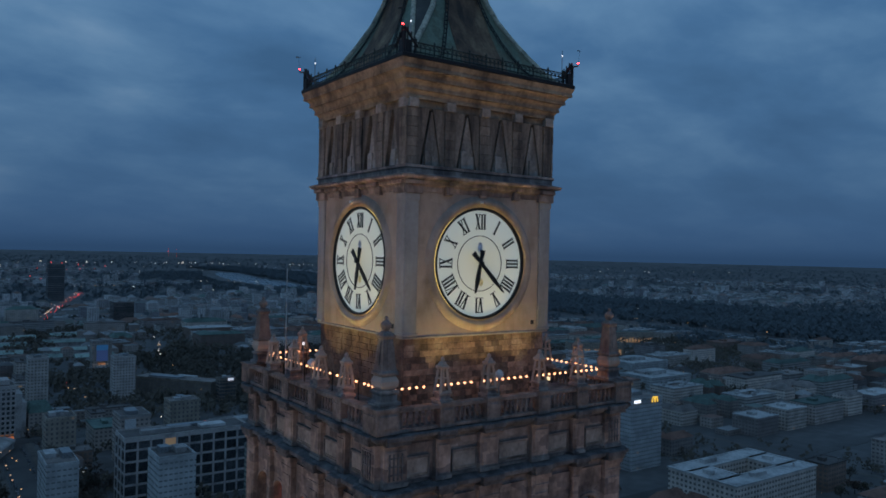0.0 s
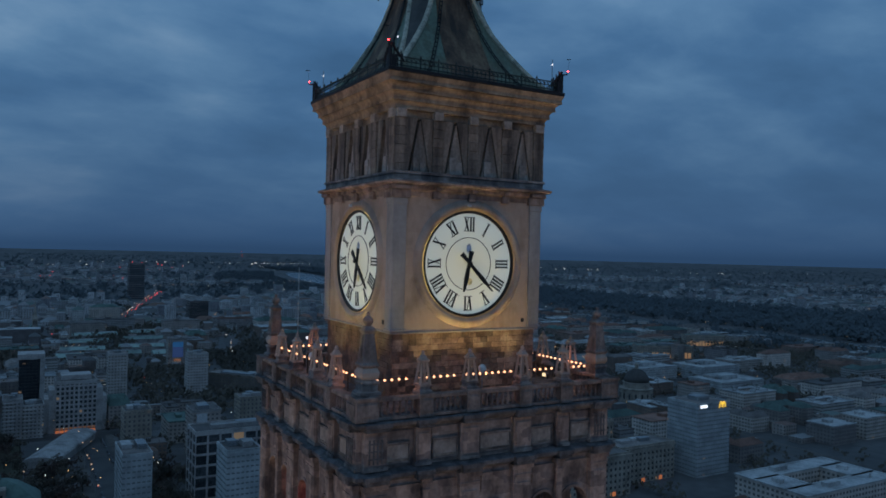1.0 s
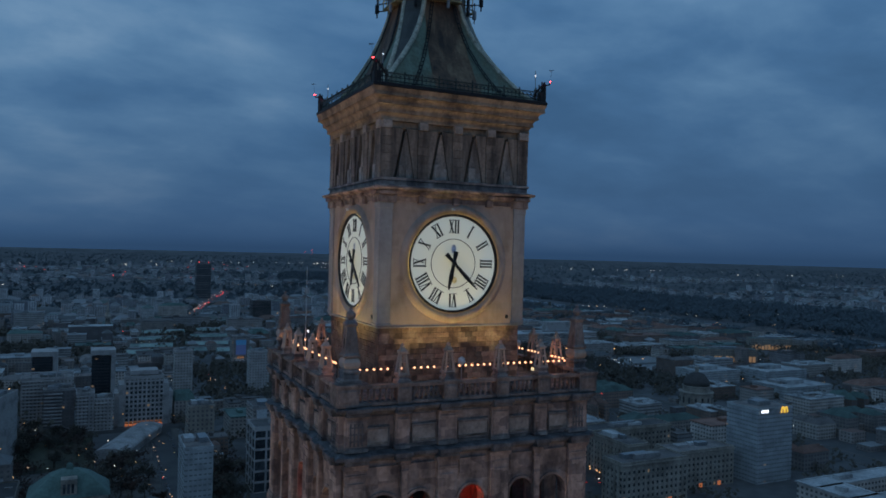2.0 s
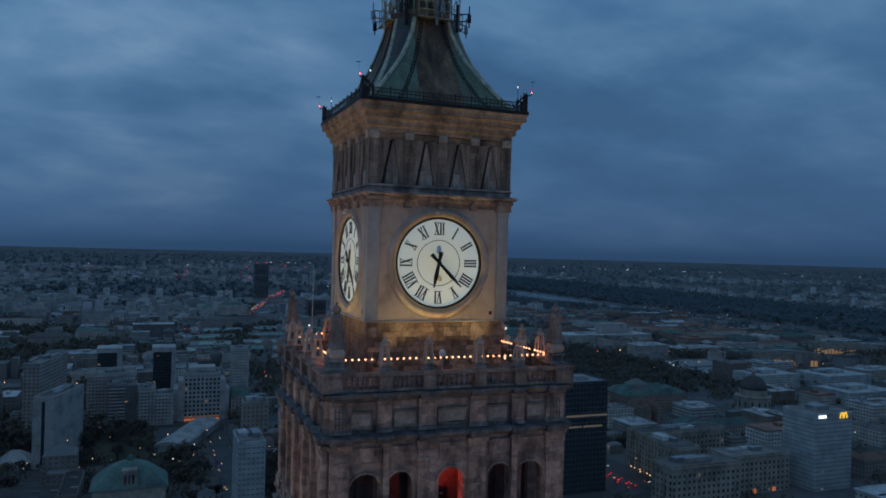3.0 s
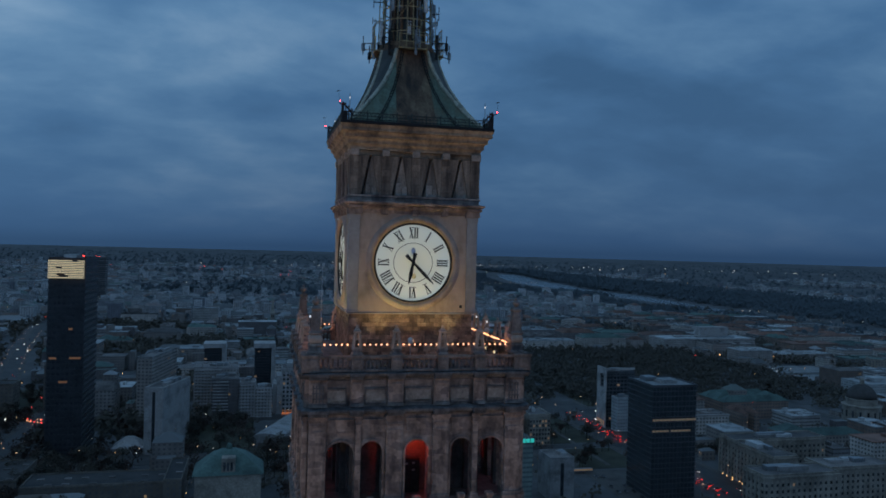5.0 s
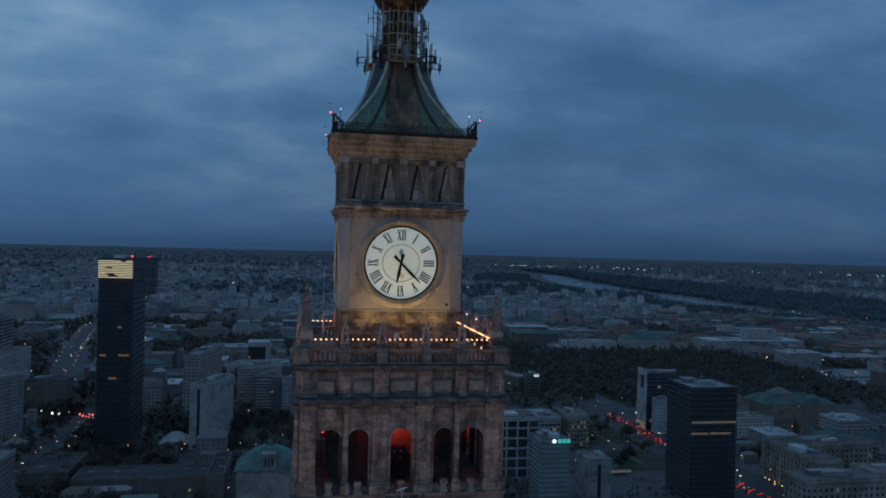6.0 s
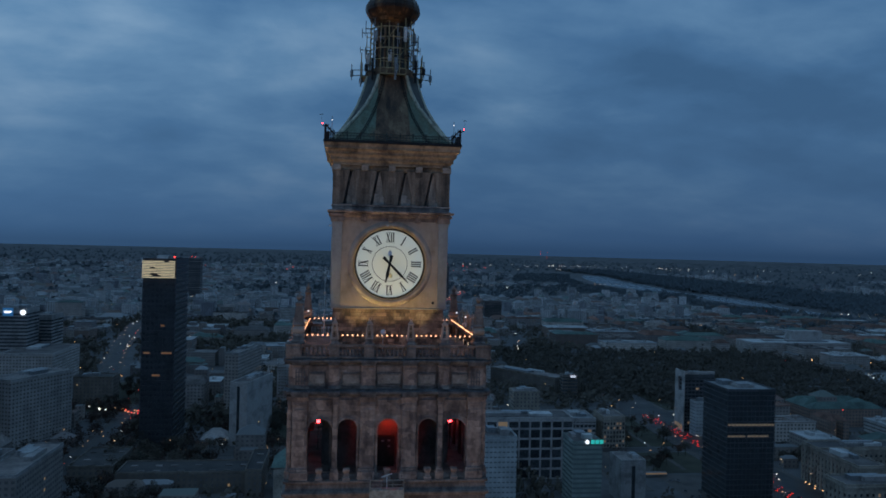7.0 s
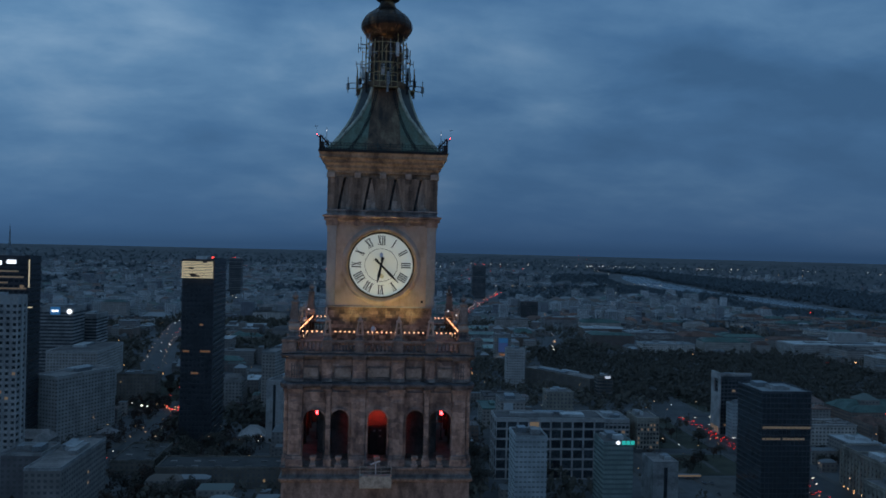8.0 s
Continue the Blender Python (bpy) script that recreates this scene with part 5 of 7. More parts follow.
WHITE_SIGN = glow("white_sign", (0.85, 0.92, 1.0), 1.6)
PALE_SIGN = glow("pale_sign", (0.9, 0.9, 1.0), 0.5)
TEAL_SIGN = glow("teal_sign", (0.05, 0.75, 0.62), 0.42)
YELLOW_SIGN = glow("yellow_sign", (1.0, 0.62, 0.08), 0.75)

bm = bmesh.new()
box(bm, -0.5, 0.5, -0.5, 0.5, 0, 1)
finish(bm)
UNIT = bm
UNIT_MESHES = {}


def unit(mat):
    if mat.name not in UNIT_MESHES:
        b = UNIT.copy()
        UNIT_MESHES[mat.name] = mesh_of("unit_" + mat.name, b, mat)
    return UNIT_MESHES[mat.name]


def bar(name, mat, parent, x0, x1, y0, y1, z0, z1, label=""):
    m = Matrix.Translation(((x0 + x1) / 2, (y0 + y1) / 2, z0)) @ Matrix.Diagonal((x1 - x0, y1 - y0, z1 - z0, 1))
    return piece(name, unit(mat), parent, m, label)


FOOTPRINTS = []


def claim(x0, x1, y0, y1, gap=6):
    FOOTPRINTS.append((x0 - gap, x1 + gap, y0 - gap, y1 + gap))


def free(x0, x1, y0, y1):
    return all(x1 < a or x0 > b or y1 < c or y0 > d for a, b, c, d in FOOTPRINTS)


def office_block(name, label, x0, x1, y0, y1, h, floors, bays, side_bays, wall, glass, roof=ROOF_GREY, pier=0.3, band=0.4, turn=0.0, mode="plain", blind_side=False, lit=0.02, seed=1, category="office building", plant=3):
    """A building with its storeys, parapet, roof and roof plant. mode: panes (piers, bands and every pane),
    bands (a ribbon of glass on each storey) or plain (a plastered facade with its windows)."""
    w, d = x1 - x0, y1 - y0
    o = thing(name, label, category, pose((x0 + x1) / 2, (y0 + y1) / 2, 0, 0, 0, turn), "tall buildings")
    claim(x0, x1, y0, y1)
    rng = random.Random(seed)
    step = h / floors
    s = 1 if (x0 + x1) < 0 else -1
    if mode == "blank":
        bar("body", wall, o, -w / 2, w / 2, -d / 2, d / 2, 0, h - 0.05)
        bar("stair_strip", glass, o, -1.2, 1.2, -d / 2 - 0.06, -d / 2 + 0.2, 3, h - 3)
        for k in range(1, 6):
            bar("panel_joint", CONCRETE_GREY, o, -w / 2 - 0.04, w / 2 + 0.04, -d / 2 - 0.04, d / 2, k * h / 6, k * h / 6 + 0.12)
    elif mode == "plain":
        bar("body", PLAIN_WALLS[wall.name], o, -w / 2 + 0.08, w / 2 - 0.08, -d / 2 + 0.08, d / 2, 0, h - 0.05)
        bar("plinth", wall, o, -w / 2, w / 2, -d / 2, d / 2 + 0.1, 0, 1.2)
        bar("cornice", wall, o, -w / 2 - 0.15, w / 2 + 0.15, -d / 2 - 0.15, d / 2 + 0.15, h - 0.9, h)
    else:
        bar("body", wall if mode == "panes" else glass, o, -w / 2 + 0.5, w / 2 - 0.5, -d / 2 + 0.5, d / 2 - 0.05, 0, h - 0.4)
        for k in range(floors + 1):
            z = min(k * step, h - step * band)
            bar("floor_band", wall, o, -w / 2 + 0.08, w / 2 - 0.08, -d / 2 + 0.08, d / 2, z - step * band * 0.5 if k else 0, z + step * band * 0.5 if k < floors else h)
    pw, pd = w / bays, d / side_bays
    if mode == "panes":
        for k in range(bays + 1):
            x, half = -w / 2 + pw * k, pw * pier / 2
            bar("pier", wall, o, max(-w / 2, x - half), min(w / 2, x + half), -d / 2, -d / 2 + 0.6, 0, h - 0.2)
        if blind_side:
            bar("end_wall", wall, o, s * w / 2 - 0.3, s * w / 2 + 0.3, -d / 2 + 0.02, d / 2, 0, h - 0.1)
        else:
            for k in range(1, side_bays + 1):
                y, half = -d / 2 + pd * k, pd * pier / 2
                bar("pier", wall, o, s * w / 2 - 0.3, s * w / 2 + 0.3, y - half, min(d / 2, y + half), 0, h - 0.2)
    elif mode == "bands" and bays > 1:
        for k in range(bays + 1):
            x, half = -w / 2 + pw * k, pw * pier / 2
            bar("mullion", wall, o, max(-w / 2, x - half), min(w / 2, x + half), -d / 2 + 0.2, -d / 2 + 0.6, 0, h - 0.2)
    if mode in ("panes", "bands"):
        for f in range(floors):
            za, zb = f * step + step * band * 0.5, min((f + 1) * step - step * band * 0.5, h - step * band)
            for k in range(bays):
                x, half = -w / 2 + pw * (k + 0.5), pw * (1 - pier) / 2
                on = rng.random() < lit
                if on or mode == "panes":
                    bar("pane", WARM_ROOM if on else glass, o, x - half, x + half, -d / 2 + 0.38, -d / 2 + 0.55, za, zb)
            if mode == "panes" and not blind_side:
                for k in range(side_bays):
                    y, half = -d / 2 + pd * (k + 0.5), pd * (1 - pier) / 2
                    xa = w / 2 - 0.55 if s > 0 else -w / 2 + 0.38
                    bar("pane", WARM_ROOM if rng.random() < lit * 0.5 else glass, o, xa, xa + 0.17, y - half, y + half, za, zb)
    bar("roof", roof, o, -w / 2 + 0.6, w / 2 - 0.6, -d / 2 + 0.6, d / 2 - 0.6, h - 0.5, h + 0.05)
    for a, b, c, e in ((-w / 2, w / 2, -d / 2, -d / 2 + 0.5), (-w / 2, w / 2, d / 2 - 0.5, d / 2), (-w / 2, -w / 2 + 0.5, -d / 2 + 0.5, d / 2 - 0.5), (w / 2 - 0.5, w / 2, -d / 2 + 0.5, d / 2 - 0.5)):
        bar("parapet", wall, o, a, b, c, e, h, h + 0.9)
    for k in range(plant):
        a, b = rng.uniform(0.08, 0.2) * w, rng.uniform(0.08, 0.2) * d
        x, y = rng.uniform(-0.25, 0.25) * w, rng.uniform(-0.1, 0.28) * d
        bar("roof_plant", (CONCRETE_GREY, ROOF_PALE, STEEL)[k], o, x - a, x + a, y - b, y + b, h, h + rng.uniform(1.6, 3.4))
    return o


PLAIN_WALLS = {CONCRETE.name: WALL_CONCRETE, CONCRETE_GREY.name: WALL_GREY, LIME_WALL.name: WALL_SANDY, STONE_BROWN.name: WALL_BROWN, WHITE_PANEL.name: WALL_WHITE_PANEL, GREEN_PANEL.name: WALL_GREEN_PANEL}


# ---- the buildings round the square ----
black = office_block("glass_tower", "black glass office tower with a lit golden crown", -165, -139, 555, 603, 152, 34, 8, 14, DARK_CLAD, GLASS_DARK, pier=0.22, band=0.45, lit=0.0, mode="bands", seed=3)
rng = random.Random(8)
for k in range(11):
    z = 137.4 + 1.28 * k
    segs = [(-12.6, 12.6)]
    if k in (10, 6, 2, 1):
        cut = rng.uniform(-8, 4)
        segs = [(-12.6, cut), (cut + rng.uniform(3, 7), 12.6)]
    for a, b in segs:
        bar("crown_louvre", CROWN_LIGHT, black, a, b, -27.25, -27.02, z, z + 0.72, "glowing golden louvre")
residence = office_block("apartment_tower", "tall pale apartment tower with square windows", -262, -226, 408, 420, 130, 34, 9, 2, CONCRETE, GLASS_DARK, pier=0.45, band=0.5, lit=0.03, mode="panes", seed=4, category="apartment building")
hotel = office_block("hotel_tower", "dark hotel tower with bright signs under a mast", -318, -277, 536, 556, 152, 36, 10, 8, DARK_CLAD, GLASS_DARK, pier=0.2, band=0.5, lit=0.015, mode="bands", seed=5)
for z, a, b in ((140, -16, 12), (135.5, -12, 16), (131, -18, 4), (126.5, -6, 18), (118, -14, 10)):
    bar("lit_storey", LIT_STOREY, hotel, a, b, -10.3, -10.02, z, z + 1.2)
for z, a, b in ((76, 3, 11), (76, -11, -6), (98, 2, 5), (58, -4, 2)):
    bar("lit_window", DIM_ORANGE, black, a, b, -24.3, -24.02, z, z + 1.6)
bar("sign_panel", WHITE_SIGN, hotel, 3, 10, -10.4, -10.05, 146.5, 149.5, "plain white lit sign")
bar("sign_panel", WHITE_SIGN, hotel, -14, -1, -10.4, -10.05, 145.5, 149.0, "plain white lit sign")
bar("light_strip", CROWN_LIGHT, hotel, 19.6, 20.4, -10.4, -10.0, 128, 150)
bar("light_strip", CROWN_LIGHT, hotel, 19.6, 23.0, -10.4, -10.0, 112, 113)
bm = bmesh.new()
lathe(bm, [(2.2, 152), (2.2, 158), (1.0, 158.5), (0.5, 170), (0.15, 178)], 8)
part("mast", bm, STEEL, hotel)
signs = office_block("office_block", "grey office block with two glowing roof signs", -362, -325, 743, 775, 94, 26, 1, 1, CONCRETE_GREY, GLASS_DARK, pier=0.02, band=0.5, lit=0.0, mode="bands", seed=6)
bar("roof_sign", BLUE_SCREEN, signs, -5, 5, -16.6, -16.1, 87, 95, "blue lit roof sign")
bar("sign_bar", WHITE_SIGN, signs, -3.4, 3.4, -16.75, -16.62, 90, 92)
bm = bmesh.new()
rod(bm, (14.5, -16.7, 90.5), (14.5, -16.1, 90.5), 2.6, 20)
part("roof_sign", bm, WHITE_SIGN, signs, "round white lit roof sign")
office_block("office_block", "grey office block with ribbon windows", -334, -314, 778, 812, 84, 24, 1, 1, CONCRETE_GREY, GLASS_DARK, pier=0.02, band=0.5, lit=0.0, mode="bands", seed=7)
office_block("slab_block", "long pale slab block of flats with a flat roof", -334, -284, 700, 776, 54, 17, 12, 18, CONCRETE, GLASS_DARK, pier=0.5, band=0.55, lit=0.01, seed=8, category="apartment building")
office_block("slab_block", "long pale slab block of flats with a flat roof", -272, -247, 556, 618, 54, 17, 6, 20, CONCRETE, GLASS_DARK, pier=0.5, band=0.55, lit=0.01, seed=9, turn=-26, category="apartment building")
office_block("white_block", "pale grey plastered block with few windows", -224, -200, 386, 412, 38, 10, 6, 4, CONCRETE_GREY, GLASS_DARK, pier=0.6, band=0.6, lit=0.01, seed=10, category="apartment building")
office_block("white_block", "pale grey plastered block beside the apartment tower", -197, -177, 356, 425, 38, 11, 5, 14, CONCRETE_GREY, GLASS_DARK, pier=0.6, band=0.6, lit=0.01, seed=11, category="apartment building")
office_block("slab_block", "tall white windowless slab end of a block of flats", -88, -73, 558, 612, 52, 16, 2, 16, CONCRETE, GLASS_DARK, pier=0.72, band=0.45, lit=0.0, mode="blank", seed=12, turn=-17, category="apartment building")
office_block("slab_block", "pale slab block with a dark glazed stair end", -112, -98, 684, 756, 58, 18, 3, 16, CONCRETE_GREY, GLASS_DARK, pier=0.3, band=0.4, lit=0.01, seed=13, turn=-12, category="apartment building")


def portal_block(x0, x1, y0, y1, h, seed):
    """Dark glazed block under a white portal frame."""
    o = office_block("portal_block", "dark glazed block within a white portal frame", x0 + 1, x1 - 4, y0 + 2, y1, h - 7, 16, 6, 7, DARK_CLAD, GLASS_BLUE, pier=0.2, band=0.35, lit=0.02, mode="bands", seed=seed)
    w, d = x1 - x0 - 5, y1 - y0 - 2
    bar("portal_leg", CONCRETE, o, w / 2 + 0.3, w / 2 + 4.5, -d / 2 - 2, d / 2, 0, h - 5)
    bar("portal_beam", CONCRETE, o, -w / 2 - 1, w / 2 + 4.5, -d / 2 - 2, d / 2, h - 5, h)


portal_block(-69, -45, 817, 845, 54, 14)
portal_block(-14, 9, 793, 820, 57, 15)
for x0, x1, y0, h, lab, seed, bays in ((-70, -28, 704, 45, "pale apartment house with an open roof frame", 16, 9), (-52, -27, 688, 37, "apartment house with rounded balconies", 17, 7), (-26, -11, 684, 33, "white stepped apartment house", 18, 5), (-11, 5, 681, 28, "white stepped apartment house, the lowest of the row", 19, 5)):
    o = office_block("apartment_house", lab, x0, x1, y0, y0 + 24, h, max(8, h // 3), bays, 6, CONCRETE if seed != 17 else CONCRETE_GREY, GLASS_DARK, pier=0.35, band=0.45, lit=0.03, seed=seed, category="apartment building")
    w = x1 - x0
    for f in range(2, h // 3):
        bar("balcony", CONCRETE, o, -w / 2 + 1, -w / 2 + w * 0.62, -13.3, -11.9, f * 3.0, f * 3.0 + 1.0)
    if seed == 16:
        for k in range(7):
            bar("roof_frame_post", CONCRETE, o, -20 + 6.6 * k, -19.2 + 6.6 * k, -11.8, -11.0, h, h + 5)
        bar("roof_frame_beam", CONCRETE, o, -20.5, 20.8, -12, -11, h + 5, h + 6)

# broad white office with a glazed middle and shoulders
o = office_block("grand_office", "white stone office with a gridded middle and an orange-lit ground floor", 14, 47, 690, 716, 45, 11, 9, 6, CONCRETE, GLASS_DARK, pier=0.42, band=0.42, lit=0.015, mode="panes", seed=20)
bar("shoulder", CONCRETE, o, -21.5, -16.4, -11, 13, 0, 38)
bar("shoulder", CONCRETE, o, 16.4, 21.5, -11, 13, 0, 38)
bar("shoulder", CONCRETE, o, -25, -21.4, -9, 13, 0, 30)
bar("shoulder", CONCRETE, o, 21.4, 25, -9, 13, 0, 30)
bar("top_storey", CONCRETE, o, -12, 12, -9, 10, 46, 50)
for k in range(9):
    bar("shop_front", ORANGE_FRONT, o, -16 + 3.6 * k, -13.2 + 3.6 * k, -13.6, -13.1, 0.6, 2.6, "orange-lit shop front")
    bar("transom_light", DIM_ORANGE, o, -16 + 3.6 * k, -13.4 + 3.6 * k, -13.6, -13.1, 3.6, 4.8)
office_block("narrow_tower", "narrow white point block with blind walls", 67, 85, 790, 810, 54, 17, 3, 4, CONCRETE, GLASS_DARK, pier=0.7, band=0.5, lit=0.0, seed=21, category="apartment building")
office_block("narrow_tower", "narrow white point block with blind walls", 151, 173, 817, 837, 46, 15, 3, 4, CONCRETE, GLASS_DARK, pier=0.7, band=0.5, lit=0.0, seed=22, category="apartment building")
office_block("grid_office", "white gridded office block with wide square windows", 84, 165, 461, 487, 44, 6, 10, 3, CONCRETE, GLASS_DARK, pier=0.16, band=0.2, lit=0.03, mode="panes", seed=23)
sign_block = office_block("point_block", "pale green-grey point block with a teal roof sign", 139, 158, 378, 400, 48, 16, 7, 5, GREEN_PANEL, GLASS_DARK, lit=0.01, seed=24)
bm = bmesh.new()
rod(bm, (-0.5, -11.6, 48.4), (-0.5, -11.1, 48.4), 1.15, 16)
part("roof_sign", bm, WHITE_SIGN, sign_block, "round white lit sign")
for k in range(3):
    bar("roof_sign", TEAL_SIGN, sign_block, 2.0 + 2.8 * k, 4.2 + 2.8 * k, -11.6, -11.1, 47.2, 49.6, "teal lit sign bar")
office_block("point_block", "white point block of flats with ribbon windows", 84, 104, 380, 404, 51, 16, 7, 5, WHITE_PANEL, GLASS_DARK, lit=0.02, seed=25, category="apartment building")
office_block("point_block", "white point block of flats with ribbon windows", 33, 49, 406, 440, 48, 15, 6, 8, WHITE_PANEL, GLASS_DARK, lit=0.03, seed=26, category="apartment building")
office_block("brown_office", "low brown office with lit upper windows", 218, 237, 544, 572, 26, 7, 7, 8, LIME_WALL, GLASS_DARK, pier=0.4, band=0.45, lit=0.12, mode="panes", seed=27)
office_block("white_hall", "low white office hall with a flat roof", 176, 212, 546, 580, 24, 6, 10, 8, CONCRETE, GLASS_BLUE, roof=ROOF_PALE, pier=0.2, band=0.4, lit=0.04, mode="bands", seed=28)
office_block("blind_block", "pale block with a blind grey flank", 181, 198, 405, 427, 28, 9, 4, 5, CONCRETE_GREY, GLASS_DARK, pier=0.8, band=0.6, lit=0.0, mode="blank", seed=29)
office_block("long_office", "long low dark office with a flat grey roof", 166, 270, 805, 830, 20, 5, 26, 8, STONE_BROWN, GLASS_DARK, pier=0.25, band=0.45, lit=0.03, seed=30, turn=-53)
o = office_block("corner_block", "dark glazed corner block with a small white roof sign", 243, 261, 752, 766, 26, 7, 6, 5, STONE_BROWN, GLASS_DARK, pier=0.1, band=0.3, lit=0.02, mode="bands", seed=46)
bar("roof_sign", PALE_SIGN, o, 0, 6, -7.3, -7.05, 24, 26.5, "small white lit roof sign")
o = office_block("screen_block", "block carrying a tall blue advertising screen", 168, 192, 1030, 1050, 40, 12, 5, 5, CONCRETE_GREY, GLASS_DARK, lit=0.05, seed=31)
bar("screen", SCREEN_DUSK, o, -7, 7, -10.6, -10.1, 28, 35, "dim blue lit screen")
bar("screen", SCREEN_LOW, o, -7, 7, -10.6, -10.1, 14, 28, "dim violet lit screen")
bar("shop_front", DIM_ORANGE, o, -5, 4, -10.6, -10.1, 9, 12)
bar("shop_front", WHITE_SIGN, o, -8, 5, -12.5, -12, 5, 7)
o = office_block("annex_block", "pale office block with a bluish white end panel", 102, 124, 556, 584, 38, 12, 6, 7, CONCRETE_GREY, GLASS_DARK, pier=0.4, band=0.5, lit=0.02, seed=32)
bar("end_panel", PANEL_WHITE, o, -8, 0, -14.5, -14.02, 4, 36)
office_block("brown_block", "brown block of flats with balconies", 59, 80, 604, 626, 32, 10, 5, 6, LIME_WALL, GLASS_DARK, pier=0.4, band=0.5, lit=0.06, seed=33, category="apartment building")
dark_office = office_block("glass_office", "dark blue glass office block with two lit storeys", 250, 284, 396, 431, 77, 22, 12, 12, GREY_CLAD, GLASS_BLUE, roof=ROOF_PALE, pier=0.06, band=0.16, lit=0.004, mode="bands", seed=34)
for z, a, b in ((53.2, -16.4, 16.4), (45.6, -16.4, -4.0), (45.6, -2.5, 12.5)):
    bar("lit_storey", LIT_STOREY, dark_office, a, b, -17.20, -17.12, z, z + 1.5, "warm lit storey")
o = office_block("framed_block", "dark block with a pale stone portal on its flank", 314, 344, 596, 614, 53, 15, 8, 5, GREY_CLAD, GLASS_DARK, pier=0.2, band=0.4, lit=0.02, mode="bands", seed=35)
for name, a, b, z0, z1 in (("portal_leg", -9.1, -5.4, 0, 57), ("portal_leg", 2.8, 9.0, 0, 57), ("portal_beam", -5.4, 2.8, 51, 57), ("portal_panel", -5.4, 2.8, 0, 38)):
    bar(name, CONCRETE, o, -15.8, -14.4, a, b, z0, z1, "pale stone portal")
bar("roof_frame", CONCRETE, o, -15.8, 15, -9.0, -7.6, 55, 57)
for k in range(5):
    bar("shop_front", WARM_ROOM, o, -16.0, -15.82, -8.4 + 3.4 * k, -6.4 + 3.4 * k, 2, 7)
office_block("white_annex", "white low annex before the dark framed block", 318, 334, 580, 592, 31, 10, 5, 4, WHITE_PANEL, GLASS_DARK, lit=0.01, seed=37)
office_block("brown_block", "pale brown block behind the gridded office", 160, 186, 634, 656, 30, 9, 6, 6, LIME_WALL, GLASS_DARK, lit=0.01, seed=38)
office_block("low_block", "dim brown low office beside the slanting avenue", -272, -234, 722, 745, 28, 8, 9, 5, STONE_BROWN, GLASS_DARK, roof=ROOF_BLACK, lit=0.01, seed=39)
o = office_block("advert_block", "dark block with dim lit advertising boards", -212, -193, 740, 760, 42, 12, 5, 5, STONE_BROWN, GLASS_DARK, roof=ROOF_BLACK, lit=0.02, seed=45)
for x0, x1, z0, z1, glowing in ((-7, -1, 26, 37, SCREEN_LOW), (0, 6, 20, 33, DIM_BOARD), (-6, 2, 8, 14, DIM_BOARD)):
    bar("advert_board", glowing, o, x0, x1, -10.5, -10.05, z0, z1, "dim lit advertising board")
o = office_block("point_block", "pale point block of flats with a yellow roof sign", 428, 464, 350, 380, 55, 18, 10, 8, WHITE_PANEL, GLASS_DARK, pier=0.35, band=0.5, lit=0.0, seed=36, category="apartment building")
bm = bmesh.new()
for s in (-1, 1):
    pts = [(9 + s * 1.7 - 1.5 * math.cos(math.pi * i / 10), 51.5 + 4.2 * math.sin(math.pi * i / 10)) for i in range(11)]
    for (xa, za), (xb, zb) in zip(pts, pts[1:]):
        rod(bm, (xa, -15.3, za), (xb, -15.3, zb), 0.55)
part("roof_sign", bm, YELLOW_SIGN, o, "yellow double-arched lit sign")
bar("roof_sign", WHITE_SIGN, o, -15, -8, -15.5, -15.1, 52.5, 54.5)
for k, (x0, x1, y0, y1, h, lab) in enumerate(((340, 420, 432, 452, 28, "six-storey pale stone house along the avenue"), (338, 358, 386, 430, 28, "six-storey pale stone house facing the avenue"), (300, 356, 345, 366, 29, "six-storey pale stone corner house"), (362, 415, 360, 384, 27, "five-storey pale stone house"))):
    o = office_block("stone_house", lab, x0, x1, y0, y1, h, 7, max(5, round((x1 - x0) / 4)), max(5, round((y1 - y0) / 4)), LIME_WALL, GLASS_DARK, pier=0.55, band=0.5, lit=0.03, mode="panes", seed=40 + k, category="apartment building")
    w, d = x1 - x0, y1 - y0
    bar("cornice", LIME_WALL, o, -w / 2 - 0.7, w / 2 + 0.7, -d / 2 - 0.7, d / 2 + 0.5, h - 1.6, h - 0.6)
    for j in range(3):
        bar("shop_front", ORANGE_FRONT, o, -w / 2 + 2 + j * w / 3, -w / 2 + 5 + j * w / 3, -d / 2 - 0.25, -d / 2 - 0.02, 0.5, 3.4)
o = office_block("opera_house", "wide pale stone hall with a raised flat block", 668, 845, 1096, 1150, 23, 6, 30, 12, CONCRETE, GLASS_DARK, roof=ROOF_PALE, lit=0.04, seed=50)
bar("fly_tower", CONCRETE, o, 0, 56, 4, 24, 23, 40)
for x, y, w, turn, lab in ((1128, 952, 74, -28, "long low hall with a warm-lit colonnade"), (922, 857, 94, -28, "wide low hall with warm-lit shop fronts under a green roof")):
    o = office_block("market_hall", lab, x - w / 2, x + w / 2, y - 14, y + 14, 20, 5, round(w / 5), 6, LIME_WALL, GLASS_DARK, roof=ROOF_GREEN, turn=turn, lit=0.05, seed=51)
    for k in range(int(w // 6)):
        bar("shop_front", WARM_FRONT if k % 4 else WARM_ROOM, o, -w / 2 + 1 + 6 * k, -w / 2 + 5.4 + 6 * k, -14.5, -14.1, 0.8, 9.5 if k % 3 else 7)
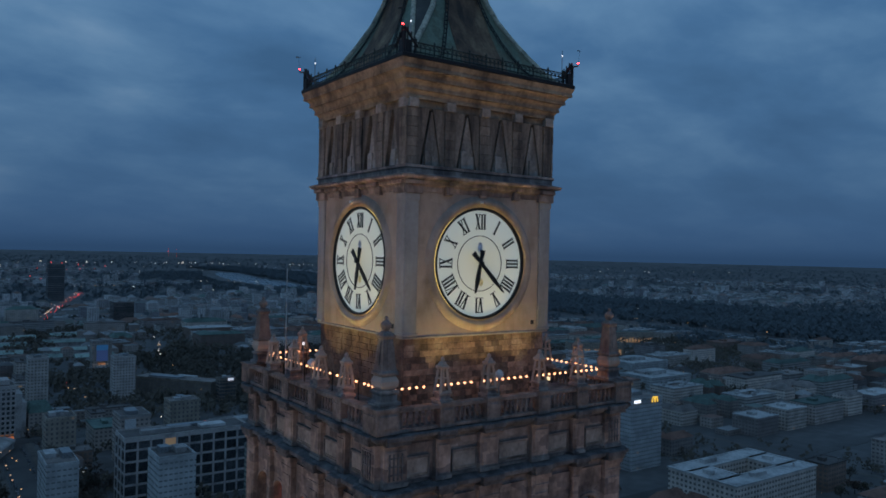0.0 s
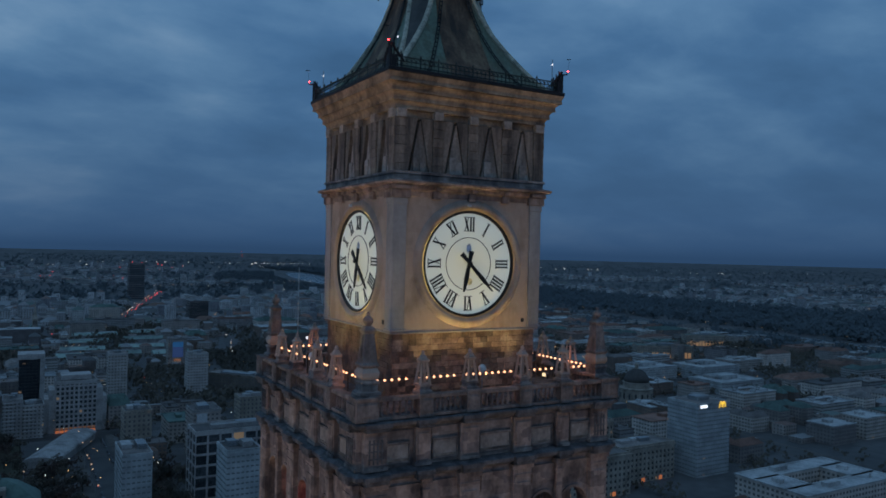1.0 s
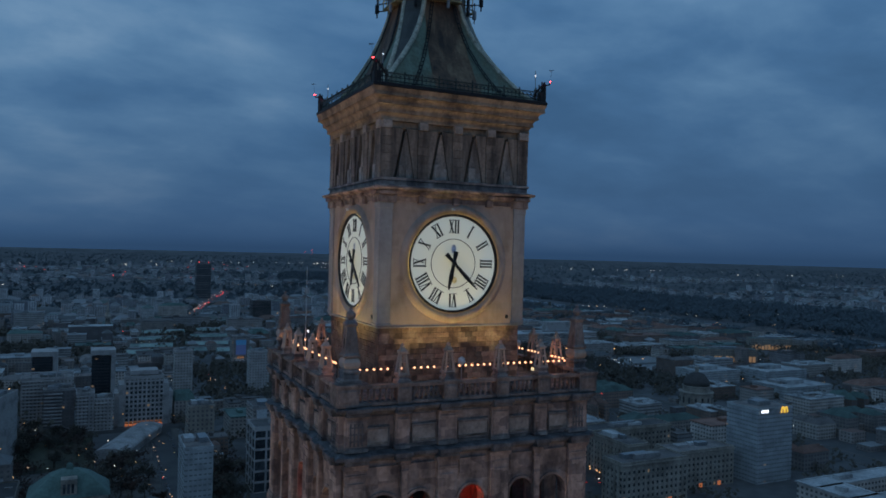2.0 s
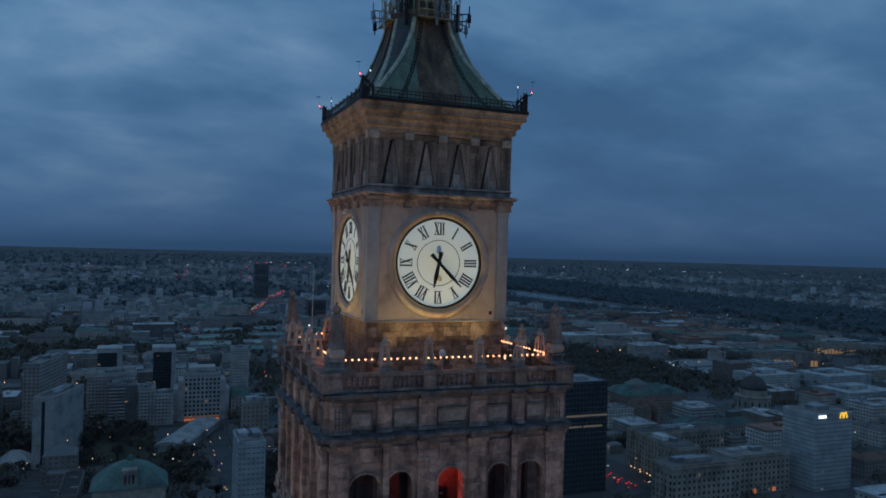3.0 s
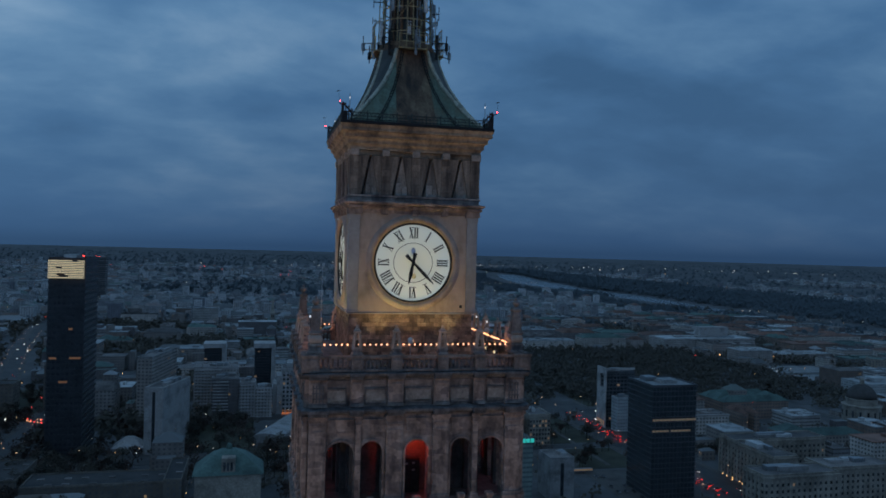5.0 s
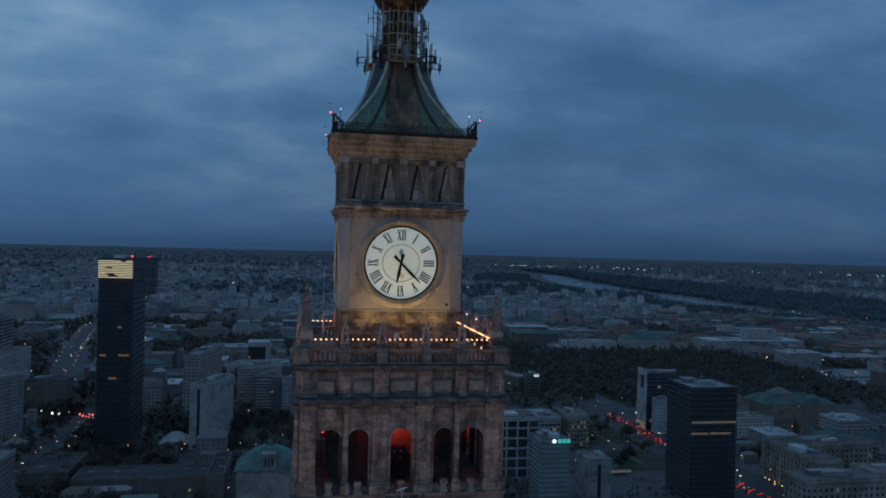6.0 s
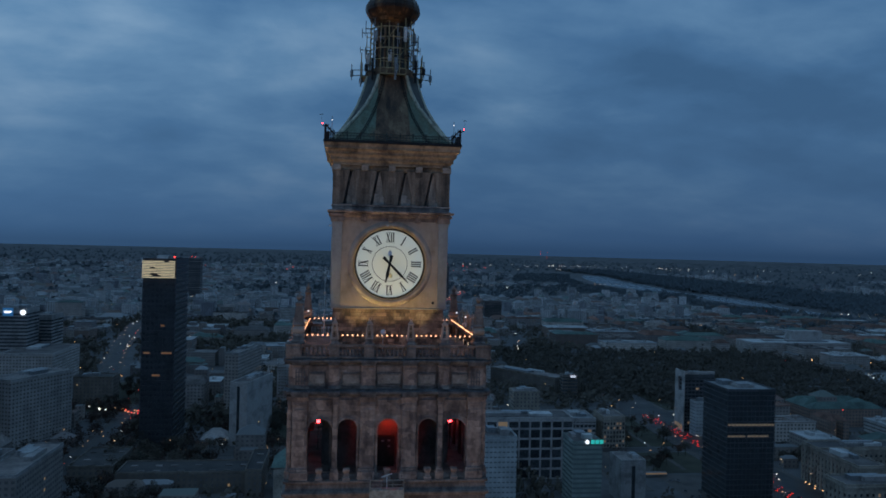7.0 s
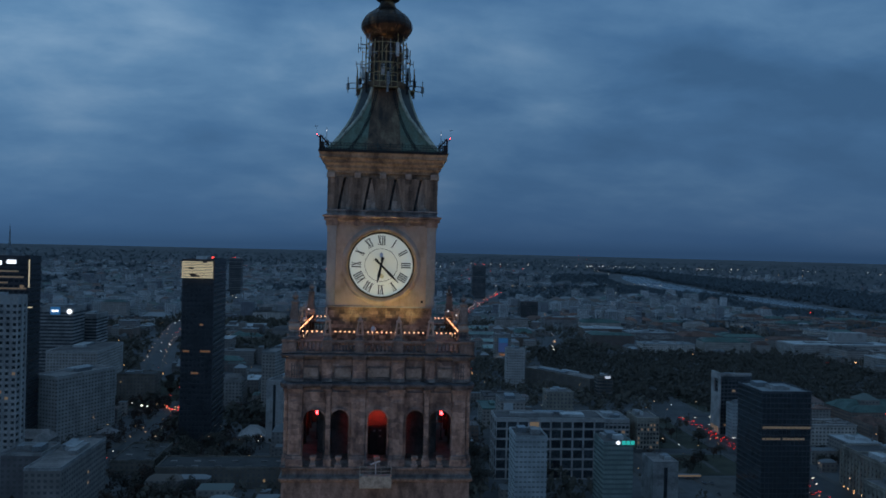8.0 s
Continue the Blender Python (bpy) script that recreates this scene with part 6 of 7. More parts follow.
for x0, x1, y0, y1, h in ((705, 775, 690, 736, 17), (790, 866, 660, 712, 18), (722, 800, 571, 622, 16)):
    o = office_block("white_hall", "broad white low hall with a flat pale roof", x0, x1, y0, y1, h, 4, round((x1 - x0) / 5), 8, WHITE_PANEL, GLASS_DARK, roof=ROOF_PALE, lit=0.03, seed=55, category="hall")
    bar("roof_house", WHITE_PANEL, o, -(x1 - x0) / 5, (x1 - x0) / 6, -6, 12, h, h + 5)

# round church under a dark dome
dome = thing("domed_church", "round stone church under a dark dome", "church", Matrix.Translation((593, 582, 0)))
claim(573, 613, 562, 602)
bm = bmesh.new()
lathe(bm, [(18, 0), (18, 17), (18.8, 17.4), (18.8, 18.6), (17, 19), (14.5, 19), (14.5, 24), (15.2, 24.4), (15.2, 25.2), (14.2, 25.4)], 32)
part("wall", bm, LIME_WALL, dome)
bm = bmesh.new()
lathe(bm, [(14.2, 25.4)] + [(14.2 * math.cos(a), 25.4 + 14.5 * math.sin(a)) for a in [radians(15 * i) for i in range(1, 6)]] + [(2.4, 39.6)], 32)
part("dome", bm, ROOF_BLACK, dome, smooth=True)
bm = bmesh.new()
lathe(bm, [(2.2, 39.4), (2.2, 43.4), (2.7, 43.6), (1.6, 45.2), (0.25, 46.4), (0.15, 49)], 12)
part("lantern", bm, LIME_WALL, dome)
for k in range(16):
    a = 2 * math.pi * k / 16
    window = Matrix.Rotation(a, 4, 'Z') @ Matrix.Translation((0, -17.95, 7)) @ Matrix.Diagonal((1.9, 0.3, 6.5, 1))
    piece("window", unit(GLASS_DARK), dome, window)
# church with a thin steeple beyond the western quarter
church = thing("steeple_church", "pale church with a thin pointed steeple", "church", Matrix.Translation((19, 1450, 0)))
claim(2, 36, 1440, 1500)
bar("nave", LIME_WALL, church, -9, 9, 6, 44, 0, 16)
bm = bmesh.new()
stack(bm, [[(-10, 5, 16), (10, 5, 16), (10, 45, 16), (-10, 45, 16)], [(-0.3, 5, 26), (0.3, 5, 26), (0.3, 45, 26), (-0.3, 45, 26)]])
part("roof", bm, ROOF_GREEN, church)
bar("bell_tower", LIME_WALL, church, -4.2, 4.2, -3, 5.4, 0, 34)
bm = bmesh.new()
lathe(bm, [(5.6, 34), (4.2, 36), (2.2, 46), (0.2, 64)], 8, 0, 1.2)
part("steeple", bm, LIME_WALL, church)
for k in (-1, 1):
    bar("belfry_window", GLASS_DARK, church, k * 1.8 - 0.8, k * 1.8 + 0.8, -3.2, -2.95, 25, 31)
# long pale-green market sheds
for k, (x, y, w) in enumerate(((60, 1130, 46), (122, 1142, 52), (188, 1128, 50), (76, 1205, 60), (160, 1212, 64), (92, 1300, 58), (178, 1320, 60), (110, 1400, 70), (196, 1420, 50))):
    shed = thing("market_shed", "long low shed with a pale green pitched roof", "hall", pose(x, y, 0, 0, 0, -6 + 5 * (k % 3)), "market sheds")
    claim(x - w / 2, x + w / 2, y - 11, y + 11, 4)
    bar("wall", CONCRETE_GREY, shed, -w / 2, w / 2, -9, 9, 0, 8)
    bm = bmesh.new()
    stack(bm, [[(-w / 2 - 1, -10, 8), (w / 2 + 1, -10, 8), (w / 2 + 1, 10, 8), (-w / 2 - 1, 10, 8)], [(-w / 2 - 1, -0.4, 12.5), (w / 2 + 1, -0.4, 12.5), (w / 2 + 1, 0.4, 12.5), (-w / 2 - 1, 0.4, 12.5)]])
    part("roof", bm, ROOF_MINT, shed)
    bar("ridge_light", ROOF_PALE, shed, -w / 2 + 3, w / 2 - 3, -1.2, 1.2, 12.2, 13.2)
for x, y, w, h, lab, sd in ((-478, 2395, 38, 118, "dark slim tower block far beyond the avenue", 52), (322, 2440, 45, 112, "dark broad tower block on the skyline", 53), (330, 1600, 40, 50, "dark broad slab block beyond the park", 54)):
    office_block("far_tower", lab, x - w / 2, x + w / 2, y, y + 40, h, 20, 1, 1, ROOF_GREY, GLASS_BLUE, pier=0.02, band=0.3, mode="bands", lit=0.0, seed=sd)

# domed green hall close to the tower's foot
hall = thing("green_hall", "stone hall under a green copper hipped roof with a lantern", "hall", Matrix.Translation((-27, 440, 0)) @ Matrix.Diagonal((0.84, 0.62, 0.87, 1)))
claim(-50, 2, 405, 455)
bar("wall", LIME_WALL, hall, -24, 24, -22, 22, 0, 24)
bm = bmesh.new()
stack(bm, [[(-26, -24, 24), (26, -24, 24), (26, 24, 24), (-26, 24, 24)], [(-24, -22, 26), (24, -22, 26), (24, 22, 26), (-24, 22, 26)], [(-12, -9, 36), (12, -9, 36), (12, 9, 36), (-12, 9, 36)], [(-5, -4, 39), (5, -4, 39), (5, 4, 39), (-5, 4, 39)]])
part("roof", bm, ROOF_GREEN, hall)
bar("lantern", LIME_WALL, hall, -5, 5, -22, -10, 24, 36)
for k in range(3):
    bar("lantern_window", GLASS_DARK, hall, -3.6 + 2.6 * k, -2.0 + 2.6 * k, -22.2, -21.95, 27, 33)
bm = bmesh.new()
lathe(bm, [(2.2, 39), (2.2, 41), (1.6, 42.5), (0.3, 43.5)], 10)
part("cupola", bm, ROOF_GREEN, hall)
pav = thing("pavilion", "low pavilion with a white hipped tent roof", "pavilion", Matrix.Translation((-107, 572, 0)))
claim(-120, -94, 560, 584)
bar("wall", CONCRETE_GREY, pav, -11, 11, -9, 9, 0, 5)
bm = bmesh.new()
stack(bm, [[(-12, -10, 5), (12, -10, 5), (12, 10, 5), (-12, 10, 5)], [(-3, -2, 12), (3, -2, 12), (3, 2, 12), (-3, 2, 12)]])
part("roof", bm, CONCRETE, pav)
low = thing("long_shed", "long low hall with a pale curved roof", "hall", pose(16, 620, 0, 0, 0, -22))
claim(-8, 40, 580, 676)
bar("wall", CONCRETE_GREY, low, -11, 11, -45, 45, 0, 6)
bm = bmesh.new()
stack(bm, [[(-12 * math.cos(a), y, 6 + 3.5 * math.sin(a)) for a in [math.pi * i / 8 for i in range(9)]] for y in (-46, 46)])
part("roof", bm, CONCRETE_GREY, low)
for x0, x1, y0, y1, h in ((-150, -66, 440, 468, 14), (-66, -55, 430, 480, 18), (-190, -160, 470, 520, 10)):
    o = office_block("palace_wing", "low stone wing with a flat felt roof", x0, x1, y0, y1, h, 3, round((x1 - x0) / 5) + 1, 5, STONE_BROWN, GLASS_DARK, roof=ROOF_BLACK, pier=0.5, lit=0.03, seed=60, plant=0)
    for i in range(int((x1 - x0) // 9)):
        for j in range(int((y1 - y0) // 11)):
            u, v = -(x1 - x0) / 2 + 3 + 9 * i + (i * 5 + j * 3) % 4, -(y1 - y0) / 2 + 3 + 11 * j + (i * 3 + j) % 3
            if (i * 7 + j * 3) % 5 > 1:
                bar("skylight", ROOF_GREY, o, u, u + 4.2, v, v + 2.4, h, h + 0.7)

shelter = thing("tram_shelter", "long tram shelter with a warm lit front", "shelter", Matrix.Translation((229, 462, 0)))
for x in (-8, -2.7, 2.7, 8):
    bar("post", STEEL, shelter, x - 0.12, x + 0.12, -0.12, 0.12, 0.1, 3.2)
bar("roof", CONCRETE_GREY, shelter, -9, 9, -1.6, 1.6, 3.2, 3.5)
bar("light_band", WARM_ROOM, shelter, -8.8, 8.8, -1.72, -1.62, 2.2, 3.4, "warm lit front band")

# ---- ordinary city blocks ----

BUILDINGS = list(FOOTPRINTS)
for x, y, _ in along(WEST_AVENUE, 30) + along(PARK_ROAD, 30):
    claim(x - 14, x + 14, y - 17, y + 17, 5)
for s in STREETS:
    claim(s[0], s[1], s[2], s[3], 5)
for s in CROSS:
    claim(s[0], s[1], s[2], s[3], 2)
for r in ((228, 285, 470, 528), (238, 285, 546, 664), (54, 76, 445, 525), (-70, -12, 560, 660), (-60, 28, 470, 556), (232, 284, 396, 466), (-190, -100, 470, 552), (-300, -214, 690, 850), (728, 832, 812, 940)):
    claim(*r, 0)
for r in ((1030, 1110, 838, 925), (860, 905, 770, 838), (905, 950, 770, 815)):
    claim(*r, 0)
PARK = [(345, 700, 690, 1110), (262, 345, 735, 1150), (228, 262, 885, 1150)]
for r in PARK:
    claim(*r, 0)


def plan_shape(kind):
    """Rectangles, in a unit square, that make up a block's plan."""
    return {"bar": [(-0.5, 0.5, -0.28, 0.28)], "ell": [(-0.5, 0.5, -0.5, -0.12), (-0.5, -0.1, -0.12, 0.5)], "yard": [(-0.5, 0.5, -0.5, -0.22), (-0.5, 0.5, 0.22, 0.5), (-0.5, -0.24, -0.22, 0.22), (0.24, 0.5, -0.22, 0.22)], "horseshoe": [(-0.5, 0.5, 0.14, 0.5), (-0.5, -0.2, -0.5, 0.14), (0.2, 0.5, -0.5, 0.14)], "deep": [(-0.5, 0.5, -0.42, 0.42)]}[kind]


WALLS = (WALL_PALE, WALL_GREY, WALL_BRICK, WALL_STRIP, WALL_PALE)
ROOFS = (ROOF_GREY, ROOF_PALE, ROOF_RED, ROOF_GREEN, ROOF_GREY)
BLOCK_MESHES = {}
for kind in ("bar", "ell", "yard", "horseshoe", "deep"):
    for pitched in (False, True):
        for wi, wm in enumerate(WALLS[:4]):
            bm = bmesh.new()
            for a, b, c, d in plan_shape(kind):
                box(bm, a, b, c, d, 0, 1)
            finish(bm)
            BLOCK_MESHES["wall", kind, wi] = mesh_of("wall", bm, wm)
        for ri, rm in enumerate(ROOFS[:4]):
            bm = bmesh.new()
            for a, b, c, d in plan_shape(kind):
                g = 0.012
                if pitched:
                    u = min(b - a, d - c) * 0.46
                    stack(bm, [[(a - g, c - g, 0), (b + g, c - g, 0), (b + g, d + g, 0), (a - g, d + g, 0)], [(a + u, c + u, 1), (b - u, c + u, 1), (b - u, d - u, 1), (a + u, d - u, 1)]])
                else:
                    stack(bm, [[(a - g, c - g, 0), (b + g, c - g, 0), (b + g, d + g, 0), (a - g, d + g, 0)], [(a - g, c - g, 0.22), (b + g, c - g, 0.22), (b + g, d + g, 0.22), (a - g, d + g, 0.22)], [(a + g, c + g, 0.22), (b - g, c + g, 0.22), (b - g, d - g, 0.22), (a + g, d - g, 0.22)], [(a + g, c + g, 0.1), (b - g, c + g, 0.1), (b - g, d - g, 0.1), (a + g, d - g, 0.1)]])
                    box(bm, a + (b - a) * 0.3, a + (b - a) * 0.45, c + (d - c) * 0.4, c + (d - c) * 0.7, 0.1, 0.75)
            finish(bm)
            BLOCK_MESHES["roof", kind, ri, pitched] = mesh_of("roof", bm, rm)
bm = bmesh.new()
box(bm, -0.6, 0.6, -0.45, 0.45, 0, 2.2)
box(bm, -0.7, 0.7, -0.55, 0.55, 2.2, 2.5)
finish(bm)
CHIMNEY = mesh_of("chimney", bm, CONCRETE_GREY)
WALL_WORDS = ("pale plastered", "grey plastered", "brown brick", "ribbon-windowed grey")
ROOF_WORDS = ("grey felt", "pale sheet", "red tile", "green copper")


def city_block(x, y, w, d, h, kind, wi, ri, pitched, rng):
    o = thing("city_house", f"{WALL_WORDS[wi]} city house with a {ROOF_WORDS[ri]} {'hipped' if pitched else 'flat'} roof", "building", Matrix.Translation((x, y, 0)), "ordinary city houses")
    piece("wall", BLOCK_MESHES["wall", kind, wi], o, Matrix.Diagonal((w, d, h, 1)))
    piece("roof", BLOCK_MESHES["roof", kind, ri, pitched], o, Matrix.Translation((0, 0, h)) @ Matrix.Diagonal((w, d, rng.uniform(3.5, 6) if pitched else 4.0, 1)))
    if y < 700:
        piece("chimney", CHIMNEY, o, Matrix.Translation((rng.uniform(0.3, 0.42) * w * (1 if kind != "bar" else 0.6), -0.2 * d if kind in ("bar", "deep") else -0.36 * d, h + (1.5 if pitched else 0.3))))


city_block(440, 262, 92, 52, 24, "yard", 0, 1, False, random.Random(3))
claim(394, 486, 236, 288)
CLAIMED = list(FOOTPRINTS)


def green(x, y):
    """How wooded the town is at a place: above 0.1 it is all trees."""
    return noise.noise(Vector((x * 0.0075, y * 0.0055, 1.7))) + 0.35 * noise.noise(Vector((x * 0.022, y * 0.016, 4.4)))


rng = random.Random(21)
y = 170.0
count = 0
while y < 1650:
    depth = rng.uniform(26, 44) * (1.0 if y < 900 else 1.15)
    x = -760.0
    while x < 1420:
        wide = rng.uniform(24, 66) * (1.0 if y < 900 else 1.15) * (1.25 if x > 340 else 1.0)
        az = math.degrees(math.atan2(x + wide / 2 + 5, y + 70))
        ok = -35 < az < 71 and not (y < 330 and x < 60) and not (y < 375 and x < 300) and not (y < 480 and 165 < x < 300)
        if ok:
            for half in ((x, x + wide), (x, x + wide * 0.48), (x + wide * 0.52, x + wide)):
                if free(half[0], half[1], y, y + depth) and not (half[1] > 1270 and y > 700) and green((half[0] + half[1]) / 2, y + depth / 2) < (0.3 if half[0] > 340 else 0.04):
                    roll = rng.random()
                    east = half[0] > 330
                    kind = ("yard", "horseshoe", "ell", "bar", "deep")[min(4, int(rng.random() * 5))]
                    h = rng.choice((14, 17, 18, 19, 20, 22)) if east else rng.choice((11, 14, 16, 18, 20, 26))
                    if kind == "bar" and not east and roll < 0.15:
                        h = rng.choice((33, 38, 42))
                    wi = rng.choice((0, 0, 1, 1, 3, 2))
                    ri = rng.choice((0, 0, 1, 1, 2, 2, 3) if east else (0, 0, 0, 1, 1, 3))
                    if free(half[0], half[1], y, y + depth):
                        city_block((half[0] + half[1]) / 2, y + depth / 2, half[1] - half[0] - 3, depth, h, kind, wi, ri, ri in (2, 3) and kind != "deep" or (ri == 0 and roll > 0.7), rng)
                        FOOTPRINTS.append((half[0], half[1], y, y + depth))
                        count += 1
                    if half == (x, x + wide):
                        break
        x += wide + (rng.uniform(8, 20) if x > 340 else rng.uniform(12, 44))
    y += depth + rng.uniform(20, 44)

# far districts, out to the skyline
def hipped(rng):
    return rng.random() < 0.4


def district(name, label, mat_wall, seed, n, pick):
    rng = random.Random(seed)
    verts, faces = [], []
    for _ in range(n):
        x, y, w, d, h = pick(rng)
        px, py, pz, s = far_place(x, y)
        w, d, h = w * s, d * s, h * s
        b = len(verts)
        corners = ((-1, -1), (1, -1), (1, 1), (-1, 1))
        verts += [(px + i * w / 2, py + j * d / 2, pz + k * h) for k in (-0.05, 1) for i, j in corners]
        if hipped(rng):
            inset, rise = min(w, d) * 0.46, min(w, d) * 0.3
            verts += [(px + i * (w / 2 - inset), py + j * (d / 2 - inset), pz + h + rise) for i, j in corners]
            faces += [(b + 8, b + 9, b + 10, b + 11)] + [(b + 4 + i, b + 4 + (i + 1) % 4, b + 8 + (i + 1) % 4, b + 8 + i) for i in range(4)]
            faces += [(b, b + 1, b + 5, b + 4), (b + 1, b + 2, b + 6, b + 5), (b + 2, b + 3, b + 7, b + 6), (b + 3, b, b + 4, b + 7)]
            continue
        faces += [(b + 4, b + 5, b + 6, b + 7), (b, b + 1, b + 5, b + 4), (b + 1, b + 2, b + 6, b + 5), (b + 2, b + 3, b + 7, b + 6), (b + 3, b, b + 4, b + 7)]
    me = bpy.data.meshes.new(name)
    me.from_pydata(verts, [], faces)
    me.materials.append(mat_wall)
    return tagged(new(name, me), label, "district", kind="stuff")


RED_ROAD = [(150, 1560), (210, 1807), (308, 2226), (450, 2800)]


def by_road(x, y, gap):
    return any(abs(x - (xa + (xb - xa) * (y - ya) / (yb - ya))) < gap for line in (RED_ROAD, WEST_AVENUE) for (xa, ya), (xb, yb) in zip(line, line[1:]) if ya <= y <= yb)


def far_pick(rng):
    """A house of the outer town: long and low, here and there a slab block; none in the river belt."""
    while True:
        az = radians(rng.uniform(-33, 70))
        d = 1560 * (4.0 ** (rng.random() ** 1.5))
        x, y = d * math.sin(az), d * math.cos(az)
        if d < 1600 or 1240 < x < 2150 or (x > 1020 and 1750 < y and x < 2150) or by_road(x, y, 45):
            continue
        if noise.noise(Vector((x * 0.0013, y * 0.0013, 3.3))) < -0.05:
            continue
        tall = rng.random() < 0.05
        return x, y, rng.uniform(14, 26) if tall else rng.uniform(10, 60), rng.uniform(12, 30), rng.uniform(24, 44) if tall else rng.uniform(5, 15)


def near_pick(rng):
    """Low yard buildings between the city houses."""
    while True:
        x, y = rng.uniform(-760, 1240), rng.uniform(380, 1800)
        w, d = rng.uniform(6, 24), rng.uniform(6, 20)
        if free_of(CLAIMED, x - w / 2, x + w / 2, y - d / 2, y + d / 2) and not by_road(x, y, 30) and green(x, y) < 0.0 and not (165 < x < 300 and y < 560):
            return x, y, w, d, rng.uniform(4, 14) if rng.random() < 0.9 else rng.uniform(14, 26)


def free_of(areas, x0, x1, y0, y1):
    return all(x1 < a or x0 > b or y1 < c or y0 > d for a, b, c, d in areas)


FAR_GREY = facade("far_town_walls", (0.47, 0.455, 0.455), cell=(4.5, 3.4), fill=(0.5, 0.5), lit=0.004, vary=0.5, joined=True)
FAR_PALE = facade("far_estate_walls", (0.56, 0.55, 0.54), cell=(4.5, 3.2), fill=(0.8, 0.45), lit=0.003, vary=0.35, joined=True)
YARD_WALL = facade("yard_house_walls", (0.325, 0.277, 0.25), cell=(3.6, 3.3), fill=(0.45, 0.45), lit=0.004, vary=0.5, joined=True)
district("far_district", "low grey city districts fading to the skyline", FAR_GREY, 31, 8000, far_pick)
district("far_estate", "pale far housing estates beyond the river", FAR_PALE, 32, 3000, far_pick)
district("yard_houses", "small low yard buildings between the city houses", YARD_WALL, 33, 1500, near_pick)


# ---- trees ----
LEAF = material("autumn_dark_leaf", (0.088, 0.073, 0.056), 0.9, dark=(0.058, 0.048, 0.039), light=(0.118, 0.098, 0.070), scale=0.5, fine=2.0, vary=0.4, bump=0)
LEAF_RUST = material("rusty_leaf", (0.112, 0.066, 0.050), 0.9, dark=(0.068, 0.042, 0.034), light=(0.15, 0.090, 0.062), scale=0.5, fine=2.0, vary=0.4, bump=0)
# far crowns: the blue-grey, low-contrast tone puts distance haze into the colour
LEAF_FAR = material("hazy_far_leaf", (0.090, 0.108, 0.118), 0.9, dark=(0.076, 0.092, 0.101), light=(0.106, 0.122, 0.130), scale=0.02, fine=0.3, bump=0)
BARK = material("bark", (0.06, 0.048, 0.038), 0.95, scale=2, fine=8)


def leaf_quads(rng, centre, radius, n, size):
    """Small leaf clumps scattered in a lumpy crown."""
    verts, faces = [], []
    lobes = [Vector((rng.gauss(0, 0.45), rng.gauss(0, 0.45), rng.gauss(0, 0.38))) for _ in range(7)]
    for _ in range(n):
        lobe = rng.choice(lobes)
        v = Vector((rng.gauss(0, 1), rng.gauss(0, 1), rng.gauss(0, 1))).normalized() * (rng.random() ** 0.4) * 0.55 + lobe
        c = Vector(centre) + Vector((v.x * radius, v.y * radius, v.z * radius * 0.95))
        a = Vector((rng.gauss(0, 1), rng.gauss(0, 1), rng.gauss(0, 1))).normalized()
        b = a.orthogonal().normalized()
        s = size * rng.uniform(0.6, 1.3)
        k = len(verts)
        verts += [tuple(c + a * s), tuple(c + b * s * 0.8), tuple(c - a * s), tuple(c - b * s * 0.8)]
        faces.append((k, k + 1, k + 2, k + 3))
    return verts, faces


def tree_proto(name, label, seed, height, leaf):
    rng = random.Random(seed)
    o = thing(name, label, "tree", group="city trees")
    bm = bmesh.new()
    lathe(bm, [(0.34, 0), (0.25, height * 0.2), (0.18, height * 0.45), (0.06, height * 0.75)], 7)
    for _ in range(6):
        a = rng.uniform(0, 6.28)
        z = height * rng.uniform(0.28, 0.5)
        beam(bm, (0, 0, z), (height * 0.25 * math.cos(a), height * 0.25 * math.sin(a), z + height * 0.22), 0.1, 0.03)
    part("trunk", bm, BARK, o)
    v, f = leaf_quads(rng, (0, 0, height * 0.62), height * 0.36, 420, 0.5)
    me = bpy.data.meshes.new("crown")
    me.from_pydata(v, [], f)
    me.materials.append(leaf)
    piece("crown", me, o)
    return o


PROTOS = [tree_proto("tree", "dark green broadleaf street tree with an uneven crown", 71, 13, LEAF), tree_proto("tree", "rust-leaved autumn street tree", 72, 11, LEAF_RUST), tree_proto("tree", "tall dark green broadleaf tree", 73, 16, LEAF)]
spots = []
rng = random.Random(77)
for x0, x1, y0, y1, n in ((-70, -12, 560, 660, 26), (54, 76, 445, 525, 16), (238, 285, 546, 664, 16), (-300, -214, 690, 850, 46), (-190, -100, 470, 552, 40), (-60, 28, 470, 556, 16), (100, 200, 488, 530, 24), (-120, -60, 600, 680, 18), (-210, -100, 380, 440, 30), (228, 285, 470, 528, 8), (340, 372, 470, 690, 20), (10, 60, 450, 600, 16), (420, 560, 210, 300, 16), (-250, -190, 450, 530, 18)):
    k = 0
    while k < n:
        p = (rng.uniform(x0, x1), rng.uniform(y0, y1))
        k += 1
        if all(not (a + 4 < p[0] < b - 4 and c + 4 < p[1] < d - 4) for a, b, c, d in FOOTPRINTS) or (x0, x1) in ((-70, -12), (54, 76), (238, 285), (-300, -214), (-190, -100), (-60, 28), (228, 285)):
            spots.append(p)
for i, (x, y) in enumerate(spots):
    src = PROTOS[rng.choice((0, 0, 1, 2, 2))]
    m = pose(x, y, 0, 0, 0, rng.uniform(0, 360))
    if i < 3:
        PROTOS[i].matrix_basis = m
    else:
        copy_thing(src, m)


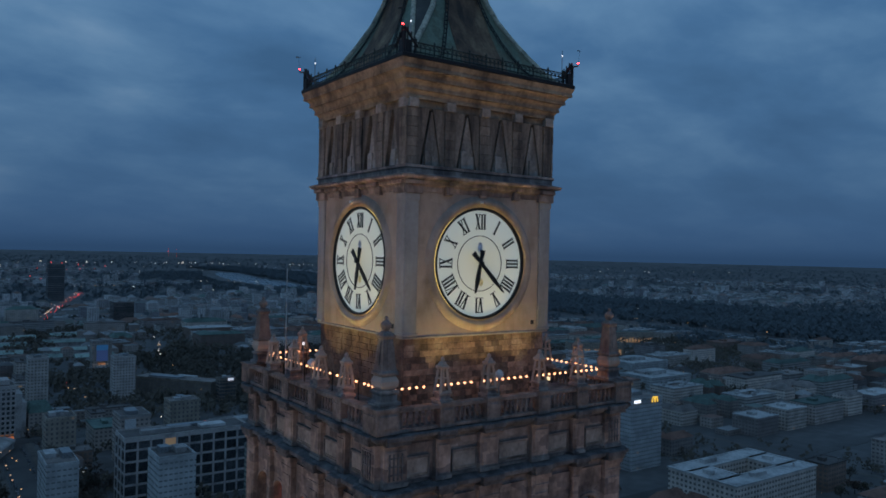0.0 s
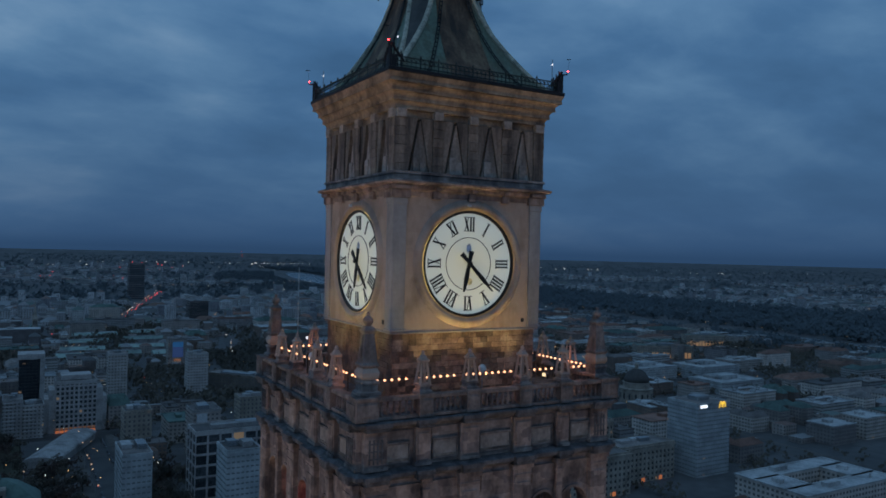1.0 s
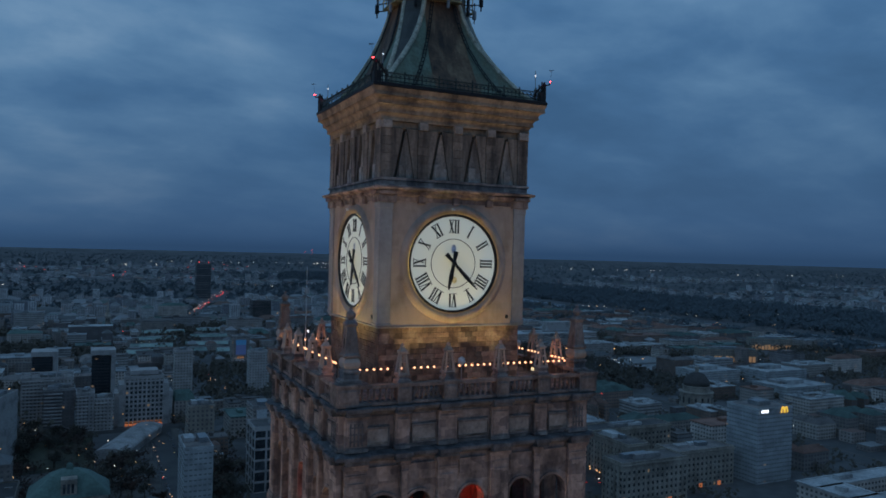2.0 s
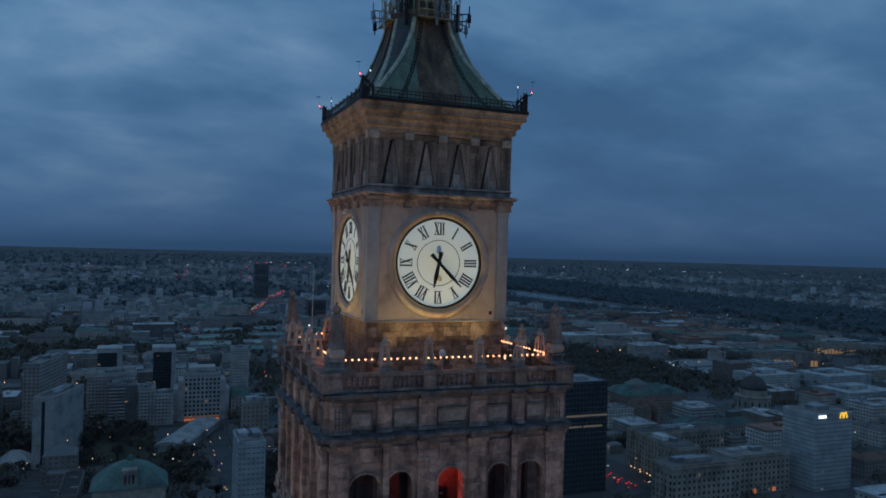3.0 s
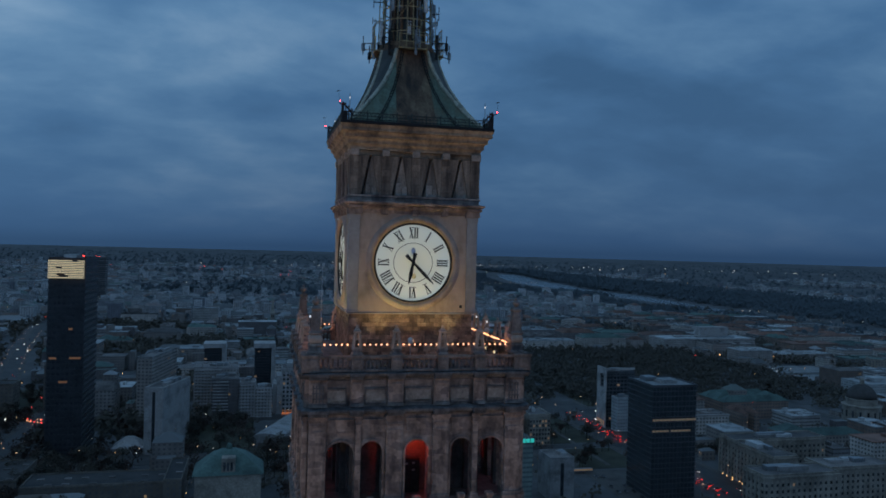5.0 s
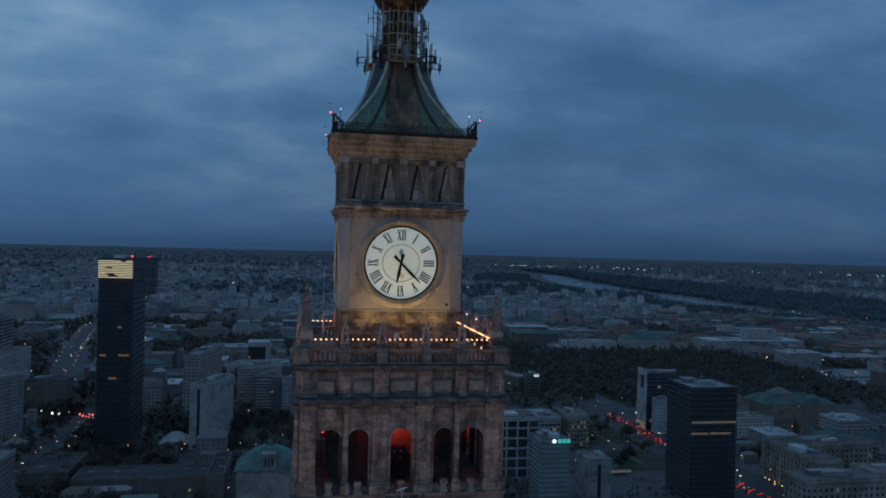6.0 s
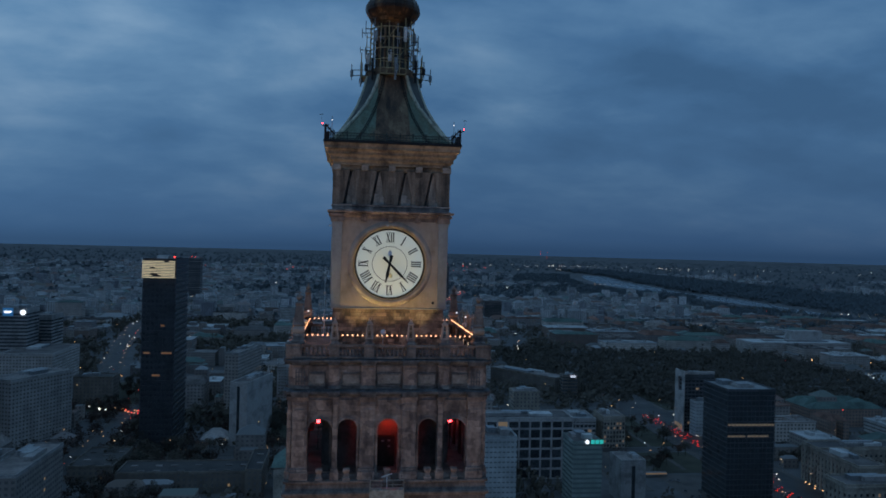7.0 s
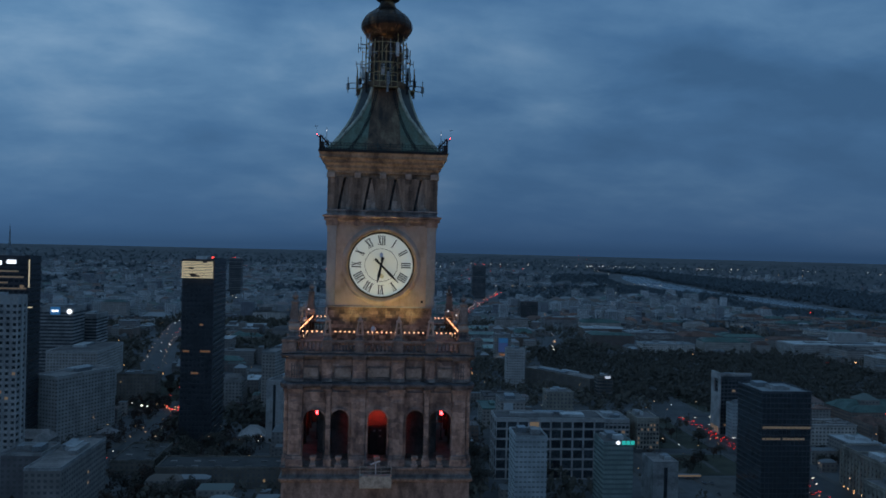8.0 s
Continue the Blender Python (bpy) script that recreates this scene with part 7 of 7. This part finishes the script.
def woodland(name, label, seed, places, leaf, size=1.5, per=26):
    rng = random.Random(seed)
    verts, faces = [], []
    for x, y, z, r in places:
        v, f = leaf_quads(rng, (x, y, z + r * 0.95), r, per, size * r / 5)
        b = len(verts)
        verts += v
        faces += [tuple(i + b for i in q) for q in f]
    me = bpy.data.meshes.new(name)
    me.from_pydata(verts, [], faces)
    me.materials.append(leaf)
    return tagged(new(name, me), label, "trees", kind="stuff")


rng = random.Random(91)
places = []
for x0, x1, y0, y1 in PARK:
    for _ in range(int((x1 - x0) * (y1 - y0) / 95)):
        places.append((rng.uniform(x0, x1), rng.uniform(y0, y1), 0, rng.uniform(4.5, 7.5)))
woodland("park_trees", "dense dark treetops of a city park", 92, places, LEAF)
places = []
paths = [(a - 3, b + 3, c, d) for a, b, c, d in STREETS] + [(a, b, c - 3, d + 3) for a, b, c, d in CROSS]
for x0, x1, y0, y1 in ((-300, -170, 560, 715), (-215, -175, 560, 735), (-300, -95, 350, 560), (-130, 70, 545, 690), (-60, 70, 440, 560), (60, 240, 480, 560), (-240, -100, 600, 700), (100, 240, 330, 380), (-60, 120, 380, 440)):
    for _ in range(int((x1 - x0) * (y1 - y0) / 75)):
        x, y = rng.uniform(x0, x1), rng.uniform(y0, y1)
        if noise.noise(Vector((x * 0.014, y * 0.014, 5.1))) > -0.22 and all(not (a + 2 < x < b - 2 and c + 2 < y < d - 2) for a, b, c, d in BUILDINGS) and all(not (a < x < b and c < y < d) for a, b, c, d in paths) and not by_road(x, y, 16):
            places.append((x, y, 0, rng.uniform(3.0, 5.5)))
woodland("square_trees", "rusty brown autumn treetops round the square", 95, places, LEAF_RUST, per=60, size=0.8)
places = []
for _ in range(24000):
    x, y = rng.uniform(-750, 1350), rng.uniform(210, 2100)
    g = green(x, y) - (0.3 if x > 345 and not 700 < y < 1150 else 0.0)
    if g < -0.35 or g < 0.05 and rng.random() < 0.45 or by_road(x, y, 16):
        continue
    if any(a < x < b and c < y < d for a, b, c, d in CLAIMED) or any(a + 3 < x < b - 3 and c + 3 < y < d - 3 for a, b, c, d in FOOTPRINTS[len(CLAIMED):]):
        continue
    places.append((x, y, 0, rng.uniform(5.5, 9.0) if g > 0.02 else rng.uniform(4.0, 7.0)))
woodland("yard_trees", "dark treetops in the yards between houses", 93, places, LEAF, per=18)
places = []
for _ in range(9000):
    az = radians(rng.uniform(-33, 70))
    d = 1600 * (9.0 ** rng.random())
    x, y = d * math.sin(az), d * math.cos(az)
    if (1000 if y > 1750 else 1240) < x < (1520 if y < 3600 else 1850) and 1200 < d and y < 5100 or by_road(x, y, 40):
        continue
    if noise.noise(Vector((x * 0.0013, y * 0.0013, 3.3))) < 0.02 or d > 6400 or rng.random() < 0.4:
        px, py, pz, s = far_place(x, y)
        places.append((px, py, pz, rng.uniform(8, 14) * max(s, 0.35)))
for _ in range(8000):
    y = 250 + 6000 * rng.random() ** 1.4
    x = rng.uniform(max(1490, sum(river_at(min(y, 5100))) + 25), 2200)
    if rng.random() < 0.12:
        x = rng.uniform(1200, 1290) if y < 1750 else x
    px, py, pz, s = far_place(x, y)
    places.append((px, py, pz, rng.uniform(9, 13) * max(s, 0.5)))
# trees on the town's side of the water, thin where the river shows
for _ in range(3600):
    y = 900 + 4300 * rng.random() ** 1.2
    xc, half = river_at(y)
    open_water = 2050 < y < 2600 or y > 2950
    if 1480 < y < 1800 and rng.random() < 0.7 or noise.noise(Vector((y * 0.004, 2.2, 0.7))) < -0.2 and not open_water:
        continue
    px, py, pz, s = far_place(xc - half - (90 if open_water else 10) - (360 if y > 1750 else 110) * rng.random() ** 1.2, y)
    places.append((px, py, pz, rng.uniform(6, 10) * max(s, 0.5) * (0.7 if open_water else 1.0)))
woodland("far_woods", "far dark woods and riverside trees, tinted with haze", 94, places, LEAF_FAR, per=18, size=1.9)


# ---- street life: lamps, cars and far lights ----
LAMP_WARM = glow("sodium_lamp", (1.0, 0.60, 0.34), 0.9)
post = thing("street_lamp", "tall steel street lamp with a warm glowing head", "street lamp", group="street lamps")
bm = bmesh.new()
lathe(bm, [(0.12, 0), (0.08, 5), (0.06, 9)], 6)
rod(bm, (0, 0, 9), (1.6, 0, 9.4), 0.05)
part("pole", bm, STEEL, post)
bm = bmesh.new()
box(bm, 1.2, 2.2, -0.3, 0.3, 9.2, 9.6)
part("lamp_head", bm, LAMP_WARM, post, bevel=0.06)
lamp_spots = [(s, y, t) for y in range(395, 700, 38) for s, t in ((288, 0), (337, 180))] + [(x + 10 * s, y, 90 - 90 * s) for x, y, h in along(WEST_AVENUE[2:5], 40) for s in (-1, 1)] + [(x, 545, 270) for x in range(-180, 290, 42)] + [(28, y, 0) for y in range(450, 690, 40)] + [(x, 860, 90) for x in range(-300, 300, 60)]
post.matrix_basis = pose(*lamp_spots[0][:2], 0, 0, 0, lamp_spots[0][2])
for x, y, turn in lamp_spots[1:]:
    copy_thing(post, pose(x, y, 0, 0, 0, turn))

CAR_PAINT = material("car_paint", (0.16, 0.16, 0.17), 0.3, 0.3, scale=1, vary=0.9, bump=0)
TAIL = glow("tail_light", (1.0, 0.03, 0.02), 3.6)
HEAD = glow("head_light", (1.0, 0.88, 0.70), 6.0)


def car_proto(lights):
    o = thing("car", "small dark car with its lamps on" if lights else "small dark car parked on the square", "car", group="cars")
    bm = bmesh.new()
    for x in (-0.75, 0.75):
        for y in (-1.3, 1.35):
            rod(bm, (x - 0.1, y, 0.32), (x + 0.1, y, 0.32), 0.32, 8)
    stack(bm, [[(-0.85, -2.1, 0.3), (0.85, -2.1, 0.3), (0.85, 2.1, 0.3), (-0.85, 2.1, 0.3)], [(-0.88, -2.15, 0.6), (0.88, -2.15, 0.6), (0.88, 2.15, 0.6), (-0.88, 2.15, 0.6)], [(-0.8, -2.0, 0.9), (0.8, -2.0, 0.9), (0.8, 2.05, 0.85), (-0.8, 2.05, 0.85)]])
    part("body", bm, CAR_PAINT, o)
    bm = bmesh.new()
    stack(bm, [[(-0.78, -1.7, 0.88), (0.78, -1.7, 0.88), (0.78, 1.0, 0.88), (-0.78, 1.0, 0.88)], [(-0.6, -1.2, 1.42), (0.6, -1.2, 1.42), (0.6, 0.3, 1.42), (-0.6, 0.3, 1.42)]])
    part("cabin", bm, GLASS_DARK, o)
    if lights:
        for x in (-0.62, 0.62):
            bm = bmesh.new()
            box(bm, x - 0.22, x + 0.22, -2.22, -2.1, 0.6, 0.85)
            part("tail_light", bm, TAIL, o)
            bm = bmesh.new()
            box(bm, x - 0.2, x + 0.2, 2.1, 2.2, 0.55, 0.78)
            part("headlight", bm, HEAD, o)
    return o


moving, parked = car_proto(True), car_proto(False)
rng = random.Random(55)
first = True
for lane, away in ((320, False), (325, False), (303, True), (307, True), (311, True)):
    y = 390 + rng.uniform(0, 20)
    while y < 668:
        m = pose(lane, y, 0.16, 0, 0, 0 if away else 180)
        if first:
            moving.matrix_basis, first = m, False
        else:
            copy_thing(moving, m)
        y += rng.uniform(7, 18) if away else rng.uniform(22, 60)
for x, y, h in along(WEST_AVENUE[2:6], 46):
    for s in (-1, 1):
        if rng.random() < 0.3:
            copy_thing(moving, pose(x + 4.5 * s, y + rng.uniform(-20, 20), 0.1, 0, 0, h if s > 0 else h + 180))
first = True
for x0, y0, nx, ny, dx, dy in ((236, 402, 8, 5, 5.6, 12), (-54, 478, 9, 4, 6, 16), (33, 440, 2, 26, 15, 8.5), (-182, 478, 10, 3, 6, 14)):
    for i in range(nx):
        for j in range(ny):
            if rng.random() < 0.62:
                m = pose(x0 + dx * i, y0 + dy * j, 0.16, 0, 0, rng.choice((0, 180)))
                if first:
                    parked.matrix_basis, first = m, False
                else:
                    copy_thing(parked, m)


def lights(name, label, colour, strength, seed, points):
    """Tiny far lamps, too many to count."""
    rng = random.Random(seed)
    verts, faces = [], []
    for x, y, z, r in points:
        px, py, pz, s = far_place(x, y)
        k = len(verts)
        verts += [(px + r, py, pz + z), (px, py + r, pz + z), (px - r, py, pz + z), (px, py - r, pz + z), (px, py, pz + z + r), (px, py, pz + z - r)]
        faces += [(k, k + 1, k + 4), (k + 1, k + 2, k + 4), (k + 2, k + 3, k + 4), (k + 3, k, k + 4), (k + 1, k, k + 5), (k + 2, k + 1, k + 5), (k + 3, k + 2, k + 5), (k, k + 3, k + 5)]
    me = bpy.data.meshes.new(name)
    me.from_pydata(verts, [], faces)
    me.materials.append(glow(name + "_glow", colour, strength))
    return tagged(new(name, me), label, "lights", kind="stuff")


rng = random.Random(101)
warm, white, red = [], [], []
for _ in range(90):
    az = radians(rng.uniform(-33, 70))
    d = 480 * (14.0 ** rng.random())
    r = 0.22 + min(d, 4000) * 0.00034 * rng.uniform(0.3, 1.3)
    (warm if rng.random() < 0.6 else white).append((d * math.sin(az), d * math.cos(az), rng.uniform(6, 10), r))
for _ in range(60):
    az = radians(rng.uniform(-33, 68))
    d = 560 * (7.0 ** rng.random())
    x, y = d * math.sin(az), d * math.cos(az)
    step = rng.uniform(18, 34)
    lengthwise = rng.random() < 0.6
    r = 0.25 + min(d, 3500) * 0.00036
    for k in range(rng.randint(4, 13)):
        px, py = (x + rng.uniform(-3, 3), y + k * step * 1.6) if lengthwise else (x + k * step, y + rng.uniform(-4, 4))
        (warm if rng.random() < 0.6 else white).append((px, py, 8, r * rng.uniform(0.4, 1.0)))
for x, y, _ in along(WEST_AVENUE, 22):
    for s in (-1, 1):
        if rng.random() < 0.15:
            (warm if rng.random() < 0.35 else white).append((x + 10 * s + rng.uniform(-3, 3), y, 8, rng.uniform(0.4, 0.9)))
for x, y, _ in along(PARK_ROAD, 17):
    if rng.random() < 0.25:
        (white if rng.random() < 0.7 else warm).append((x + rng.uniform(-5, 5), y + rng.uniform(-6, 6), 11, rng.uniform(0.4, 0.9)))
for x, y, _ in along(RED_ROAD[1:], 30):
    if rng.random() < 0.75:
        red.append((x + rng.uniform(-5, 5), y, 3, rng.uniform(0.5, 1.2)))
    if rng.random() < 0.6:
        (white if rng.random() < 0.5 else warm).append((x - 8, y + 8, 5, rng.uniform(0.6, 1.1)))
for x, y, r in ((684, 3075, 4.0), (826, 2836, 1.5), (870, 2830, 1.2), (914, 2818, 1.5), (469, 1498, 0.9), (246, 952, 1.6), (287, 873, 1.5), (-231, 672, 1.3), (-224, 668, 1.0)):
    white.append((x, y, 7, r))
for y in range(1275, 1520, 32):
    white.append((263 + rng.uniform(-8, 8), y, 8, rng.uniform(0.5, 1.0)))
for x, y in ((3600, 13500), (3736, 13500)):
    for z in (6, 20, 34, 48):
        red.append((x, y, z, 0.9))
for x, y, z, r in ((-141, 556, 154.5, 0.8), (-150, 600, 153.5, 0.8), (-478, 2400, 120, 1.6), (-490, 2420, 120, 1.4), (308, 2445, 114, 1.6), (336, 2445, 114, 1.6)):
    red.append((x, y, z, r))
for x, y in ((-207, 681), (-203, 676), (-199, 684), (-212, 690), (-196, 672), (-180, 640)):
    red.append((x, y, 2.5, 0.7))
    warm.append((x - 4, y + 3, 2.5, 0.6))
for cx, cy, n, spread in ((700, 6200, 16, 700), (1500, 7500, 14, 700), (2600, 7600, 26, 1100), (3600, 7200, 24, 1200), (5200, 6500, 14, 1200), (6500, 5200, 12, 1000)):
    for _ in range(n):
        white.append((cx + rng.gauss(0, spread), cy + rng.gauss(0, 120), 8, rng.uniform(1.2, 2.4)))
for cx, cy in ((150, 3600), (420, 3500), (-250, 4200), (560, 4600), (900, 5200), (-900, 4800)):
    for _ in range(5):
        red.append((cx + rng.gauss(0, 50), cy + rng.gauss(0, 60), rng.uniform(12, 40), rng.uniform(1.1, 1.9)))
for x in range(620, 960, 19):
    warm.append((x + rng.uniform(-8, 8), 1040 - (x - 620) * 0.35 + rng.uniform(-12, 12), 8, rng.uniform(0.6, 1.5)))
for y in range(385, 440, 5):
    warm.append((331 + rng.uniform(-3, 3), y, 3, 0.6))
for x0, x1, y0, y1 in CROSS[:4]:
    for x in range(int(x0), int(min(x1, 1200)), 21):
        if rng.random() < 0.42:
            (warm if rng.random() < 0.62 else white).append((x + rng.uniform(-8, 8), y0 + rng.uniform(-4, 14), rng.uniform(5, 9), rng.uniform(0.22, 0.6) * (1 if y0 < 700 else 1.5)))
for x0, x1, y0, y1 in STREETS[1:4]:
    for y in range(int(y0), int(y1), 16):
        if rng.random() < 0.6:
            (warm if rng.random() < 0.7 else red).append((x0 + rng.uniform(0, x1 - x0), y, 3, rng.uniform(0.2, 0.42)))
for _ in range(40):
    warm.append((rng.uniform(-190, 60), rng.uniform(440, 700), 6, rng.uniform(0.15, 0.4)))
extra = random.Random(202)
for _ in range(110):
    az, d = radians(extra.uniform(-33, 50)), 520 * (4.5 ** extra.random())
    (red if extra.random() < 0.2 else warm).append((d * math.sin(az), d * math.cos(az), extra.uniform(8, 18), 0.15 + d * 0.00042 * extra.uniform(0.4, 1.1)))
# the park itself is unlit but for its road
for group in (warm, white):
    group[:] = [p for p in group if all(not (a - 5 < p[0] < b + 5 and c - 5 < p[1] < d + 5) for a, b, c, d in PARK) or p[2] > 10.5]
lights("far_warm_lights", "scattered warm street lights of the far city", (1.0, 0.50, 0.20), 1.7, 1, warm)
lights("far_white_lights", "scattered white lights of the far city", (1.0, 0.90, 0.75), 1.7, 2, white)
lights("far_red_lights", "scattered red lamps of the far city", (1.0, 0.06, 0.05), 2.6, 3, red)
UNIT.free()
